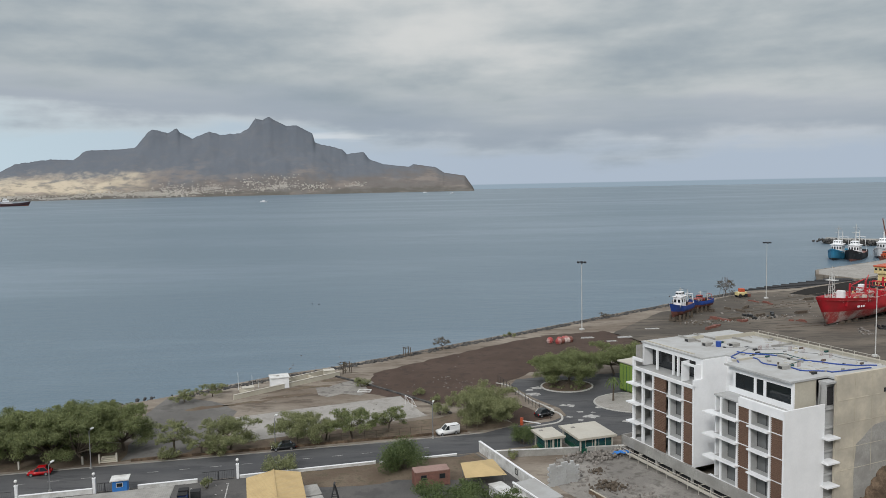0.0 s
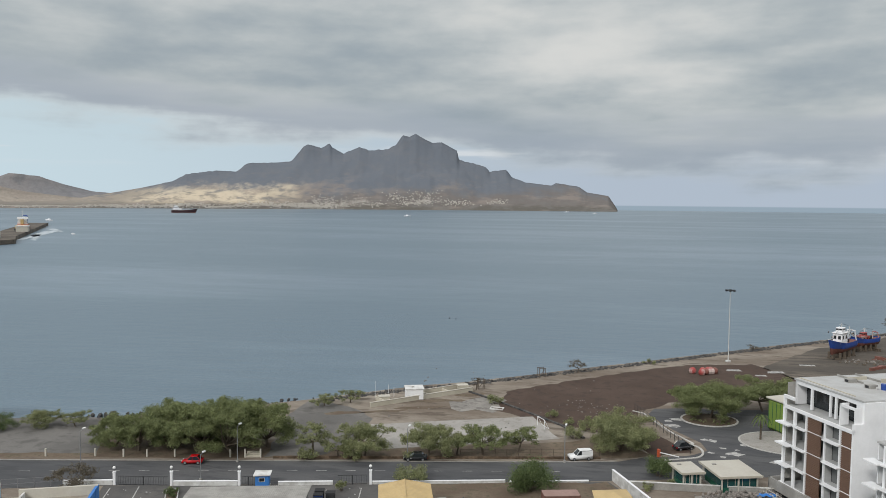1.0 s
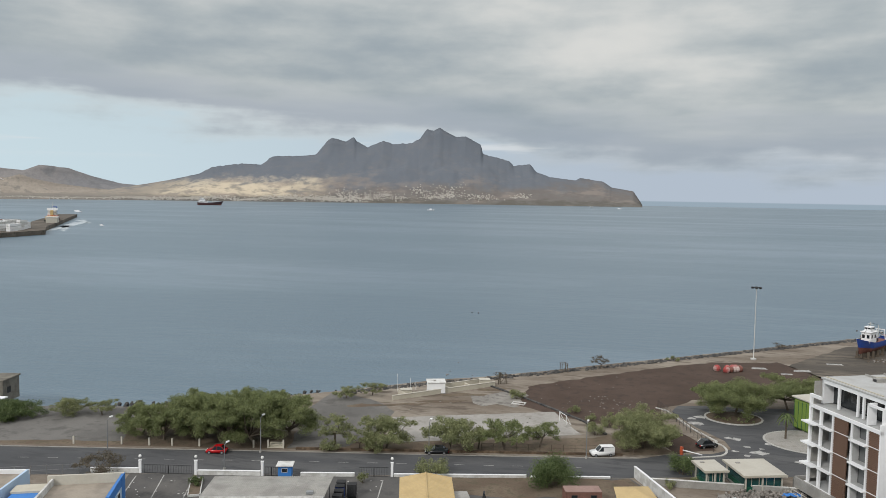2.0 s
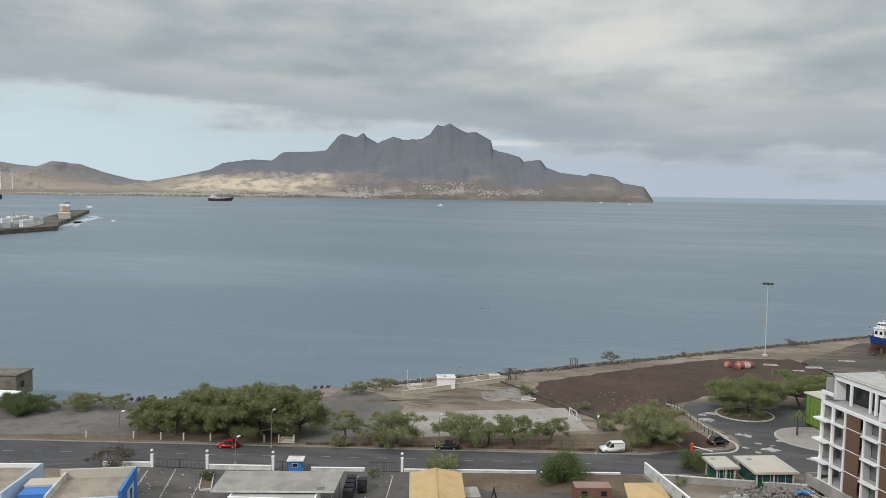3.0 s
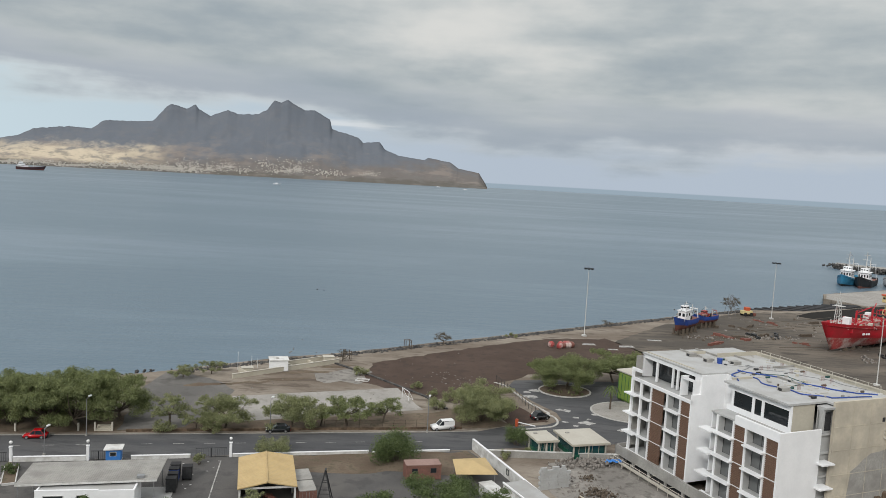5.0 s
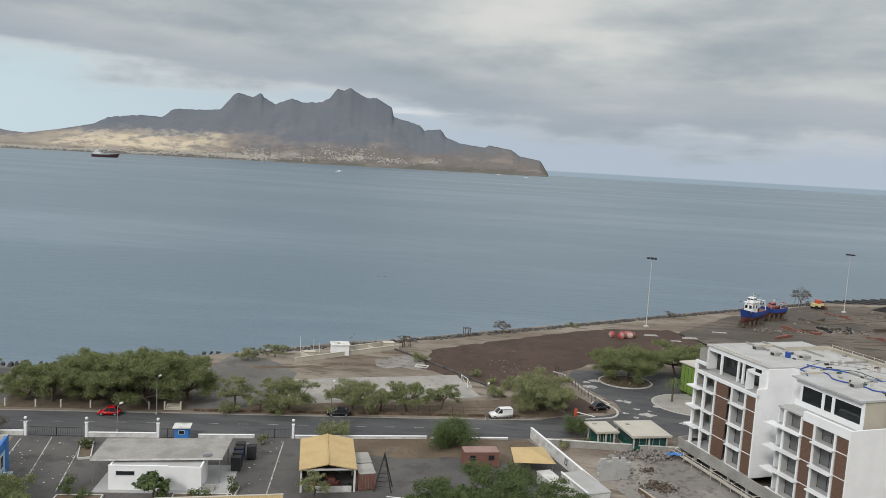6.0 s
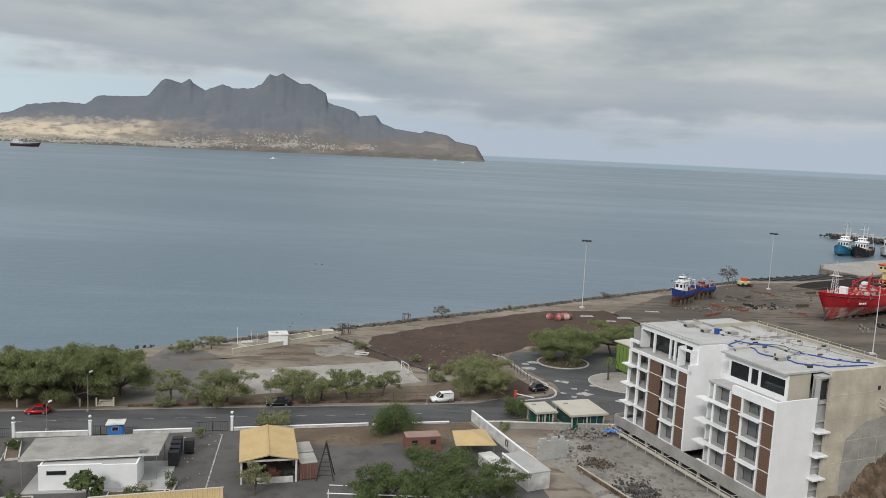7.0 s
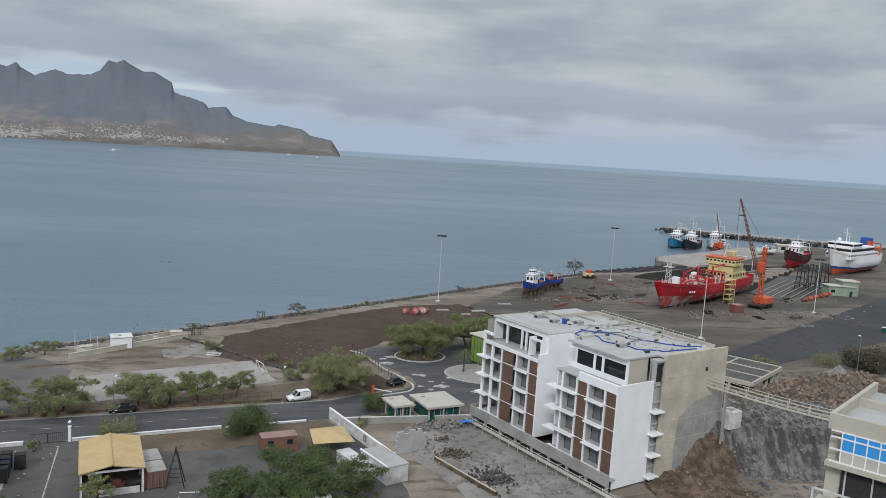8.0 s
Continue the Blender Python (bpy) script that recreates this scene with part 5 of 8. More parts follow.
def service_building():
    h = thing("service_building", -53.5, 96.9, 0, 11, "long white service building under a corrugated canopy", "building")
    part("front_wall", boxes((0, 12.6, 0, 0.25, 0, 3.5)), "white", h)
    part("side_wall", boxes((0, 0.25, 0.25, 4.5, 0, 3.5), (12.35, 12.6, 0.25, 4.5, 0, 3.5), (0.25, 12.35, 4.3, 4.5, 0, 3.5)), "white", h)
    part("roof", boxes((0.25, 12.35, 0.25, 4.3, 3.2, 3.4)), "screed", h)
    part("parapet_stripe", boxes((-0.03, 8.0, -0.03, 0.28, 3.5, 3.62)), "white", h)
    for x0, x1 in ((1.0, 3.6), (5.2, 6.4)):
        w = part("window", boxes((x0, x1, -0.06, 0.0, 2.2, 2.9)), "oldwhite", h)
        part("pane", boxes((x0 + 0.08, x1 - 0.08, -0.08, -0.05, 2.28, 2.82)), "glass", w)
    for k in range(4):
        part("step", boxes((12.7 + 0.02 * k, 14.4, -0.4 + 0.3 * k, -0.1 + 0.3 * k, 0, 0.18 + 0.18 * k)), "concrete", h)
    part("forecourt", boxes((-2.0, 16.5, -0.9, 9.0, 0, 0.1)), "screed", h, "pale concrete forecourt slab")
    c = thing("canopy", -56.6, 97.6, 0, 14.3, "wide pale corrugated canopy on thin steel posts", "canopy")
    part("roof_sheet", ridged(bmesh.new(), ((0, 0, 3.9), (18.0, 0, 3.9), (18.6, 7.2, 4.2), (0.4, 7.2, 4.2)), 60, 0.03), "concrete", c, "pale grey corrugated sheet")
    part("fascia", boxes((0, 18, -0.05, 0.0, 3.7, 3.95)), "oldwhite", c)
    for x, y in ((0.3, 0.3), (6, 0.3), (12, 0.3), (17.6, 0.3), (0.5, 6.9), (6, 6.9), (12, 6.9), (18, 6.9)):
        part("post", rods(((x, y, 0), (x, y, 3.95), 0.07)), "steel", c)
    part("unit", boxes((15.3, 16.3, 0.6, 1.3, 4.0, 4.35)), "steel", c)


service_building()


def ochre_roof():
    h = thing("low_shed", -42.2, 86.6, 0, 17, "low shed with a wide ochre corrugated roof", "shed")
    part("roof_sheet", ridged(bmesh.new(), ((0, -7.0, 3.1), (16, -7.0, 3.1), (16, 2.0, 3.6), (0, 2.0, 3.6)), 54, 0.06), "tan", h)
    part("wall", boxes((0.4, 15.6, -6.6, 1.6, 0, 3.1)), "oldwhite", h)
    part("ridge_flashing", boxes((-0.05, 16.05, 1.85, 2.1, 3.6, 3.72)), "cream", h)


ochre_roof()


def blue_building():
    h = thing("blue_building", -76.8, 88.0, 0, 22, "blue and white flat roofed block with high parapets", "building")
    part("wall", boxes((0, 10.3, 0, 9.6, 0, 3.6)), "paleblue", h)
    part("roof_deck", boxes((0.3, 10.0, 0.3, 9.2, 3.6, 3.68)), "roofdust", h, "dusty beige roof deck")
    part("parapet_back", boxes((-0.6, 10.3, 9.2, 9.6, 3.6, 5.1)), "cream", h)
    part("parapet_side", boxes((9.9, 10.3, 0, 9.2, 3.6, 5.0)), "blue", h, "bright blue parapet wall")
    part("parapet_front", boxes((0, 9.9, 0, 0.3, 3.6, 4.2)), "paleblue", h)
    part("parapet_left", boxes((0, 0.3, 0.3, 9.2, 3.6, 4.7)), "oldwhite", h)
    part("blue_panel", boxes((0.1, 4.0, -0.06, 0.0, 0, 3.5)), "blue", h, "bright blue wall panel")
    part("side_panel", boxes((10.3, 10.36, 0.0, 3.4, 0, 5.0)), "blue", h)
    part("corner_panel", boxes((10.3, 10.36, 7.6, 9.5, 0, 5.1)), "blue", h)
    w = part("side_window", boxes((10.3, 10.38, 4.8, 6.2, 1.6, 3.4)), "oldwhite", h)
    part("pane", boxes((10.37, 10.4, 4.9, 6.1, 1.7, 3.3)), "glass", w)
    w = part("front_window", boxes((5.6, 7.8, -0.08, 0.0, 1.8, 2.9)), "oldwhite", h)
    part("pane", boxes((5.7, 7.7, -0.1, -0.07, 1.9, 2.8)), "glass", w)
    a = part("annex", boxes((-4.6, -0.1, 3.6, 8.8, 0, 3.7)), "blue", h, "bright blue annex with a slab roof")
    part("annex_roof", boxes((-4.8, 0.0, 6.4, 9.2, 3.7, 4.0)), "beige", a)
    part("annex_window", boxes((-3.6, -1.6, 3.5, 3.6, 1.2, 2.0)), "glass", a)
    part("entrance_canopy", boxes((10.4, 11.8, 3.4, 5.6, 0.9, 1.05)), "paleblue", h)
    h = thing("white_blue_house", -86.4, 99.3, 0, 15, "pale house with sloping white parapets", "house")
    part("wall", boxes((-12, 0, -12, 0, 0, 3.9)), "paleblue", h)
    part("parapet_far", boxes((-12, 0.0, -0.35, 0, 3.9, 4.6)), "white", h)
    part("parapet_end", boxes((-0.35, 0.0, -12, -0.35, 3.9, 4.7)), "paleblue", h)
    part("roof_deck", boxes((-12, -0.35, -12, -0.35, 3.9, 3.98)), "roofdust", h)
    w = part("window", boxes((0.0, 0.06, -4.8, -3.2, 1.6, 3.0)), "blue", h)
    part("pane", boxes((0.05, 0.08, -4.65, -3.35, 1.75, 2.85)), "glass", w)


blue_building()


def kiosk():
    h = thing("kiosk", -52.9, 116.4, 0, 15, "small bright blue guard kiosk with a white roof", "kiosk")
    part("body", boxes((0, 2.2, 0, 1.9, 0.1, 2.1)), "blue", h)
    part("roof", boxes((-0.3, 2.5, -0.3, 2.2, 2.1, 2.25)), "oldwhite", h)
    w = part("window", boxes((0.6, 1.6, -0.05, 0.0, 1.05, 1.75)), "oldwhite", h)
    part("pane", boxes((0.68, 1.52, -0.07, -0.04, 1.12, 1.68)), "glass", w)
    part("plinth", boxes((-0.1, 2.3, -0.1, 2.0, 0, 0.1)), "concrete", h)


kiosk()


def gate_post(x, y, tall=2.3):
    h = thing("gate_post", x, y, 0, 14, "white square gate post with a globe lamp", "post", "gate posts")
    part("shaft", boxes((-0.21, 0.21, -0.21, 0.21, 0, tall), bevel=0.03), "white", h)
    part("cap", boxes((-0.26, 0.26, -0.26, 0.26, tall, tall + 0.1)), "white", h)
    part("stem", rods(((0, 0, tall + 0.1), (0, 0, tall + 0.55), 0.05)), "steel", h)
    part("globe", ball(bmesh.new(), (0, 0, tall + 0.75), 0.26, 12), "lamp", h, "white globe lamp", smooth=True)


POSTS = [(-76.5, 113.0), (-67.0, 114.6), (-56.0, 117.0), (-34.6, 122.0)]
for x, y in POSTS:
    gate_post(x, y, 2.2 if x < -70 else 2.4)


def low_wall(p, q, height, label):
    d = Vector((q[0] - p[0], q[1] - p[1]))
    h = thing("front_wall", *p, 0, math.degrees(math.atan2(d.y, d.x)), label, "wall", "street walls")
    part("wall_body", boxes((0.3, d.length - 0.3, -0.14, 0.14, 0, height)), "oldwhite", h)
    part("coping", boxes((0.3, d.length - 0.3, -0.2, 0.2, height, height + 0.1)), "white", h)


low_wall((-85, 111.0), (-76.5, 113.0), 0.8, "low white wall beside the car park gate")
low_wall((-67.0, 114.6), (-56.0, 117.0), 0.75, "low white wall between gate posts")
low_wall((-50.0, 118.4), (-40.5, 120.6), 0.55, "low white wall beside the blue kiosk")
low_wall((-34.6, 122.0), (-12.0, 127.3), 0.45, "low white roadside wall along the earth yard")
low_wall((-12.0, 127.3), (2.0, 130.6), 0.25, "white kerb wall along the street")


def gate(p, q, height, label):
    d = Vector((q[0] - p[0], q[1] - p[1]))
    h = thing("metal_gate", *p, 0, math.degrees(math.atan2(d.y, d.x)), label, "gate", "street gates")
    L = d.length
    part("frame", rods(((0.4, 0, 0.1), (L - 0.4, 0, 0.1), 0.05), ((0.4, 0, height), (L - 0.4, 0, height), 0.05), ((L / 2, 0, 0), (L / 2, 0, height), 0.07)), "darksteel", h)
    for k in range(int(L / 0.28)):
        part("bar", rods(((0.5 + 0.28 * k, 0, 0.1), (0.5 + 0.28 * k, 0, height), 0.02), n=4), "darksteel", h) if 0.5 + 0.28 * k < L - 0.4 else None


gate((-76.3, 113.1), (-67.2, 114.6), 1.5, "dark green barred sliding gate")
gate((-40.4, 120.6), (-34.8, 122.0), 1.6, "dark barred yard gate")
gate((-56.0, 117.0), (-53.0, 117.7), 1.5, "narrow dark barred gate beside the kiosk")


def mesh_fence(p, q, height, label, gap=2.5, rails=2, paint="steel"):
    d = Vector((q[0] - p[0], q[1] - p[1]))
    h = thing("fence", *p, 0, math.degrees(math.atan2(d.y, d.x)), label, "fence")
    L = d.length
    n = int(L / gap)
    for k in range(n + 1):
        part("post", rods(((k * gap, 0, 0), (k * gap, 0, height), 0.05), n=5), paint, h)
    part("rail", rods(*[((0, 0, height * (k + 1) / rails), (L, 0, height * (k + 1) / rails), 0.03) for k in range(rails)], n=4), paint, h)


mesh_fence((-98, 105.5), (-85, 111.0), 1.6, "dark mesh fence along the lay-by")
mesh_fence((12.5, 178.8), (21.0, 149.5), 1.7, "thin dark wire fence beside the soil field", 1.9, 3, "darksteel")
mesh_fence((-22, 139.2), (6.5, 145.2), 1.3, "low rusty picket fence behind the verge", 2.2, 2, "bark")


def skip(x, y, m):
    h = thing("waste_bin", x, y, 0, 12, "tall dark wheeled waste container", "bin", "waste bins")
    part("tub", boxes((-0.7, 0.7, -0.6, 0.6, 0.2, 2.1), bevel=0.08), m, h)
    part("lid", boxes((-0.75, 0.75, -0.65, 0.65, 2.1, 2.22), bevel=0.04), "black", h)
    for s in (-0.6, 0.6):
        part("wheel", rods(((s, -0.4, 0.12), (s + 0.08, -0.4, 0.12), 0.12), n=10), "black", h)


for x, y, m in ((-39.0, 107.2, "darksteel"), (-39.4, 109.0, "darksteel"), (-39.9, 110.8, "boatblue"), (-40.3, 112.6, "darksteel"), (-38.3, 112.0, "darksteel")):
    skip(x, y, m)


def lot_lines():
    rows = (((-76.3, 111.5), (-69.5, 93)), ((-72.0, 113.0), (-63.9, 92)), ((-35.6, 120), (-31.2, 96)), ((-66.2, 112), (-60.0, 95)))
    for (x0, y0), (x1, y1) in rows:
        d = Vector((x1 - x0, y1 - y0))
        s = Vector((-d.y, d.x)).normalized() * 0.09
        tagged(part("bay_line", prism([(x0 - s.x, y0 - s.y), (x1 - s.x, y1 - s.y), (x1 + s.x, y1 + s.y), (x0 + s.x, y0 + s.y)], 0.0, 0.05), "line"), "worn white painted bay line", "road marking", kind="structure")


lot_lines()


def planter(x0, y0, x1, y1, w):
    d = Vector((x1 - x0, y1 - y0))
    h = thing("planter", x0, y0, 0, math.degrees(math.atan2(d.y, d.x)), "long white edged planting bed", "planter", "planters")
    part("edge", boxes((0, d.length, -w / 2, -w / 2 + 0.15, 0, 0.35), (0, d.length, w / 2 - 0.15, w / 2, 0, 0.35), (0, 0.15, -w / 2, w / 2, 0, 0.35), (d.length - 0.15, d.length, -w / 2, w / 2, 0, 0.35)), "oldwhite", h)
    part("bed_soil", boxes((0.15, d.length - 0.15, -w / 2 + 0.15, w / 2 - 0.15, 0, 0.28)), "verge", h)


planter(-65.6, 112.5, -62.4, 106.0, 2.0)
planter(-58.8, 92.6, -52.8, 93.9, 2.2)
planter(-44.0, 96.3, -36.2, 98.0, 1.8)
planter(-36.3, 97.5, -36.9, 101.4, 1.2)


def near_rail():
    h = thing("terrace_frame", -14.5, 96.0, 0, 2, "white steel terrace frame above the trees", "frame")
    part("beam", rods(((0, 0, 2.2), (16, 0, 2.2), 0.08), ((0, 2.5, 2.2), (16, 2.5, 2.2), 0.06)), "white", h)
    for x in (0.2, 5.3, 10.6, 15.8):
        part("post", rods(((x, 0, 0), (x, 0, 2.7), 0.07)), "white", h)
    h = thing("parked_truck", 3.6, 95.4, 0, 100, "white box truck seen from above", "truck")
    part("box_body", boxes((-2.6, 2.0, -1.1, 1.1, 0.8, 3.2), bevel=0.1), "carwhite", h)
    part("cab", boxes((2.05, 3.6, -1.0, 1.0, 0.7, 2.5), bevel=0.15), "carwhite", h)
    part("roof_hatch", boxes((-1.0, 0.2, -0.5, 0.5, 3.2, 3.26)), "glass", h)
    for x in (-1.6, 2.6):
        for y in (-1.0, 0.8):
            part("wheel", rods(((x, y, 0.45), (x, y + 0.2, 0.45), 0.45), n=12), "black", h)


near_rail()


def litter():
    r = random.Random(44)
    bm = bmesh.new()
    for k in range(80):
        if k % 3:
            x, y = r.uniform(-75, -62), r.uniform(96, 112)
        else:
            x, y = r.uniform(-42, -30), r.uniform(98, 120)
        s = r.uniform(0.04, 0.15)
        box(bm, x - s, x + s, y - s * 0.6, y + s * 0.6, 0.03, 0.06 + s * 0.2)
    tagged(part("litter", bm, "oldwhite"), "scraps of paper and debris on the paving", "litter", kind="stuff")


litter()

# ---- trees and bushes ----
def crown(name, clumps, leaf, per, material, parent, seed, flat=0.62):
    """Leaves: many small blades in clumps, leaning outwards."""
    r = np.random.default_rng(seed)
    V, F, k = [], [], 0
    for (cx, cy, cz), rad in clumps:
        n = int(per * 3.5 * rad ** 2)
        d = r.normal(size=(n, 3))
        d /= np.linalg.norm(d, axis=1)[:, None]
        dist = rad * (0.25 + 1.05 * r.random(n) ** 0.9)
        p = d * dist[:, None] * np.array([1, 1, flat]) + np.array([cx, cy, cz])
        nrm = d * 0.6 + np.array([0, 0, 0.45]) + r.normal(size=(n, 3)) * 0.7
        nrm /= np.linalg.norm(nrm, axis=1)[:, None]
        u = np.cross(nrm, r.normal(size=(n, 3)))
        u /= np.linalg.norm(u, axis=1)[:, None]
        w = np.cross(nrm, u)
        s = leaf * 0.72 * (0.5 + 1.0 * r.random(n))[:, None]
        quad = np.stack([p - u * s, p + w * s * 0.45, p + u * s, p - w * s * 0.45], axis=1)
        V.append(quad.reshape(-1, 3))
        k += n
    V = np.concatenate(V)
    me = bpy.data.meshes.new(name)
    me.from_pydata(V.tolist(), [], np.arange(4 * k).reshape(-1, 4).tolist())
    me.materials.append(M[material])
    ob = new(name, me)
    ob.parent = parent
    return ob


def tree(x, y, width, height, seed, material="leaf", label="spreading green acacia tree with a bent trunk", name="tree", low=0.30, per=125, leaf=0.175, lean=0.12, group="", z=0.0, skirt=2):
    r = random.Random(seed)
    h = thing(name, x, y, z, r.uniform(0, 360), label, "tree" if name == "tree" else "bush", group)
    trunk, tips = bmesh.new(), []
    R = width / 2
    fork = Vector((r.uniform(-lean, lean) * height, r.uniform(-lean, lean) * height, height * low))
    girth = 0.022 * height + 0.05
    rod(trunk, (0, 0, -0.1), fork, girth * 1.25, girth, n=7)
    n = max(5, int(width * 1.05))
    for k in range(n):
        a = k * 2 * math.pi / n + r.uniform(-0.4, 0.4)
        d = R * r.uniform(0.30, 0.86)
        tip = Vector((math.cos(a) * d, math.sin(a) * d, height * r.uniform(0.44, 0.86)))
        mid = fork.lerp(tip, 0.5) + Vector((r.uniform(-0.3, 0.3), r.uniform(-0.3, 0.3), -0.05 * height))
        rod(trunk, fork, mid, girth * 0.6, girth * 0.42, n=5)
        rod(trunk, mid, tip, girth * 0.42, girth * 0.15, n=5)
        tips.append(tip)
    part("trunk", trunk, "bark", h)
    clumps = []
    for t in tips:
        q = r.uniform(0.17, 0.25) * R
        clumps.append((tuple(t), q))
        for _ in range(5):
            b = r.uniform(0, 6.28)
            e = Vector((math.cos(b), math.sin(b), r.uniform(-0.5, 0.35))) * q * 1.6
            clumps.append((tuple(t + e), q * r.uniform(0.4, 0.75)))
    for _ in range(max(2, int(R * 0.8))):
        a, d = r.uniform(0, 6.28), R * r.uniform(0.0, 0.45)
        clumps.append(((math.cos(a) * d, math.sin(a) * d, height * r.uniform(0.74, 0.90)), R * r.uniform(0.16, 0.25)))
    for _ in range(skirt):
        a, d = r.uniform(0, 6.28), R * r.uniform(0.45, 0.85)
        clumps.append(((math.cos(a) * d, math.sin(a) * d, height * r.uniform(0.20, 0.52)), R * r.uniform(0.15, 0.26)))
    top = max(c[0][2] + c[1] * 0.75 for c in clumps)
    clumps = [((c[0][0], c[0][1], c[0][2] - (top - height) * 0.9), c[1]) for c in clumps]
    crown("crown", clumps, leaf, per, material, h, seed)
    return h


def bush(x, y, width, height, seed, material="leaf", label="rounded green roadside bush", per=125, leaf=0.175, group="", z=0.0):
    r = random.Random(seed)
    h = thing("bush", x, y, z, r.uniform(0, 360), label, "bush", group)
    R = width / 2
    clumps = []
    for k in range(max(5, int(width * 1.6))):
        a, d = r.uniform(0, 6.28), R * math.sqrt(r.random()) * 0.72
        c = Vector((math.cos(a) * d, math.sin(a) * d, height * r.uniform(0.3, 0.78)))
        part("stem", rods(((c.x * 0.2, c.y * 0.2, 0), c, 0.05, 0.02), n=4), "bark", h)
        clumps.append((tuple(c), min(R * 0.5, height * 0.42) * r.uniform(0.6, 1.0)))
    crown("crown", clumps, leaf, per, material, h, seed, 0.85)
    return h


GROVE = "grove of acacias by the street"
for k, (x, y, w, t) in enumerate(((-88.5, 131.5, 10.5, 6.6), (-82.5, 129.5, 10, 7.4), (-76.0, 131.5, 12, 9.0), (-70.5, 130.0, 12, 9.6), (-64.5, 131.8, 13, 10.0), (-71.0, 137.0, 12, 9.2), (-59.3, 136.5, 11.5, 8.8), (-80.5, 136.0, 11, 7.8), (-63.5, 139.0, 10, 8.4))):
    tree(x, y, w, t, 20 + k, "leaf", "dense green acacia with a wide spreading crown", group=GROVE, low=0.16, skirt=13)
ROW = "row of small acacias by the pitch"
for k, (x, y, w, t, m, sk) in enumerate(((-49.3, 134.2, 7.6, 6.2, "leaf2", 4), (-39.6, 135.4, 10.0, 6.2, "leaf2", 8), (-28.0, 138.2, 11.0, 5.8, "leaf2", 3), (-22.8, 140.0, 7.0, 4.4, "leaf2", 2), (-17.9, 140.7, 9.6, 5.8, "leaf", 1), (-11.5, 143.8, 7.6, 5.2, "leaf", 2), (-44.2, 133.4, 5.6, 3.8, "leaf2", 6))):
    tree(x, y, w, t, 40 + k, m, "small umbrella shaped acacia on the dry verge", group=ROW, low=0.36, skirt=sk)
tree(7.8, 148.6, 14.0, 7.2, 50, "leaf2", "broad dry acacia with low grey branches", low=0.2, skirt=14)
tree(28.6, 175.5, 15.5, 8.4, 51, "leaf", "round acacia in the kerbed bed", skirt=10)
tree(23.8, 177.5, 8.0, 6.2, 57, "leaf", "smaller acacia leaning out of the kerbed bed")
tree(41.5, 184.0, 13.5, 7.6, 52, "leaf", "dark green acacia beside the green building", skirt=8)
tree(48.5, 189.0, 10.0, 7.0, 58, "leaf", "dark acacia behind the green building")
SHORE_TREES = "wind-bent shore trees"
for k, (x, y, w, t) in enumerate(((-110.5, 139.5, 8.4, 3.9), (-104.3, 141.0, 6.6, 3.2), (-58.7, 167.2, 6.4, 2.9), (-53.6, 171.5, 6.4, 3.1), (-120.8, 134.5, 11.5, 3.6), (-126, 136, 8, 3.4))):
    tree(x, y, w, t, 60 + k, "leaf2" if k < 4 else "leaf3", "low wind-bent tree on the rocky shore", group=SHORE_TREES, low=0.25, leaf=0.16)
tree(-82.8, 111.0, 8.2, 3.5, 70, "deadleaf", "leafless grey thorn bush beside the wall", "bush", low=0.15, per=55)
for k, (x, y, w, t) in enumerate(((-0.8, 215.5, 6.0, 3.8), (-26.0, 190.0, 3.4, 3.3), (114.5, 306.0, 8.0, 6.5), (55.5, 262.0, 4.5, 1.8))):
    tree(x, y, w, t, 75 + k, "deadleaf", "bare grey shrub on the shore", "bush", low=0.3, per=34, leaf=0.2)
tree(2.6, 98.6, 13.0, 7.2, 80, "leaf3", "large leafy tree in the yard", low=0.2, per=125, skirt=14)
tree(-6.6, 97.6, 10.0, 5.6, 81, "leaf3", "leafy tree beside the larger one", low=0.2, per=125, skirt=14)
tree(8.4, 99.5, 7.0, 5.2, 82, "leaf3", "leafy tree against the white wall", low=0.2, per=125, skirt=14)
tree(-66.5, 88.0, 11.0, 4.2, 83, "leaf", "green tree in front of the blue building", low=0.2)
tree(-62.5, 87.0, 8.0, 3.6, 84, "leaf", "low green tree beside the car park", low=0.2)
tree(-46.4, 95.4, 5.0, 3.9, 85, "leaf3", "young broad-leaved tree before the white wall", low=0.45, leaf=0.34)
tree(-25.0, 98.9, 4.8, 4.6, 86, "leaf2", "young tree in a white ring planter", low=0.4)
bush(-7.4, 124.2, 8.6, 4.6, 90, "leaf3", "large round bush in the earth yard")
bush(13.8, 135.6, 5.6, 3.4, 91, "leaf3", "round bush beside the gatehouse")
bush(-28.4, 124.6, 8.4, 2.3, 92, "leaf2", "wide pale bush behind the roadside wall")
bush(-64.2, 109.6, 2.2, 1.6, 93, "leaf3", "low shrub in the white edged bed")
bush(-64.8, 111.3, 2.0, 1.4, 94, "leaf3", "low shrub in the white edged bed")
bush(-58.2, 94.6, 3.6, 2.6, 95, "leaf3", "dark shrub at the corner of the bed")
bush(-55.6, 93.4, 4.2, 1.3, 96, "leaf3", "low hedge in the planting bed")
bush(-40.6, 97.2, 5.2, 1.4, 97, "leaf3", "low hedge before the service building")
bush(-36.8, 99.8, 2.2, 2.8, 98, "leaf3", "narrow dark shrub in the bed")
bush(-38.4, 118.0, 2.4, 2.2, 99, "leaf2", "thin shrub beside the yard gate")
bush(16.0, 131.6, 3.0, 1.2, 100, "leaf2", "scrub in front of the gatehouse")
bush(11.0, 128.4, 4.2, 1.4, 101, "leaf2", "dry scrub below the low wall")
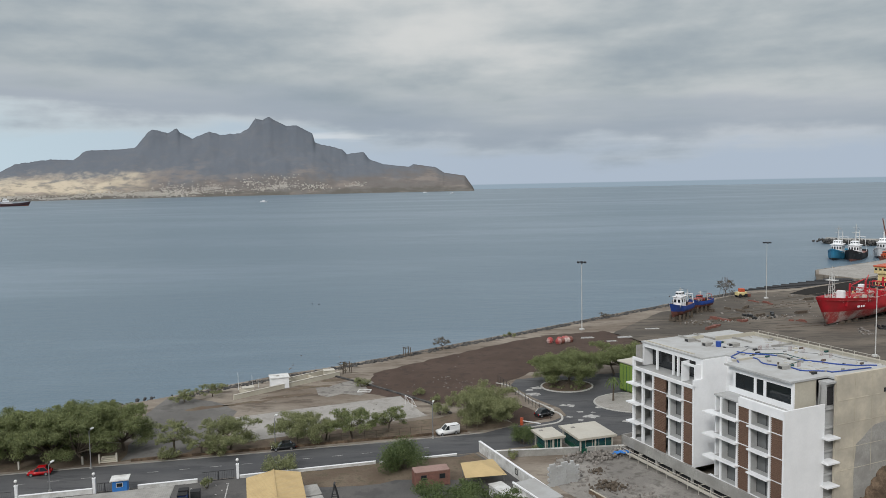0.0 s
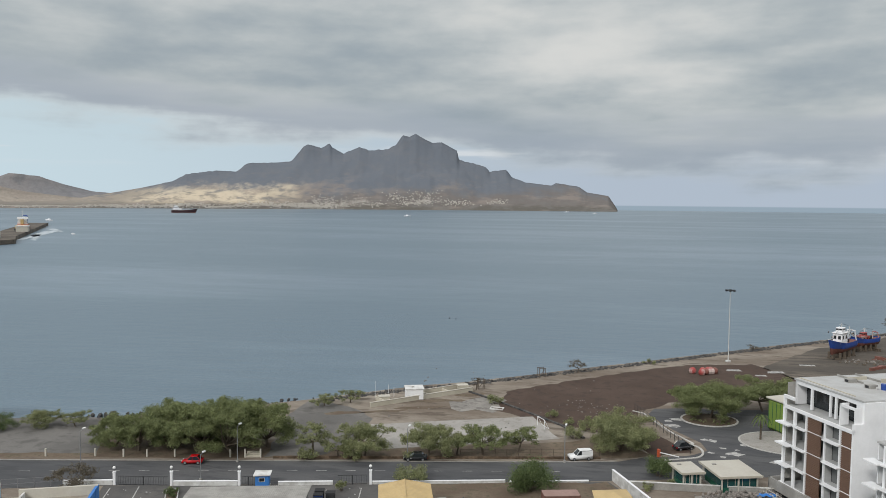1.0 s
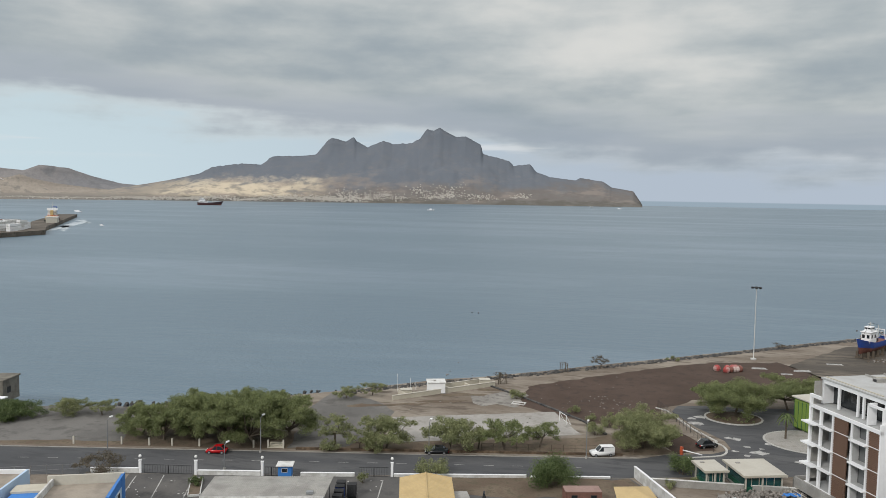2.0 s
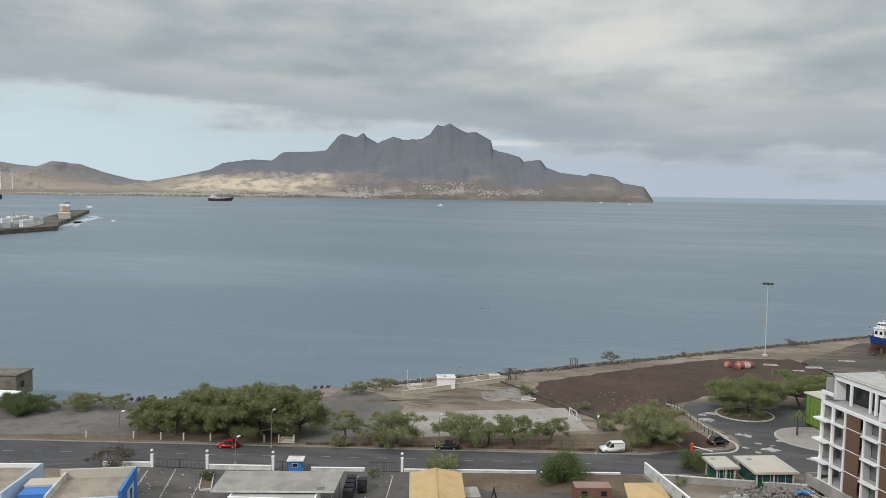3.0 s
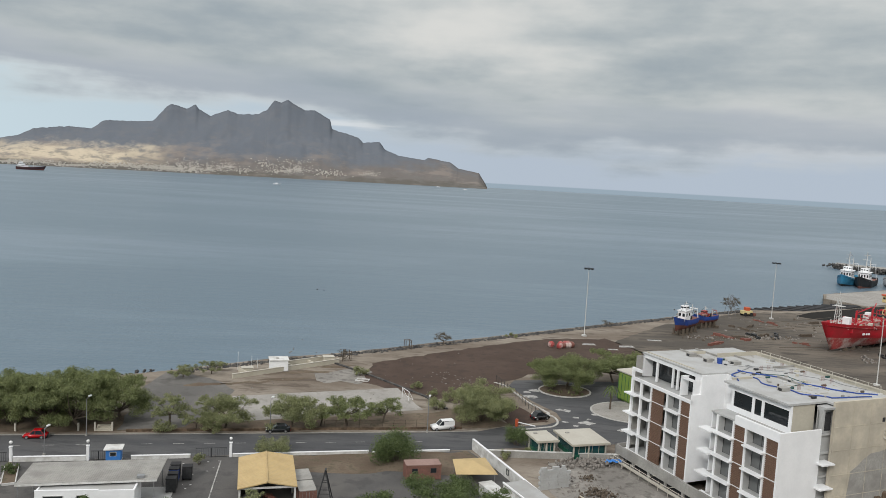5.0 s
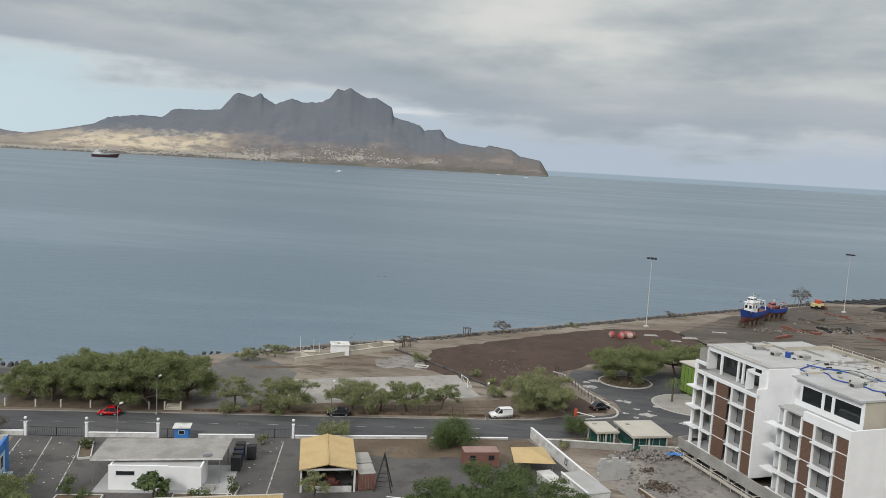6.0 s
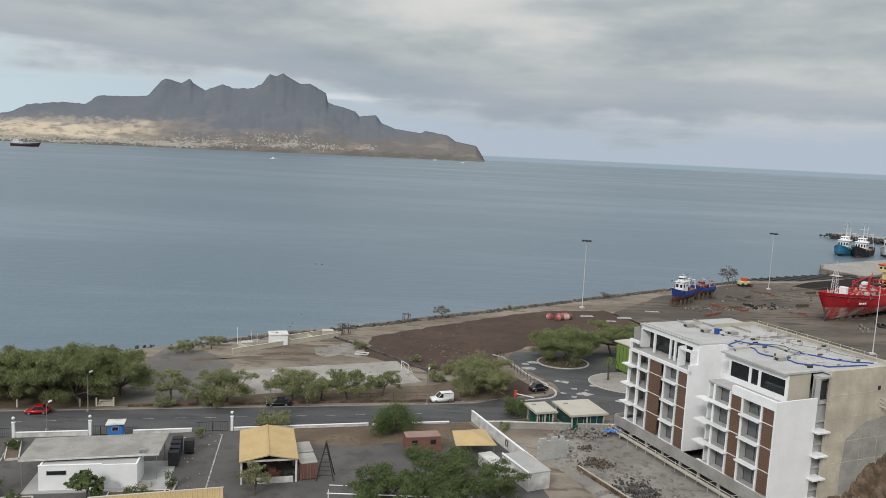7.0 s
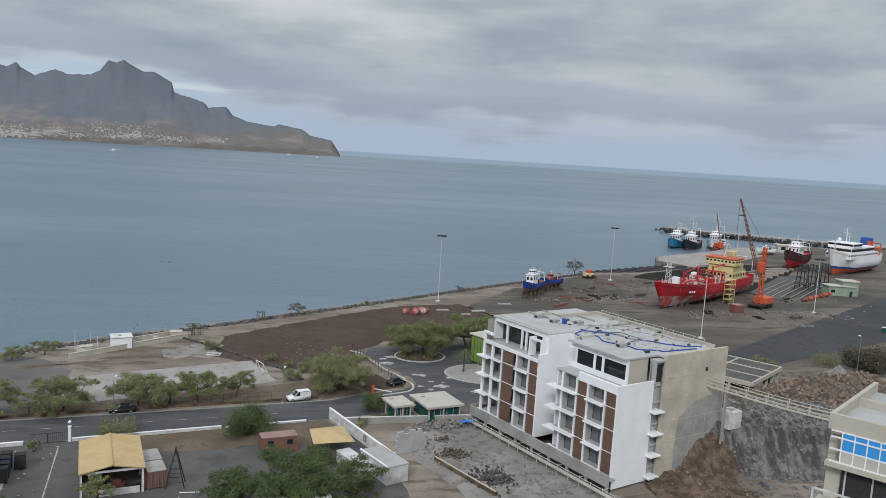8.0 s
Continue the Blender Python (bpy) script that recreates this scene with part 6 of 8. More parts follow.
bush(-49.4, 131.9, 5.4, 2.0, 102, "leaf2", "low thorn bush by the verge")
bush(-41.5, 133.2, 5.0, 2.2, 103, "leaf2", "low thorn bush by the verge")
for k, (x, y, w, t) in enumerate(((-19.5, 177, 4.6, 2.0), (-6.5, 168.5, 4.0, 1.8), (-2.5, 164, 3.4, 1.5), (1.5, 160.0, 5.0, 2.0), (-1.0, 154.0, 5.0, 2.2), (3.0, 166, 4.0, 1.6), (20.0, 231.5, 6.0, 1.4), (30, 171.0, 6, 0.9), (25.5, 172.0, 5, 0.8))):
    bush(x, y, w, t, 110 + k, "leaf2", "scrubby shrub on the dry ground", group="scrub by the soil field")
bush(143.0, 167.0, 15.0, 6.0, 130, "deadleaf", "big dry straw-coloured thicket", per=40, leaf=0.3)
bush(133.5, 170.0, 9.0, 3.4, 131, "leaf2", "green scrub beside the thicket", per=40)
bush(114.0, 168.0, 8.0, 2.6, 132, "leaf2", "low scrub behind the flat roofed shed", per=40)


def palm():
    h = thing("palm_tree", 36.2, 161.5, 0.1, 0, "small dark palm with drooping fronds", "tree")
    part("trunk", rods(((0, 0, 0), (0.1, 0, 4.4), 0.22, 0.15), n=8), "bark", h)
    rnd = random.Random(3)
    for k in range(16):
        a = k * 2.4
        bm = bmesh.new()
        prev = Vector((0.1, 0, 4.4))
        for j in range(5):
            t = (j + 1) / 5
            p = Vector((0.1 + math.cos(a) * 2.0 * t, math.sin(a) * 2.0 * t, 4.4 + 1.2 * t - 2.6 * t * t + 0.3 * (k % 3)))
            s = Vector((-math.sin(a), math.cos(a), 0)) * 0.32 * (1 - t * 0.6)
            vs = [bm.verts.new(v) for v in (prev - s, prev + s, p + s * 0.8 - Vector((0, 0, 0.12)), p - s * 0.8 - Vector((0, 0, 0.12)))]
            bm.faces.new(vs)
            prev = p
        part("frond", bm, "leaf3", h)


palm()


# ---- rocks, hut and walls on the shore ----
def shore_line(r):
    pts = SHORE[8:15]
    lens = [math.hypot(q[0] - p[0], q[1] - p[1]) for p, q in zip(pts, pts[1:])]
    u = r.random() * sum(lens)
    for (p, q), l in zip(zip(pts, pts[1:]), lens):
        if u < l:
            break
        u -= l
    d = Vector((q[0] - p[0], q[1] - p[1])) / l
    o = r.uniform(-7.6, -1.4)
    return p[0] + d.x * u - d.y * o, p[1] + d.y * u + d.x * o, min(-0.3, -2.9 - (o + 1.8) * 0.75) + r.uniform(-0.3, 0.3)


scatter("riprap", "dark basalt boulders of the sea defence", "rock", 8000, shore_line, (0.22, 0.72), 30, "rocks")
scatter("shore_rocks", "dark rocks along the water's edge", "rock", 420, lambda r: (lambda t: (-140 + 75 * t + r.gauss(0, 1.2), 144 + 31 * t * t + r.gauss(0, 1.6) - (3 if t < .4 else 0), -1.6 + r.uniform(-0.8, 1.2)))(r.random()), (0.2, 0.7), 31, "rocks")
scatter("verge_stones", "pale stones scattered on the dry ground", "stone", 130, lambda r: (r.uniform(-45, 5), r.uniform(150, 215), 0.03) if r.random() < 0.55 else (-3 + 14 * r.random() + r.gauss(0, 0.5), 184 - 10 * r.random() + r.gauss(0, .8), 0.04), (0.06, 0.22), 32, "stones")


def hut():
    h = thing("pump_hut", -41.2, 176.2, 0, 18, "small white hut by the water", "hut")
    part("wall", boxes((0, 4.2, 0, 3.6, 0, 2.6)), "white", h)
    part("roof", boxes((-0.2, 4.4, -0.2, 3.8, 2.6, 2.8)), "oldwhite", h)
    part("plinth", boxes((-0.1, 4.3, -0.1, 3.7, 0, 0.15)), "concrete", h)
    part("roof_vent", boxes((1.5, 2.1, 1.2, 1.8, 2.8, 3.0)), "concrete", h)
    w = thing("sea_wall", -47.9, 168.4, 0, 43, "low pale wall along the shore", "wall")
    part("wall_body", boxes((0, 29, -0.2, 0.2, 0, 1.05), (4, 4.3, 0.2, 5.0, 0, 0.9), (16, 16.3, 0.2, 4.0, 0, 0.9), (22, 22.3, 0.2, 3.6, 0, 0.9), (16.3, 28, 3.6, 3.9, 0, 1.2)), "beige", w)
    part("coping", boxes((0, 29, -0.26, 0.26, 1.05, 1.15), (16.3, 28, 3.55, 3.95, 1.2, 1.28)), "cream", w)
    for x, y, a, b in ((-47.2, 173.6, 2.6, 1.1), (-30.2, 186.6, 2.6, 1.6)):
        s = thing("stone_box", x, y, 0, 20, "small plastered stone structure", "hut")
        part("body", boxes((0, a, 0, 1.8, 0, b)), "beige", s)
        part("top", boxes((-0.1, a + 0.1, -0.1, 1.9, b, b + 0.12)), "cream", s)
    for x, y, t in ((-49.0, 176.6, 4.2), (-46.2, 178.5, 3.0), (-44.8, 178.6, 2.4)):
        s = thing("marker_pole", x, y, 0, 0, "thin white marker pole", "pole", "marker poles")
        part("pole", rods(((0, 0, 0), (0, 0, t), 0.045)), "white", s)
    for x, y in ((-25.5, 190.5), (-11.0, 207.0)):
        s = thing("jetty_frame", x, y, 0, 25, "old timber frame on the sea wall", "frame")
        for px, py in ((0, 0), (1.6, 0), (0, 1.4), (1.6, 1.4)):
            part("post", rods(((px, py, -0.5), (px, py, 2.6), 0.1)), "bark", s)
        part("cross_beam", rods(((-0.2, 0, 2.5), (1.8, 0, 2.5), 0.09), ((-0.2, 1.4, 2.5), (1.8, 1.4, 2.5), 0.09), ((0, 0, 0.4), (1.6, 0, 2.3), 0.06)), "bark", s)


hut()


def ruin():
    h = thing("stone_bunker", -140.2, 142.5, -0.5, 12, "weathered grey block house at the water", "ruin")
    part("wall", boxes((-8, 8.4, 0, 6.5, 0, 5.0)), "oldstone", h)
    part("roof", boxes((-8.3, 8.7, -0.3, 6.8, 5.0, 5.4), bevel=0.12), "oldstone", h)
    part("opening", boxes((4.4, 6.4, -0.06, 0.1, 0.3, 2.0), (-2.0, -0.5, -0.06, 0.1, 2.4, 3.6), (8.35, 8.46, 1.5, 3.0, 2.0, 3.4)), "dark", h)
    for x0, x1 in ((2.6, 3.2), (7.6, 8.4), (-3.6, -3.0)):
        part("pilaster", boxes((x0, x1, -0.15, 0.0, 0, 5.0)), "oldstone", h)
    h = thing("low_white_roof", -136.5, 136.5, 0, 4, "low white roofed shed beside the block house", "shed")
    part("roof", boxes((-9, 8.5, 0, 4.5, 1.9, 2.1)), "white", h)
    part("wall", boxes((-8.8, 8.2, 0.3, 4.2, 0, 1.9)), "oldwhite", h)


ruin()


def goal(x, y, turn):
    h = thing("football_goal", x, y, 0, turn, "white steel football goal frame", "goal", "football goals")
    part("frame", rods(((0, 0, 0), (0, 0, 2.0), 0.06), ((3.2, 0, 0), (3.2, 0, 2.0), 0.06), ((0, 0, 2.0), (3.2, 0, 2.0), 0.06)), "white", h)
    part("stay", rods(((0, 0, 2.0), (0, 1.1, 0), 0.04), ((3.2, 0, 2.0), (3.2, 1.1, 0), 0.04), ((0, 1.1, 0.04), (3.2, 1.1, 0.04), 0.04)), "white", h)


goal(-8.9, 162.2, -60)
h = thing("ground_frame", -20.5, 172.5, 0, -8, "white rectangular frame lying on the ground", "frame")
part("frame_bar", boxes((0, 3.0, 0, 0.18, 0, 0.25), (0, 3.0, 1.8, 1.98, 0, 0.25), (0, 0.18, 0.18, 1.8, 0, 0.25), (2.82, 3.0, 0.18, 1.8, 0, 0.25)), "oldwhite", h)
h = thing("verge_wall", -22.5, 137.6, 0, 11.5, "low brown retaining wall along the verge", "wall")
part("wall_body", boxes((-34, 27, -0.15, 0.15, 0, 0.45)), "cliff", h)
for k, (x, y) in enumerate(((-97.5, 123.3), (-88.6, 125.2), (-83.3, 126.0), (-79.0, 126.8), (-74.0, 127.9), (-63.9, 129.8))):
    h = thing("marker_post", x, y, 0, 0, "short pale concrete roadside post", "post", "roadside posts")
    part("shaft", boxes((-0.13, 0.13, -0.13, 0.13, 0, 1.45)), "cream", h)
h = thing("garden_steps", -61.0, 130.2, 0, 12, "short concrete steps between two posts", "steps")
for k in range(4):
    part("step", boxes((0, 2.6, 0.4 * k, 0.4 * k + 0.4, 0, 0.2 + 0.18 * k)), "beige", h)
for x in (-0.25, 2.6):
    part("post", boxes((x, x + 0.25, -0.1, 0.2, 0, 1.6)), "cream", h)


# ---- street lamps and masts ----
def street_lamp(x, y, tall, turn=80, label="grey street lamp with a single arm"):
    h = thing("street_lamp", x, y, 0, turn, label, "street lamp", "street lamps")
    part("pole", rods(((0, 0, 0), (0, 0, tall), 0.10, 0.06), n=8), "steel", h)
    part("arm", rods(((0, 0, tall), (0.9, 0, tall + 0.25), 0.05), n=6), "steel", h)
    part("lamp_head", boxes((0.55, 1.25, -0.18, 0.18, tall + 0.18, tall + 0.42), bevel=0.05), "lamp", h, "pale lamp head")
    part("foot", boxes((-0.18, 0.18, -0.18, 0.18, 0, 0.4)), "concrete", h)


for x, y, t in ((-85.8, 117.2, 7.3), (-61.4, 127.6, 6.6), (-31.2, 134.9, 6.0), (-2.6, 139.6, 6.6), (137.6, 164.2, 9.0), (-63.5, 117.9, 4.4)):
    street_lamp(x, y, t)


def light_mast(x, y, tall):
    h = thing("light_mast", x, y, 0, 20, "tall pale floodlight mast", "mast", "floodlight masts")
    part("pole", rods(((0, 0, 0), (0, 0, tall), 0.15, 0.09), n=8), "oldwhite", h)
    part("head_frame", rods(((-1.3, 0, tall), (1.3, 0, tall), 0.1), ((0, -1.3, tall), (0, 1.3, tall), 0.1)), "darksteel", h)
    for a in range(6):
        c, s = math.cos(a * 1.047) * 1.25, math.sin(a * 1.047) * 1.25
        part("floodlight", boxes((c - 0.28, c + 0.28, s - 0.28, s + 0.28, tall - 0.3, tall + 0.15)), "darksteel", h)
    part("foot", boxes((-0.6, 0.6, -0.6, 0.6, 0, 0.5)), "oldwhite", h)


for x, y, t in ((43.9, 240.4, 21.8), (126.1, 295.3, 22.0), (113.0, 196.8, 18.5), (178.9, 237.8, 19.3), (262, 425, 22.0)):
    light_mast(x, y, t)


# ---- cars ----
def car(x, y, turn, l, w, hh, paint, label, van=False):
    h = thing("car", x, y, 0.02, turn, label, "car", "cars")
    z0, zb, zt = 0.22, hh * 0.56, hh
    prof = ([(-l / 2, z0), (l / 2 - 0.15, z0), (l / 2, z0 + 0.25), (l / 2 - 0.05, zb * 0.82), (l * 0.20, zb), (-l / 2, zb)])
    bm = bmesh.new()
    rings = []
    for s in (-1, 1):
        rings.append([bm.verts.new((px, s * w / 2 * (0.96 if pz < z0 + 0.1 else 1), pz)) for px, pz in prof])
    bm.faces.new(rings[0])
    bm.faces.new(rings[1][::-1])
    for k in range(len(prof)):
        j = (k + 1) % len(prof)
        bm.faces.new((rings[0][j], rings[0][k], rings[1][k], rings[1][j]))
    bmesh.ops.bevel(bm, geom=bm.edges[:], offset=0.07, segments=2, affect="EDGES")
    body = part("body", bm, paint, h, smooth=True)
    if van:
        cab = [(-l / 2 + 0.02, zb - 0.05), (l * 0.24, zb - 0.05), (l * 0.06, zt - 0.06), (-l / 2 + 0.12, zt)]
    else:
        cab = [(-l * 0.42, zb - 0.05), (l * 0.24, zb - 0.05), (l * 0.07, zt - 0.04), (-l * 0.26, zt)]
    def shell(inset, grow, m, nm, top=1.0, parent=h):
        bm = bmesh.new()
        rr = []
        for s in (-1, 1):
            rr.append([bm.verts.new((px * grow, s * (w / 2 - (0.06 if pz < zt - 0.2 else 0.2) + inset), zb + (pz - zb) * top)) for px, pz in cab])
        bm.faces.new(rr[0])
        bm.faces.new(rr[1][::-1])
        for k in range(4):
            j = (k + 1) % 4
            bm.faces.new((rr[0][j], rr[0][k], rr[1][k], rr[1][j]))
        return part(nm, bm, m, parent)
    shell(0.0, 1.0, "glass", "windows", 0.98)
    rx0, rx1 = cab[3][0] - 0.04, cab[2][0] + 0.04
    part("roof", boxes((rx0, rx1, -w / 2 + 0.18, w / 2 - 0.18, zt - 0.05, zt + 0.02), bevel=0.03), paint, h)
    if van:
        part("cargo_side", boxes((-l / 2 + 0.02, -0.1, -w / 2 + 0.04, -w / 2 + 0.1, zb - 0.05, zt - 0.1), (-l / 2 + 0.02, -0.1, w / 2 - 0.1, w / 2 - 0.04, zb - 0.05, zt - 0.1), (-l / 2, -l / 2 + 0.06, -w / 2 + 0.1, w / 2 - 0.1, zb, zt - 0.1)), paint, h)
    for px, pz, qx, qz in ((cab[0][0], zb - 0.03, cab[3][0], zt - 0.03), (cab[1][0], zb - 0.03, cab[2][0], zt - 0.03), (-0.1, zb - 0.03, -0.12, zt - 0.03)):
        for s in (-1, 1):
            part("pillar", rods(((px, s * (w / 2 - 0.05), pz), (qx, s * (w / 2 - 0.19), qz), 0.045), n=5), paint, h)
    for px in (-l * 0.31, l * 0.32):
        for s in (-1, 1):
            t = part("wheel", rods(((px, s * (w / 2 - 0.2), 0.31), (px, s * (w / 2 + 0.01), 0.31), 0.31), n=16), "black", h)
            part("rim", rods(((px, s * (w / 2 - 0.02), 0.31), (px, s * (w / 2 + 0.025), 0.31), 0.19), n=12), "steel", t)
    for s in (-1, 1):
        part("headlight", boxes((l / 2 - 0.12, l / 2 - 0.0, s * (w / 2 - 0.3) - 0.16, s * (w / 2 - 0.3) + 0.16, zb * 0.66, zb * 0.84), bevel=0.02), "lamp", h)
        part("tail_light", boxes((-l / 2 - 0.02, -l / 2 + 0.04, s * (w / 2 - 0.2) - 0.12, s * (w / 2 - 0.2) + 0.12, zb * 0.6, zb * 0.9)), "carred", h)
    for u in (l / 2 - 0.1, -l / 2 - 0.04):
        part("bumper", boxes((u, u + 0.14, -w / 2 + 0.1, w / 2 - 0.1, z0, z0 + 0.22)), "darksteel", h)


car(-69.0, 125.3, 192, 3.7, 1.65, 1.48, "carred", "small red hatchback parked at the kerb")
car(0.2, 142.0, 200, 4.4, 1.8, 1.85, "carwhite", "white delivery van parked at the kerb", True)
car(-29.8, 135.3, 193, 4.35, 1.75, 1.42, "carblack", "black saloon car parked at the kerb")
car(20.0, 152.0, 28, 3.9, 1.75, 1.6, "carblack", "dark off-road car by the turning place")
h = thing("barrier", 14.8, 146.4, 0, -30, "red and white traffic barrier", "barrier")
part("box", boxes((-0.25, 0.25, -0.25, 0.25, 0, 1.5)), "orange", h)
part("arm", boxes((0.25, 4.0, -0.06, 0.06, 0.85, 1.0)), "white", h)
h = thing("spoil_heap", 34.5, 222.3, 0, 25, "heap of rusty orange buoys and scrap", "scrap heap")
rnd = random.Random(6)
for k in range(12):
    part("buoy", ball(bmesh.new(), (rnd.uniform(-4.2, 4.2), rnd.uniform(-1.5, 1.5), 0.75), rnd.uniform(0.75, 1.1), 10), "oldred" if k % 3 else "rust", h)

# ---- ships, slipway and port ----
def hull(l, beam, depth, sheer, cut, upper, lower, parent, flare=0.55, z0=0.0, label="", band=""):
    """A ship's hull from the stern (x = 0) to the bow (x = l): bottom paint up to the height cut, topsides above, and a deck."""
    def half(u, v):
        w = 1.0 if u < 0.62 else max(0.0, 1 - ((u - 0.62) / 0.38) ** (1.5 + 1.1 * v))
        w *= 0.80 + 0.20 * min(1, u / 0.12)
        full = min(1.0, 0.30 + 0.95 * v ** flare) if u < 0.7 else min(1.0, (0.30 + 0.95 * v ** flare)) * (0.55 + 0.45 * v)
        return beam / 2 * w * full
    N, K = 26, 9
    def point(i, k, s):
        u, v = i / N, k / K
        top = depth + sheer * (2.2 * max(0, u - 0.5) ** 2 * 4 + 0.35 * max(0, 0.25 - u) * 4)
        z = v * top
        rake = l * 0.10 * (v - 0.2) * max(0, (u - 0.8) / 0.2)
        return (u * l * 0.95 + rake, s * half(u, v), z0 + z)
    out = []
    strakes = [("lower_hull", 0, cut, lower), ("upper_hull", cut, K, upper)]
    if band:
        strakes = [("lower_hull", 0, cut, lower), ("hull_band", cut, cut + 1, band), ("upper_hull", cut + 1, K, upper)]
    for name, k0, k1, m in strakes:
        bm = bmesh.new()
        for s in (-1, 1):
            g = [[bm.verts.new(point(i, k, s)) for k in range(k0, k1 + 1)] for i in range(N + 1)]
            for i in range(N):
                for k in range(k1 - k0):
                    f = (g[i][k], g[i + 1][k], g[i + 1][k + 1], g[i][k + 1])
                    bm.faces.new(f if s < 0 else f[::-1])
        a = [bm.verts.new(point(0, k, -1)) for k in range(k0, k1 + 1)]
        b = [bm.verts.new(point(0, k, 1)) for k in range(k0, k1 + 1)]
        for k in range(k1 - k0):
            bm.faces.new((b[k], a[k], a[k + 1], b[k + 1]))
        bmesh.ops.remove_doubles(bm, verts=bm.verts[:], dist=0.002)
        out.append(part(name, bm, m, parent, label if name == "upper_hull" else "", smooth=True))
    bm = bmesh.new()
    for i in range(N):
        p, q = point(i, K, 1), point(i + 1, K, 1)
        dz = 0.9 if l > 20 else 0.35
        vs = [bm.verts.new(c) for c in ((p[0], -p[1], p[2] - dz), (q[0], -q[1], q[2] - dz), (q[0], q[1], q[2] - dz), (p[0], p[1], p[2] - dz))]
        bm.faces.new(vs)
    part("deck", bm, lower, parent)
    return out


def cabin(parent, x0, x1, w, z0, z1, m, name="deckhouse", windows=True, label=""):
    c = part(name, boxes((x0, x1, -w / 2, w / 2, z0, z1), bevel=0.12), m, parent, label)
    if windows:
        n = max(2, int((x1 - x0) / 1.5))
        zc, t = z1 - (z1 - z0) * 0.36, (z1 - z0) * 0.30
        for s in (-1, 1):
            for k in range(n):
                u = x0 + (x1 - x0) * (k + 0.5) / n
                part("window", boxes((u - 0.42, u + 0.42, s * w / 2 - 0.02, s * w / 2 + 0.02, zc - t / 2, zc + t / 2)), "glass", c)
        n = max(2, int(w / 1.4))
        for k in range(n):
            u = -w / 2 + w * (k + 0.5) / n
            part("window", boxes((x1 - 0.02, x1 + 0.02, u - 0.4, u + 0.4, zc - t / 2, zc + t / 2)), "glass", c)
    return c


def mast(parent, x, z0, z1, m="oldwhite", arms=2):
    g = 0.10 + (z1 - z0) / 60
    bm = rods(((x, 0, z0), (x, 0, z1), g, g * 0.6))
    for k in range(arms):
        z = z0 + (z1 - z0) * (0.6 + 0.22 * k)
        rod(bm, (x, -g * 7 + 0.4 * k, z), (x, g * 7 - 0.4 * k, z), g * 0.45)
    return part("mast", bm, m, parent)


def rails(parent, x0, x1, y, z, m="oldwhite"):
    bm = rods(((x0, y, z + 1.0), (x1, y, z + 1.0), 0.04), ((x0, y, z + 0.5), (x1, y, z + 0.5), 0.03), n=4)
    for k in range(int((x1 - x0) / 1.6) + 1):
        rod(bm, (x0 + 1.6 * k, y, z), (x0 + 1.6 * k, y, z + 1.0), 0.03, n=4)
    part("rail", bm, m, parent)


def keel_blocks(parent, x0, x1, step, w, tall):
    k = x0
    while k < x1:
        part("keel_block", boxes((k, k + 0.9, -w / 2, w / 2, 0, tall)), "bark", parent)
        k += step


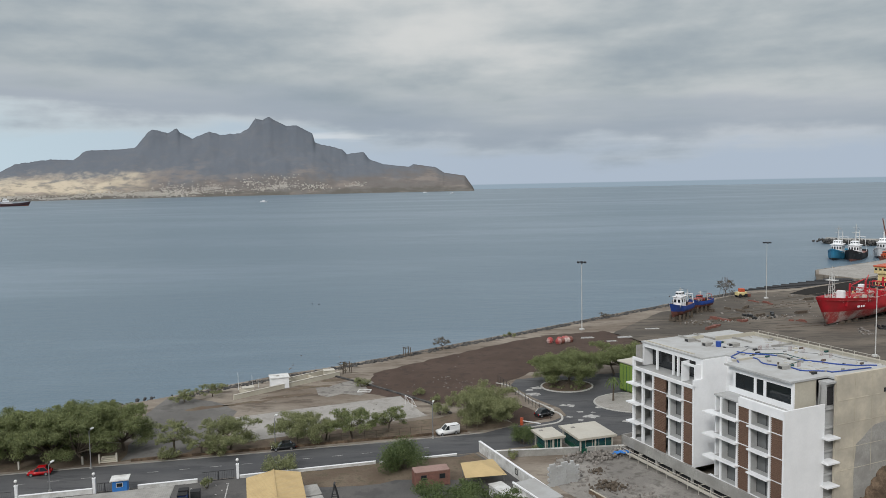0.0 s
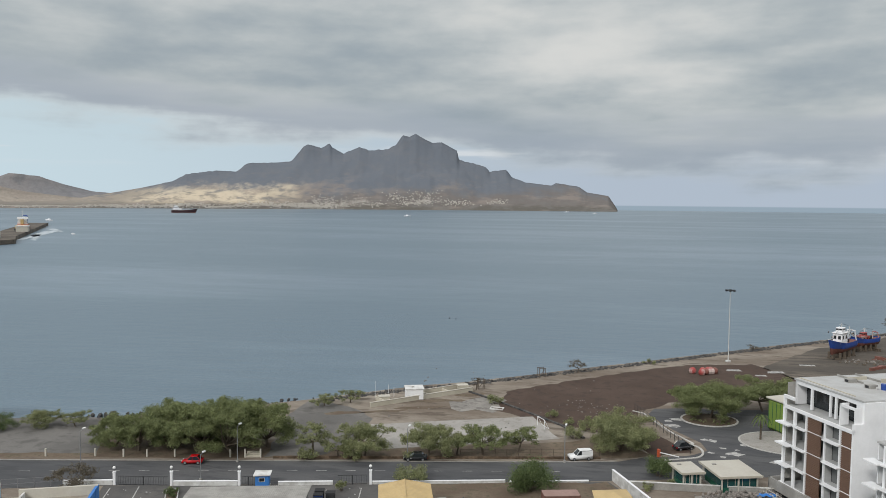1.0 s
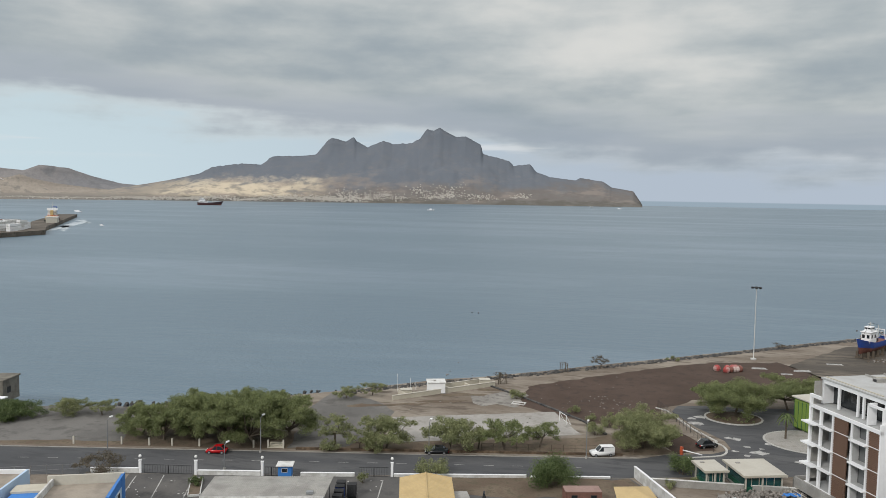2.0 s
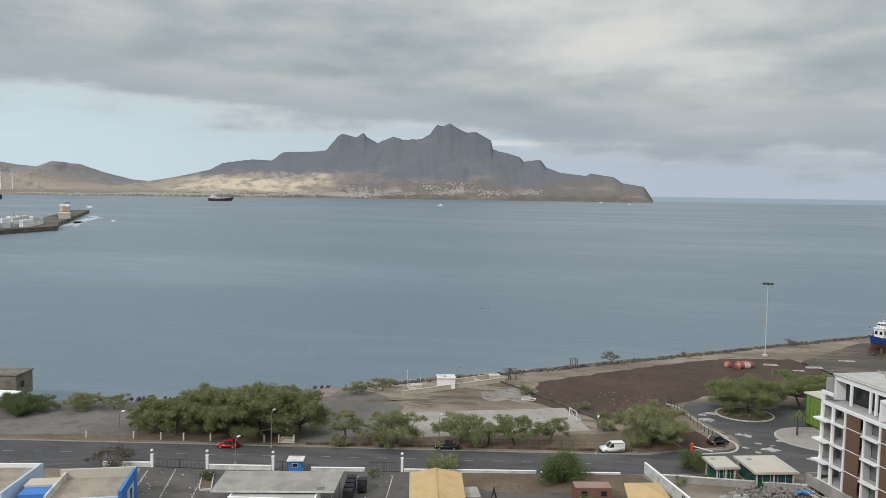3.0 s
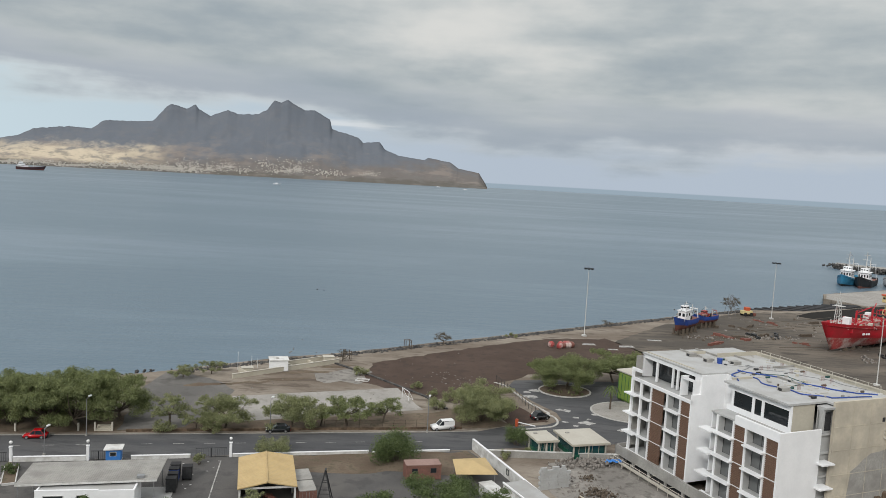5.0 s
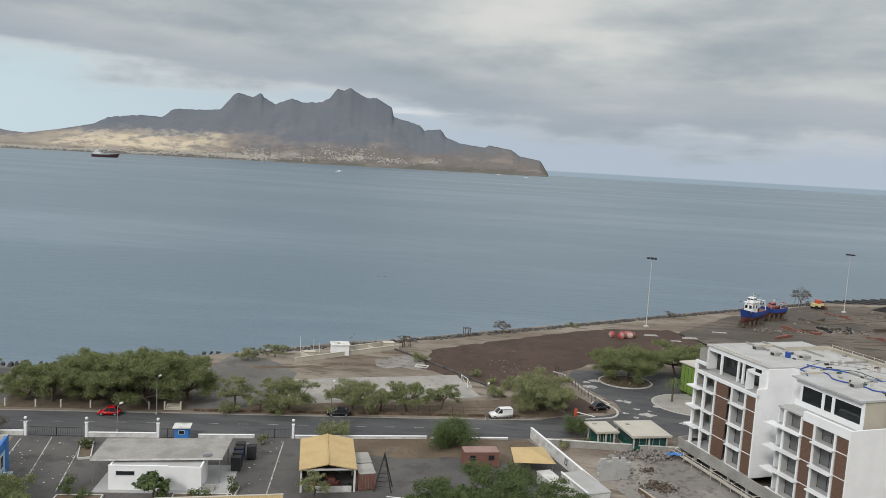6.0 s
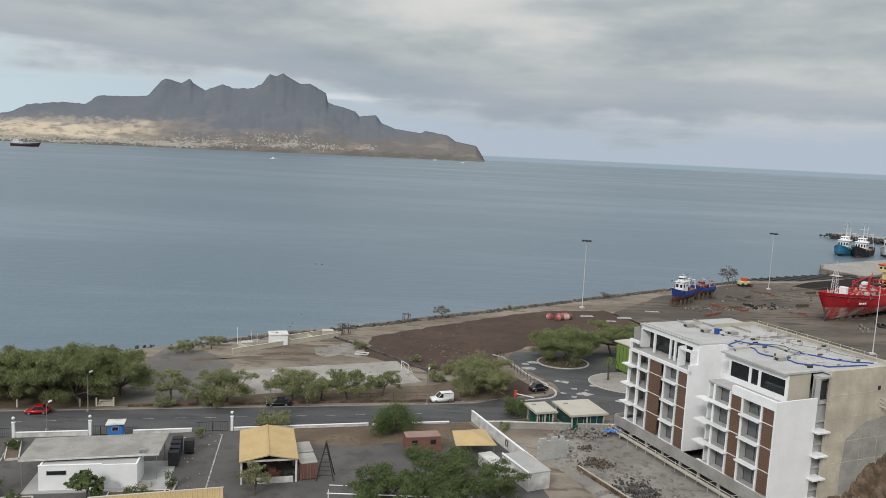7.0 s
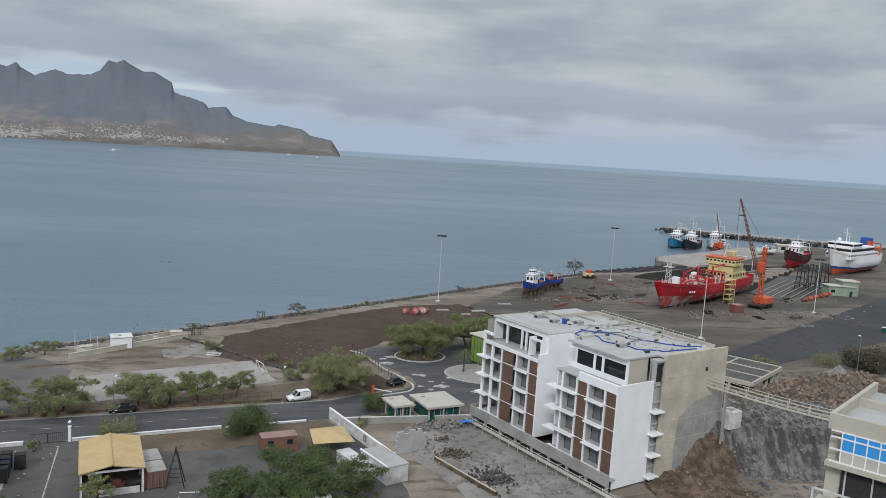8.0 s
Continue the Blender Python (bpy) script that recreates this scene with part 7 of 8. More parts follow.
def tanker():
    h = thing("tanker_ship", 173.6, 276.9, 0, 217.0, "red tanker ship on keel blocks with a yellow bridge", "ship")
    hull(72, 12.5, 6.8, 1.2, 4, "shipred", "oldred", h, z0=0.9, label="glossy red topsides")
    keel_blocks(h, 4, 62, 4.5, 3.0, 0.95)
    cabin(h, 9, 22, 10.5, 6.9, 10.2, "yellow", label="pale yellow deckhouse")
    cabin(h, 11, 21, 9.5, 10.2, 12.6, "yellow", windows=False)
    b = cabin(h, 14, 21.8, 11.5, 12.6, 15.0, "yellow", "bridge", label="bridge with a dark window band")
    part("bridge_roof", boxes((13.6, 22.2, -6.0, 6.0, 15.0, 15.5), bevel=0.1), "orange", b, "orange bridge roof edge")
    part("funnel", boxes((9.8, 12.6, -1.5, 1.5, 12.6, 17.3), bevel=0.3), "yellow", h, "pale yellow funnel")
    part("boat_deck_frame", rods(((4, -5.5, 10), (4, -5.5, 15), 0.18), ((4, 5.5, 10), (4, 5.5, 15), 0.18), ((4, -5.5, 15), (4, 5.5, 15), 0.18), ((1.5, -5.5, 8), (4, -5.5, 14), 0.14)), "oldwhite", h)
    mast(h, 17, 15.5, 23.0, "oldwhite", 3)
    # lattice foremast with its platform on the forecastle
    bm = bmesh.new()
    for dx, dy in ((-0.8, -0.8), (0.8, -0.8), (0.8, 0.8), (-0.8, 0.8)):
        rod(bm, (64 + dx, dy, 8.4), (64 + dx * 0.5, dy * 0.5, 17.0), 0.11, n=4)
    for k in range(6):
        z, q = 8.6 + 1.4 * k, 0.8 - 0.065 * k
        rod(bm, (64 - q, -q, z), (64 + q, -q, z + 1.3), 0.07, n=4)
        rod(bm, (64 + q, q, z), (64 - q, q, z + 1.3), 0.07, n=4)
        rod(bm, (64 + q, -q, z), (64 + q, q, z), 0.07, n=4)
    box(bm, 62.8, 65.2, -1.6, 1.6, 14.6, 14.75)
    rod(bm, (64, -1.9, 16.4), (64, 1.9, 16.4), 0.09, n=4)
    rod(bm, (64, 0, 17), (64, 0, 19.2), 0.08, n=4)
    part("foremast", bm, "oldwhite", h, "pale lattice foremast with a platform")
    part("windlass_house", boxes((61.5, 63.2, 1.0, 3.2, 7.6, 11.4), bevel=0.15), "white", h, "white windlass house on the bow")
    rnd = random.Random(5)
    bm = bmesh.new()
    for y in (-2.2, -1.2, 0, 1.2, 2.2):
        rod(bm, (24, y, 8.2 + 0.1 * y), (58, y, 8.2 + 0.1 * y), 0.2, n=6)
    part("cargo_pipe", bm, "oldred", h, "rusty cargo pipes along the deck")
    bm = bmesh.new()
    for k in range(15):
        x = 24 + 2.5 * k
        w, t = rnd.uniform(2.0, 4.6), rnd.uniform(8.6, 10.8)
        rod(bm, (x, -w, 6.6), (x, -w, t), 0.13, n=5)
        rod(bm, (x, w, 6.6), (x, w, t), 0.13, n=5)
        rod(bm, (x, -w, t), (x, w, t), 0.13, n=5)
    part("pipe_arch", bm, "shipred", h, "red pipe arches across the deck")
    for k in range(64):
        x, y = rnd.uniform(24, 62), rnd.uniform(-4.6, 4.6)
        q, z = rnd.uniform(0.18, 0.6), rnd.uniform(7.6, 9.8)
        paint = rnd.choice(("cream", "oldred", "oldwhite", "shipred", "yellow", "shipred", "oldwhite", "darksteel"))
        if k % 3:
            part("deck_fitting", rods(((x, y, 6.4), (x, y, z), q * 0.6), n=7), paint, h)
        else:
            part("deck_fitting", boxes((x - q, x + q, y - q, y + q, 6.4, z), bevel=0.06), paint, h)
    for x, lean in ((28, 2.0), (41, -2.2), (52, 1.4)):
        part("deck_crane", rods(((x, 0, 6.8), (x, 0, 12.4), 0.32), ((x, 0, 11.6), (x - 7, lean, 13.4), 0.18), ((x, 0, 12.4), (x - 7, lean, 13.4), 0.05)), "shipred", h)
    part("locker", boxes((36, 38, -3.8, -2.0, 6.6, 10.4)), "white", h)
    for y in (-5.7, 5.7):
        rails(h, 18, 52, y, 7.0, "oldwhite")
    for y in (-5.0, 5.0):
        rails(h, 9.5, 21.5, y, 10.2, "oldwhite")
    part("bridge_mast", rods(((15, -2.5, 15.5), (16, 0, 20.5), 0.14), ((15, 2.5, 15.5), (16, 0, 20.5), 0.14), ((19, 0, 15.5), (16, 0, 20.5), 0.14), ((16, -1.8, 19), (16, 1.8, 19), 0.1), n=5), "oldwhite", h)
    part("name_bar", boxes((53.2, 54.0, 5.1, 5.3, 5.6, 6.15), (54.3, 54.9, 4.9, 5.1, 5.6, 6.15), (55.2, 56.4, 4.5, 4.8, 5.6, 6.15)), "white", h)
    s = thing("scaffold_tower", 153.2, 251.5, 0, 37, "yellow steel scaffold tower against the hull", "scaffold")
    for x in (0, 2.2):
        for y in (-1.2, 1.0):
            part("upright", rods(((x * 1.9 - 1, y, 0), (x * 1.9 - 1, y, 9.5), 0.09)), "yellow", s)
    for z in (1.6, 3.4, 5.2, 7.0, 8.8):
        part("stage", boxes((-1.1, 3.3, -1.3, 1.1, z, z + 0.1)), "yellow", s)
        part("brace", rods(((-1, -1.2, z - 1.6), (3.2, -1.2, z), 0.05), ((3.2, -1.2, z - 1.6), (-1, -1.2, z), 0.05)), "yellow", s)


tanker()


def fishing_boat(x, y, z, turn, l, top, low, house, label, cradle=0.0, tall=7.0, group="fishing boats", big=1.0):
    h = thing("fishing_boat", x, y, z, turn, label, "boat", group)
    b, d = l * 0.26, l * 0.19
    hull(l, b, d, l * 0.045, 4, top, low, h, z0=cradle)
    zz = cradle + d
    cabin(h, l * 0.42, l * 0.68, b * 0.62, zz - 0.5, zz + l * 0.13 * big, house, "wheelhouse")
    part("house_roof", boxes((l * 0.40, l * 0.70, -b * 0.36, b * 0.36, zz + l * 0.13 * big, zz + l * 0.13 * big + 0.2)), house, h)
    mast(h, l * 0.5, zz + l * 0.13, zz + tall, "oldwhite", 2)
    mast(h, l * 0.16, zz - 0.3, zz + tall * 0.75, "oldwhite", 1)
    part("boom", rods(((l * 0.16, 0, zz + 0.8), (l * 0.04, 0, zz + tall * 0.55), 0.09)), "darksteel", h)
    part("winch", boxes((l * 0.26, l * 0.34, -b * 0.2, b * 0.2, zz - 0.6, zz + 0.7), bevel=0.1), "darksteel", h)
    for y in (-b * 0.42, b * 0.42):
        rails(h, l * 0.5, l * 0.8, y, zz, house)
    stay = rods(((l * 0.5, 0, zz + tall * 0.96), (l * 0.93, 0, zz + l * 0.04), 0.04), ((l * 0.5, 0, zz + tall * 0.96), (l * 0.16, 0, zz + tall * 0.74), 0.04), n=4)
    part("rigging", stay, "darksteel", h)
    gal = rods(((l * 0.05, -b * 0.36, zz - 0.6), (l * 0.07, -b * 0.25, zz + tall * 0.5), 0.14), ((l * 0.05, b * 0.36, zz - 0.6), (l * 0.07, b * 0.25, zz + tall * 0.5), 0.14), ((l * 0.07, -b * 0.3, zz + tall * 0.5), (l * 0.07, b * 0.3, zz + tall * 0.5), 0.16), n=5)
    part("stern_gantry", gal, house, h)
    cabin(h, l * 0.47, l * 0.62, b * 0.45, zz + l * 0.13 * big + 0.2, zz + l * 0.13 * big + 0.2 + min(2.2, l * 0.09), house, "top_house")
    part("life_raft", rods(((l * 0.38, b * 0.2, zz + 0.3), (l * 0.38 + min(1.3, l * 0.07), b * 0.2, zz + 0.3), 0.3), n=8), "orange", h)
    if cradle:
        for k in range(4):
            u = l * (0.15 + 0.2 * k)
            part("cradle_beam", boxes((u, u + 0.5, -b * 0.5, b * 0.5, 0, 0.5), (u, u + 0.4, -b * 0.45, -b * 0.3, 0.5, cradle + 0.5), (u, u + 0.4, b * 0.3, b * 0.45, 0.5, cradle + 0.5)), "bark", h)
        part("keel_beam", boxes((l * 0.08, l * 0.85, -0.3, 0.3, 0.3, cradle)), "bark", h)
    return h


fishing_boat(85.4, 261.8, 0, 231, 17, "boatblue", "rust", "white", "blue wooden fishing boat propped on a rusty cradle", 1.7, 6.0, big=1.35)
fishing_boat(96.5, 273.0, 0, 218, 13.0, "boatblue", "rust", "oldred", "smaller blue fishing boat behind on a cradle", 1.6, 3.5, big=0.4)
fishing_boat(251.8, 476, SEA - 3.0, 232, 36, "cyanblue", "darksteel", "white", "turquoise trawler moored at the quay", 0, 16)
fishing_boat(258.5, 469, SEA - 3.0, 232, 36, "darksteel", "rust", "white", "dark hulled trawler with a white wheelhouse", 0, 17)
fishing_boat(282, 480, SEA - 3.0, 232, 37, "white", "darksteel", "white", "white trawler moored in the second row", 0, 19)
fishing_boat(262, 443.5, SEA - 1.2, 221, 17, "rust", "darksteel", "orange", "small rusty workboat by the quay", 0, 6)
fishing_boat(278, 411, 0, 190, 14, "white", "oldwhite", "white", "white boat laid up on the quay", 0.8, 3, big=0.5)
fishing_boat(264.4, 364.6, 0, 221, 34, "maroon", "shipred", "white", "red and black tug raised on a cradle", 1.4, 10, "tugs", 0.9)


def ferry():
    h = thing("ferry", 301.6, 360.2, 0, 212.0, "white ferry with a blue stripe on the slip", "ship")
    h.scale = (0.84, 0.95, 1.0)
    hull(68, 13.5, 8.2, 2.2, 2, "white", "orange", h, z0=1.0, label="white topsides", band="boatblue")
    keel_blocks(h, 4, 60, 5.0, 4.0, 1.05)
    cabin(h, 12, 56, 12.6, 8.4, 11.4, "white")
    cabin(h, 18, 55, 12.0, 11.4, 14.2, "white")
    cabin(h, 40, 54, 12.8, 14.2, 16.4, "white", "bridge")
    part("window_band", boxes((18.5, 54.5, 6.02, 6.1, 12.2, 13.4)), "glass", h)
    part("front_band", boxes((55.0, 55.1, -5.8, 5.8, 12.2, 13.4)), "glass", h)
    part("bridge_band", boxes((40.5, 53.5, 6.42, 6.5, 15.0, 16.0)), "glass", h)
    part("bridge_front_band", boxes((54.0, 54.1, -6.2, 6.2, 15.0, 16.0)), "glass", h)
    part("funnel", boxes((10, 15, -2.6, 2.6, 11.4, 18.0), bevel=0.4), "boatblue", h)
    part("funnel_band", boxes((9.9, 15.1, 1.0, 2.7, 13.5, 16.5), bevel=0.2), "orange", h)
    mast(h, 46, 16.4, 24, "white", 2)
    part("lifeboat", ball(bmesh.new(), (16, 6.4, 13.2), 1.6, 12, 0.6), "orange", h)
    rails(h, 18, 39, 5.8, 14.2)
    part("radar_dome", ball(bmesh.new(), (49, -2.5, 17.6), 1.0, 10), "white", h)
    part("radar_mast", rods(((48, 2, 16.4), (48, 2, 20.5), 0.18), ((48, 0.6, 19.4), (48, 3.4, 19.4), 0.12)), "oldwhite", h)
    part("bow_mast", rods(((62, 0, 10.5), (62, 0, 18.5), 0.28), ((62, -1, 16.5), (62, 1, 16.5), 0.12)), "oldwhite", h)
    part("stern_gantry", rods(((4, -5, 9), (4, -5, 15), 0.3), ((4, 5, 9), (4, 5, 15), 0.3), ((4, -5, 15), (4, 5, 15), 0.3)), "orange", h)


ferry()


def slipway():
    patch("slip_basin", [(140, 306), (166, 284), (176, 273), (197, 297), (228, 325), (246, 346), (234, 362), (214, 356), (190, 343), (178, 335), (152, 318)], 0.07, "wetdark", "dark wet slipway basin", "slipway")
    for k in range(11):
        t = k / 10
        a, b = Vector((141 + 52 * t, 306 + 43 * t)), Vector((170 + 74 * t, 273 + 74 * t))
        d = (b - a)
        a -= d.normalized() * (12 - 4 * t)
        h = thing("slip_beam", a.x, a.y, 0, math.degrees(math.atan2(d.y, d.x)), "long slipway beam running into the water", "slipway", "slipway beams")
        L = d.length + 10
        bm = bmesh.new()
        v = [bm.verts.new(c) for c in ((-10, -1.0, SEA - 0.5), (-10, 1.0, SEA - 0.5), (-10, -1.0, SEA + 0.2), (-10, 1.0, SEA + 0.2), (L, -1.2, -0.2), (L, 1.2, -0.2), (L, -1.2, 1.1), (L, 1.2, 1.1))]
        for f in ((0, 1, 3, 2), (4, 6, 7, 5), (2, 3, 7, 6), (0, 4, 5, 1), (0, 2, 6, 4), (1, 5, 7, 3)):
            bm.faces.new([v[i] for i in f])
        part("beam", bm, "roofdust", h, "weathered brown-grey beam")
        part("wet_foot", boxes((-9, 8, -1.3, 1.3, SEA, -0.2)), "dark", h, "dark wet timber end")
    patch("transfer_deck", [(176, 274), (222, 322), (236, 325), (196, 277), (181, 259)], 0.4, "lot", "grey timber transfer deck", "deck", 0.0, 0.5)
    for k in range(6):
        t = k / 5
        h = thing("deck_rail", 178 + 3.6 * t * 3, 272 - 3.2 * t * 3.4, 0.4, 44, "steel rail on the transfer deck", "rail", "deck rails")
        part("rail_bar", boxes((0, 58, -0.2, 0.2, 0, 0.2)), "steel", h)


slipway()


def crane():
    h = thing("crane", 161.2, 244.6, 0, 33, "orange rail crane with a lattice jib", "crane")
    part("chassis", boxes((1.0, 7.6, -2.4, 2.4, 1.5, 3.9), bevel=0.15), "orange", h)
    part("carriage", boxes((-2.5, 7.0, -2.0, 2.0, 0.9, 1.5)), "darksteel", h, "dark wheeled carriage")
    for x in (-1.8, 0.6, 3.4, 6.0):
        for y in (-2.5, 2.0):
            part("wheel", rods(((x, y, 0.75), (x, y + 0.5, 0.75), 0.75), n=12), "black", h)
    bm = bmesh.new()
    for dx, dy in ((-0.7, -0.7), (0.7, -0.7), (0.7, 0.7), (-0.7, 0.7)):
        rod(bm, (1 + dx, dy, 1.0), (1 + dx * 0.6, dy * 0.6, 22.0), 0.2, n=5)
    for k in range(16):
        z = 1.5 + 1.25 * k
        s = 1 if k % 2 else -1
        for y in (-0.7, 0.7):
            rod(bm, (1 - 0.7 * s, y, z), (1 + 0.7 * s, y, z + 1.25), 0.12, n=4)
        rod(bm, (0.3, -0.7, z), (1.7, -0.7, z), 0.12, n=4)
    part("tower", bm, "orange", h, "orange lattice tower")
    part("machine_house", boxes((-1.8, 0.6, -1.1, 1.1, 13.0, 16.6), bevel=0.15), "orange", h)
    foot, tip = Vector((-0.9, 0.4, 11.5)), Vector((-8.4, 6.6, 38.8))
    d = (tip - foot)
    bm = bmesh.new()
    s1, s2 = Vector((0.75, 0.3, 0)), Vector((-0.3, 0.75, 0))
    chords = [s1, s2, -s1, -s2]
    for c in chords:
        rod(bm, foot + c, tip + c * 0.25, 0.13, 0.08, n=4)
    for k in range(16):
        a, b = k / 16, (k + 1) / 16
        for i in range(4):
            p, q = chords[i] * (1 - 0.75 * a), chords[(i + 1) % 4] * (1 - 0.75 * b)
            rod(bm, foot + d * a + p, foot + d * b + q, 0.07, n=4)
    part("jib", bm, "rust", h, "red lattice jib")
    part("cable", rods(((1, 0, 22), tuple(tip), 0.05), (tuple(tip), (tip.x, tip.y, 22), 0.05), n=4), "darksteel", h)
    h = thing("crane", 257, 436, 0, 20, "small red lattice crane on the quay", "crane")
    bm = bmesh.new()
    for c in ((-0.5, 0), (0.5, 0)):
        rod(bm, (c[0], 0, 2), (c[0] * 0.3 - 4, 2, 22), 0.16, n=4)
    for k in range(10):
        a, b = k / 10, (k + 1) / 10
        rod(bm, (-0.5 - 4 * a, 2 * a, 2 + 20 * a), (0.5 - 4 * b, 2 * b, 2 + 20 * b), 0.1, n=4)
    part("jib", bm, "rust", h)
    part("cab", boxes((-1.6, 1.6, -1.5, 1.5, 0, 3.6), bevel=0.1), "orange", h)


crane()


def cradle_tower(x, y):
    h = thing("docking_tower", x, y, 0, 30, "dark steel lattice docking tower", "tower", "docking towers")
    for dx in (-1, 1):
        for dy in (-1, 1):
            part("leg", rods(((dx * 2.4, dy * 2.0, 0), (dx * 1.4, dy * 1.2, 10.5), 0.2), n=5), "darksteel", h)
    for z in (2.5, 5.2, 8.0, 10.4):
        s = 2.4 - 1.0 * z / 10.5
        part("ring", rods(((-s, -s * .85, z), (s, -s * .85, z), 0.16), ((-s, s * .85, z), (s, s * .85, z), 0.16), ((-s, -s * .85, z), (-s, s * .85, z), 0.16), ((s, -s * .85, z - 2), (-s, -s * .85, z), 0.13), n=4), "darksteel", h)


for x, y in ((210, 289), (217.5, 292), (225, 296)):
    cradle_tower(x, y)


def port_sheds():
    h = thing("green_shed", 208.5, 276.5, 0, -12, "pale green workshop with a flat roof", "shed")
    part("wall", boxes((4.5, 15, 0, 6, 0, 3.9)), "palegreen", h)
    part("roof", boxes((4.0, 15.5, -0.5, 6.5, 3.9, 4.2)), "cream", h)
    part("tall_wing", boxes((11, 17.5, 2, 8, 0, 5.8)), "palegreen", h)
    part("wing_roof", boxes((10.6, 17.9, 1.6, 8.4, 5.8, 6.2)), "cream", h)
    part("door", boxes((13, 14.2, -0.05, 0, 0, 2.2)), "dark", h)
    part("window", boxes((5.5, 7.0, -0.05, 0, 1.4, 2.6)), "glass", h)
    h = thing("quay_house", 290, 426, 0, -20, "long cream quay building with dark openings", "building")
    part("wall", boxes((0, 17, 0, 8, 0, 4.4)), "cream", h)
    part("roof", boxes((-0.6, 17.6, -0.6, 8.6, 4.4, 4.8)), "beige", h)
    for k in range(3):
        part("window", boxes((2 + 4.8 * k, 4.6 + 4.8 * k, -0.06, 0, 1.8, 3.6)), "glass", h)
    for k in range(7):
        h = thing("mooring_roller", 189.5 + 4.6 * k, 259.1 + 3.2 * k, 0, 32, "orange rubber roller lying in a row", "roller", "orange rollers")
        part("drum", rods(((0, 0, 0.75), (3.3, 0, 0.75), 0.75), n=12), "orange" if k % 3 else "rust", h)
        part("end_cap", rods(((-0.15, 0, 0.75), (0.0, 0, 0.75), 0.5), n=10), "rust", h)
    h = thing("tool_box", 146, 234.2, 0, 12, "red steel site box on the yard", "box")
    part("body", boxes((0, 4.2, 0, 2.6, 0, 2.7), bevel=0.05), "rust", h)
    part("lid", boxes((-0.1, 4.3, -0.1, 2.7, 2.7, 2.85)), "oldred", h)
    rnd = random.Random(9)
    for x, y, m, n in ((136, 233, "black", 10), (128, 230, "stone", 12), (92, 253, "rust", 10), (99, 250, "rust", 8), (104, 256, "darksteel", 8), (112, 256, "darksteel", 14), (168, 235, "stone", 12), (176, 231, "stone", 12), (184, 262, "darksteel", 8), (86, 240, "rust", 8), (236, 300, "darksteel", 8), (105, 270, "bark", 8), (160, 216, "stone", 8), (120, 285, "rust", 9), (150, 225, "darksteel", 6), (118, 246, "rust", 6)):
        h = thing("scrap_pile", x, y, 0, rnd.uniform(0, 180), "low pile of ship repair scrap on the yard", "scrap", "scrap piles")
        bm = bmesh.new()
        for k in range(n):
            px, py = rnd.gauss(0, 2.6), rnd.gauss(0, 0.9)
            s = rnd.uniform(0.25, 0.8)
            box(bm, px - s * 1.5, px + s * 1.5, py - s * 0.5, py + s * 0.5, 0, s * rnd.uniform(0.5, 1.3))
        tagged(part("scrap_mass", bm, m, h), kind="stuff")
    h = thing("bulldozer", 118.5, 300, 0, 15, "yellow loader parked at the shore end", "loader")
    part("body", boxes((-2.6, 1.6, -1.2, 1.2, 0.8, 2.2), bevel=0.15), "yellow", h)
    part("cab", boxes((-1.2, 0.6, -1.0, 1.0, 2.2, 3.5), bevel=0.1), "orange", h)
    part("bucket", boxes((2.0, 3.0, -1.4, 1.4, 0.2, 1.3), (1.4, 2.2, -0.9, -0.6, 0.8, 1.3), (1.4, 2.2, 0.6, 0.9, 0.8, 1.3)), "rust", h)
    for x in (-1.7, 0.9):
        for y in (-1.35, 0.95):
            part("wheel", rods(((x, y, 0.75), (x, y + 0.4, 0.75), 0.75), n=12), "black", h)
    h = thing("road_wall", 205, 213, 0, 8, "long low white roofed wall beside the port road", "wall")
    part("wall_body", boxes((-22, 24, -0.2, 0.2, 0, 1.5)), "deepgreen", h)
    part("coping", boxes((-22, 24, -0.4, 0.4, 1.5, 1.7)), "white", h)


port_sheds()


def yard_place(r):
    k = r.random()
    if k < 0.35:
        t = r.random()
        return 78 + 40 * t + r.gauss(0, 1.5), 247 + 10 * t + r.gauss(0, 1.6), 0.05
    if k < 0.6:
        return r.gauss(172, 9), r.gauss(234, 3), 0.05
    if k < 0.8:
        return r.uniform(85, 140), r.uniform(262, 306), 0.05
    return r.uniform(120, 235), r.uniform(215, 300), 0.05


scatter("yard_debris", "timber blocks, stones and debris over the yard", "stone", 300, yard_place, (0.15, 0.6), 51, "debris")
scatter("yard_scrap", "dark rusty scrap lying about the yard", "bark", 160, yard_place, (0.15, 0.7), 52, "scrap")
for k, (x, y, a, L) in enumerate(((104, 236, 14, 46), (106, 240, 14, 44), (100, 262, 30, 60), (98, 266, 30, 60), (128, 222, 6, 40), (118, 284, 32, 44))):
    h = thing("ground_rail", x, y, 0, a, "rusty rail set in the yard surface", "rail", "yard rails")
    part("rail_bar", boxes((0, L, -0.16, 0.16, 0, 0.12)), "bark", h)
for k, (x, y, a) in enumerate(((97, 252, 12), (108, 258, 40), (84, 262, 70), (124, 262, 20), (95, 270, 100), (165, 228, 15), (140, 290, 30), (110, 275, 60))):
    h = thing("timber_stack", x, y, 0, a, "stack of heavy brown keel timbers", "timber", "timber stacks")
    for j in range(5):
        part("timber", boxes((-2.2, 2.2, -0.9 + 0.6 * (j % 3), -0.45 + 0.6 * (j % 3), 0.5 * (j // 3), 0.45 + 0.5 * (j // 3))), "bark", h)


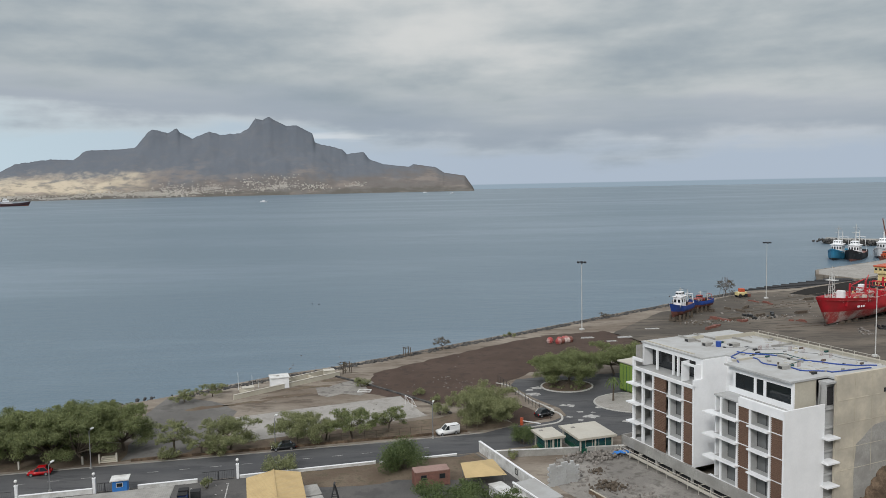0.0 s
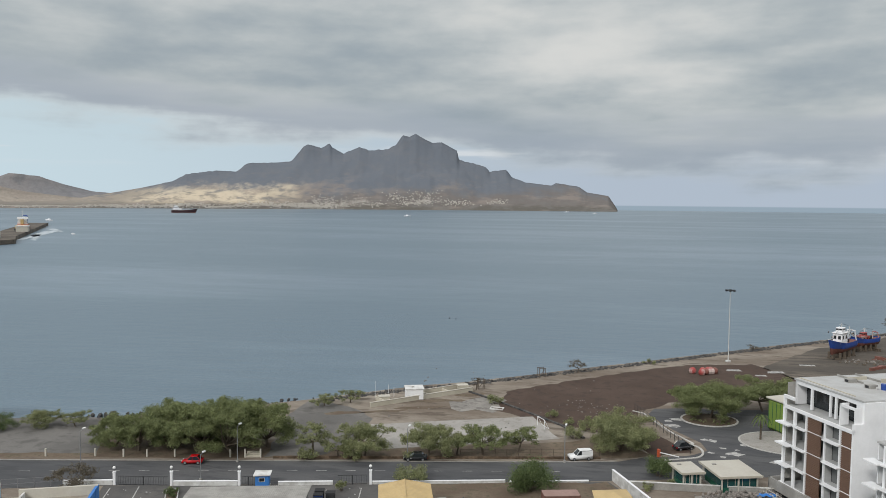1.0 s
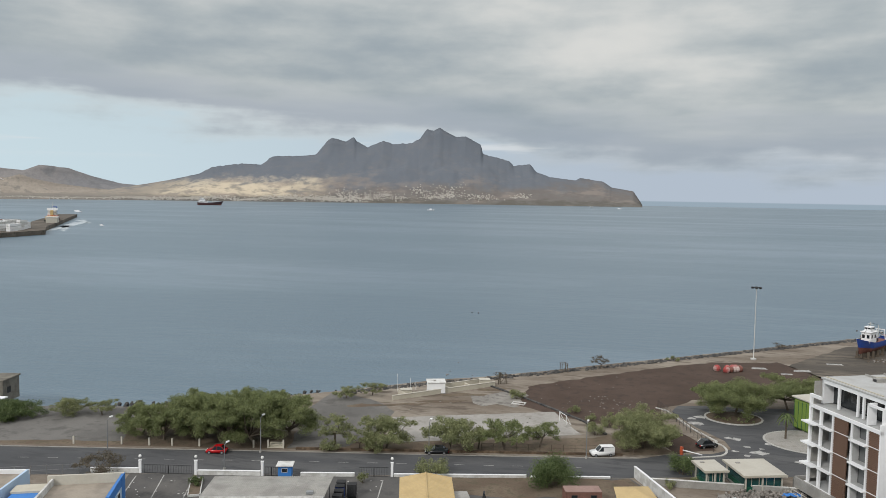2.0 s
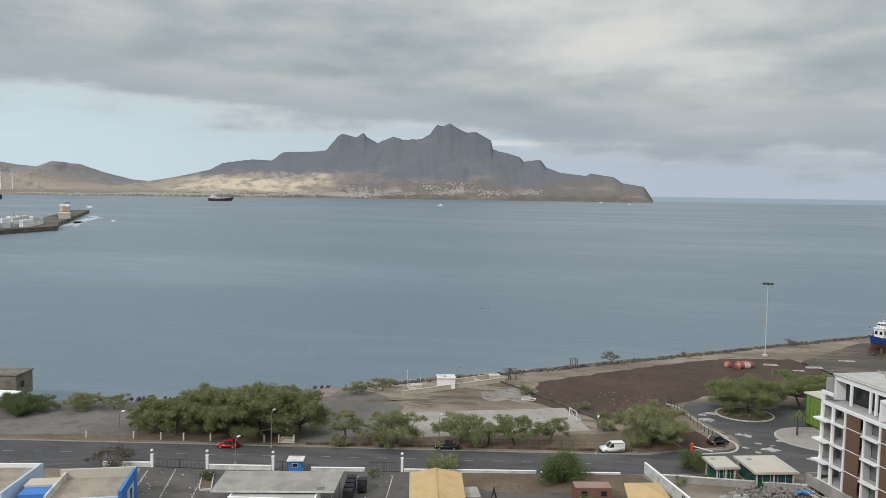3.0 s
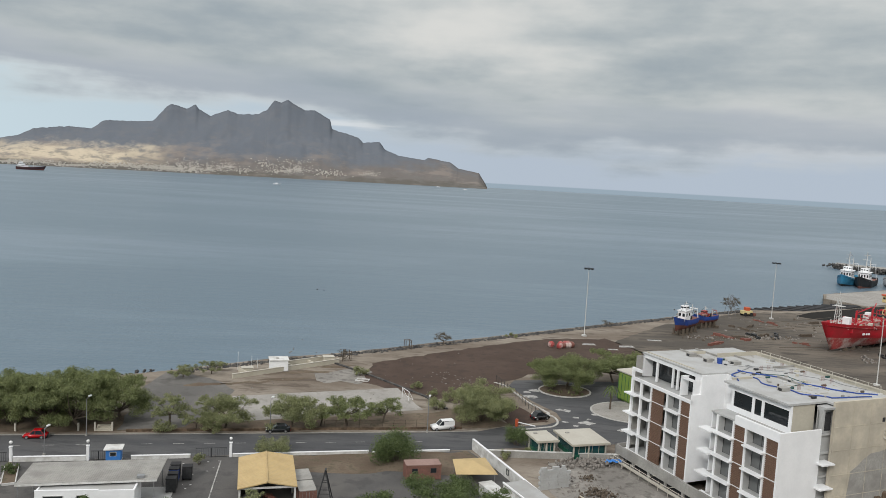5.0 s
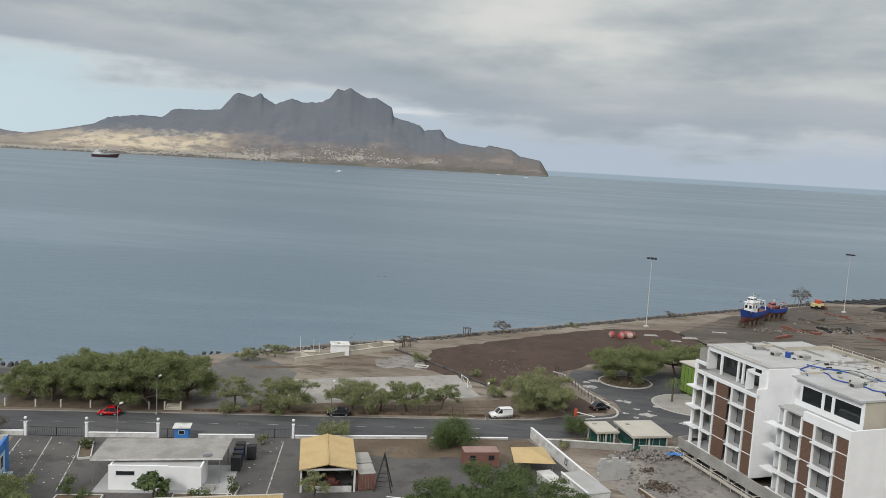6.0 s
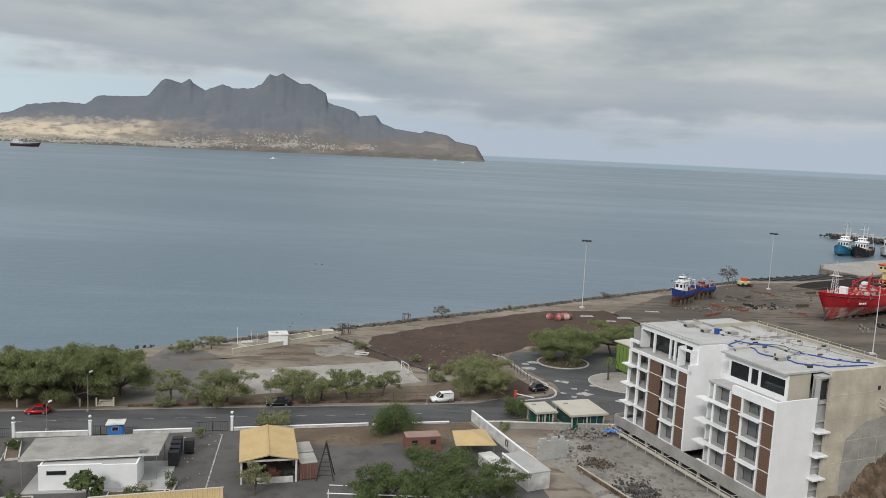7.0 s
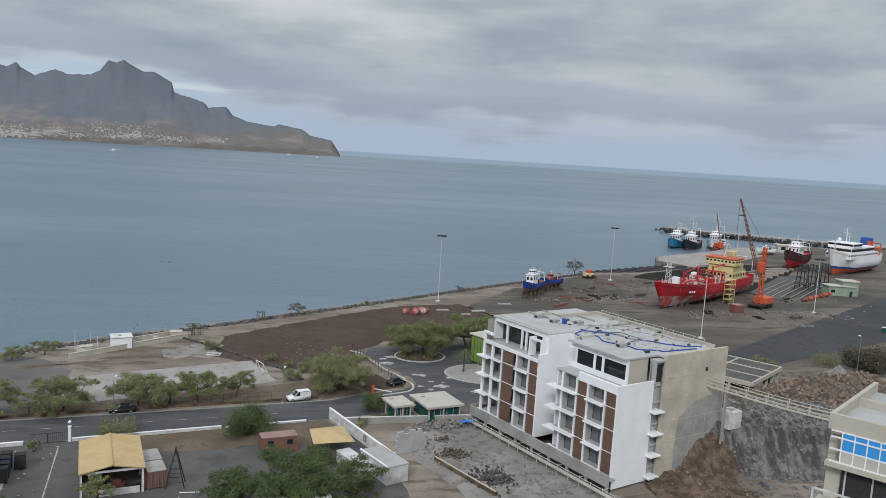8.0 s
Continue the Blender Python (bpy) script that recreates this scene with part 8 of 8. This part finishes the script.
def lattice_mast(x, y, tall):
    h = thing("lattice_mast", x, y, 0, 10, "thin grey lattice mast on the shore", "mast")
    bm = bmesh.new()
    for dx, dy in ((-1, -1), (1, -1), (1, 1), (-1, 1)):
        rod(bm, (dx * 1.6, dy * 1.6, 0), (dx * 0.6, dy * 0.6, tall), 0.09, n=4)
    for k in range(6):
        a, b = 1.6 - k / 6, 1.6 - (k + 1) / 6
        z0, z1 = tall * k / 6, tall * (k + 1) / 6
        rod(bm, (-a, -a, z0), (b, -b, z1), 0.06, n=4)
        rod(bm, (a, -a, z0), (-b, -b, z1), 0.06, n=4)
    part("lattice", bm, "steel", h)


lattice_mast(112, 301, 8.0)
fill = ragged([(283, 562), (300, 541), (324, 531), (366, 505), (421, 478), (520, 455), (700, 430), (700, 445), (520, 470), (425, 492), (370, 519), (330, 545), (305, 556), (290, 574)], 8, 1.5, 3.0)
patch("breakwater", fill, 0.6, "concrete", "long concrete breakwater with a rocky edge", "breakwater", 0, 6.0)


def breakwater_rocks(r):
    t = r.random()
    pts = [(282, 566), (300, 541), (324, 531), (366, 505), (421, 478), (520, 452)]
    u = t * 5
    i = min(4, int(u))
    x, y = pts[i][0] + (pts[i + 1][0] - pts[i][0]) * (u - i), pts[i][1] + (pts[i + 1][1] - pts[i][1]) * (u - i)
    return x + r.gauss(0, 2), y - 1 + r.gauss(0, 3), r.uniform(-2.8, 0.2)


scatter("breakwater_rocks", "dark boulders heaped along the breakwater", "rock", 1800, breakwater_rocks, (0.4, 1.15), 33, "rocks")


# ---- the bay ----
def far_pier():
    edge = [(-600, 520), (-612, 735), (-665, 800), (-957, 1232), (-985, 1214), (-715, 812), (-760, 520)]
    patch("pier", edge, 2.0, "yard", "long dark concrete cargo pier", "pier", 0, 6.0)
    rnd = random.Random(21)
    for k in range(15):
        for row in range(3):
            x, y = -624 - row * 13 - max(0, k - 10) * 8, 560 + k * 14.0
            s = rnd.randint(3, 4) if row else rnd.randint(2, 4)
            if rnd.random() < 0.12:
                continue
            h = thing("container_stack", x, y, 2.0, 90 + rnd.uniform(-3, 3), "stack of pale shipping containers on the pier", "containers", "pier containers")
            for j in range(s):
                for q in (-1.3, 1.3):
                    part("container", boxes((-5.7, 5.7, q - 1.1, q + 1.1, j * 2.6, j * 2.6 + 2.35)), "rust" if rnd.random() < 0.07 else rnd.choice(("white", "white", "carwhite", "oldwhite")), h)
    h = thing("pier_shed", -742, 905, 2.0, 124, "white warehouse on the pier", "shed")
    part("wall", boxes((-12, 12, -7, 7, 0, 7.0)), "cream", h)
    part("roof", boxes((-12.5, 12.5, -7.5, 7.5, 7.0, 7.8)), "oldwhite", h)
    h = thing("cargo_ship", -768, 930, SEA - 2, 124, "cargo ship with an ochre and cream bridge", "ship")
    hull(110, 15, 9, 2, 3, "darksteel", "rust", h)
    cabin(h, 14, 40, 13, 9, 13.5, "tan")
    cabin(h, 38, 58, 13, 9, 14, "orange")
    cabin(h, 41, 57, 12, 14, 18, "oldwhite")
    cabin(h, 43, 56, 11, 18, 21.5, "oldwhite")
    cabin(h, 45, 55, 14, 21.5, 24.5, "white", "bridge")
    part("funnel", boxes((38.5, 42, -2, 2, 14, 22), bevel=0.4), "tan", h)
    mast(h, 50, 24.5, 34, "oldwhite", 2)
    part("gantry", rods(((84, -3, 10), (80, -3, 26), 0.6), ((84, 3, 10), (80, 3, 26), 0.6), ((80, -3, 26), (80, 3, 26), 0.6)), "boatblue", h)


far_pier()


def anchored_ship(x, y, turn, l, top, house, label, scale=1.0):
    h = thing("anchored_ship", x, y, SEA - 2, turn, label, "ship", "ships at anchor")
    hull(l, l * 0.16, l * 0.13, l * 0.03, 3, top, "rust", h)
    cabin(h, l * 0.05, l * 0.42, l * 0.13, l * 0.12, l * 0.20, house)
    cabin(h, l * 0.08, l * 0.30, l * 0.12, l * 0.20, l * 0.27, house)
    cabin(h, l * 0.12, l * 0.24, l * 0.13, l * 0.27, l * 0.32, house, "bridge")
    mast(h, l * 0.16, l * 0.32, l * 0.45, "oldwhite", 2)
    part("cargo_derrick", rods(((l * 0.6, 0, l * 0.1), (l * 0.6, 0, l * 0.30), 0.7), ((l * 0.6, 0, l * 0.14), (l * 0.75, 0, l * 0.26), 0.5)), "oldwhite", h)


anchored_ship(-1462, 2526, 27, 88, "maroon", "white", "dark red cargo ship at anchor in the bay")
anchored_ship(-2050, 2180, -40, 90, "darksteel", "darksteel", "dark ship at anchor close to the far shore")


def motor_boat(x, y, turn, l, label):
    h = thing("motor_boat", x, y, SEA - 0.4, turn, label, "boat", "small boats")
    hull(l, l * 0.3, l * 0.16, l * 0.05, 3, "white", "white", h)
    cabin(h, l * 0.3, l * 0.62, l * 0.2, l * 0.14, l * 0.30, "white", windows=False)
    m = tagged(part("wake_foam", prism(ragged([(x - math.cos(radians(turn)) * l * 1.6, y - math.sin(radians(turn)) * l * 1.6 - 1.0), (x, y - 1.2), (x, y + 1.2), (x - math.cos(radians(turn)) * l * 1.6, y - math.sin(radians(turn)) * l * 1.6 + 1.4)], 6, 0.8), SEA - 0.2, SEA + 0.06), "foam"), "white foam behind a small boat", "foam", kind="structure")


motor_boat(-559, 2348, 10, 22, "white motor yacht under way in the bay")
motor_boat(-1140, 1480, 175, 18, "white harbour launch off the pier head")
motor_boat(-92, 3740, 5, 20, "white boat off the headland")
motor_boat(38, 3356, 5, 18, "white boat near the island's point")
motor_boat(-691, 943, 160, 9, "small open boat off the pier")
for x, y in ((-56.5, 323.4), (-53.5, 322.6)):
    h = thing("mooring_buoy", x, y, SEA, 0, "small dark mooring buoy afloat", "buoy", "mooring buoys")
    part("float", ball(bmesh.new(), (0, 0, 0.05), 0.36, 10, 0.7), "darksteel", h)
    part("ring", rods(((0, 0, 0.25), (0, 0, 0.6), 0.06)), "rust", h)
for k, (x0, y0, x1, y1, w) in enumerate(((-665, 805, -800, 1040, 11), (-640, 800, -742, 930, 6), (-760, 1010, -860, 1110, 8))):
    d = Vector((x1 - x0, y1 - y0)).normalized()
    s = Vector((-d.y, d.x)) * w
    patch("surf", ragged([(x0 - s.x * 0.3, y0 - s.y * 0.3), (x1 - s.x, y1 - s.y), (x1 + s.x, y1 + s.y), (x0 + s.x * 0.3, y0 + s.y * 0.3)], 7, 5.0, k + 0.5), SEA + 0.05, "foam", "streak of pale foam beside the pier", "foam", 0, 0.1)


def turbine(az):
    r = 4560
    h = thing("wind_turbine", r * math.sin(radians(az)), r * math.cos(radians(az)), 40, -az, "white wind turbine on the far plain", "wind turbine", "wind turbines")
    part("tower", rods(((0, 0, -20), (0, 0, 62), 2.6, 1.6), n=8), "white", h)
    part("hub", ball(bmesh.new(), (0, -2.5, 62), 2.4, 8), "white", h)
    for a in (90, 210, 330):
        part("blade", rods(((0, -2.8, 62), (27 * math.cos(radians(a)), -2.8, 62 + 27 * math.sin(radians(a))), 1.7, 0.5), n=5), "white", h)


turbine(-43.04)
turbine(-42.37)
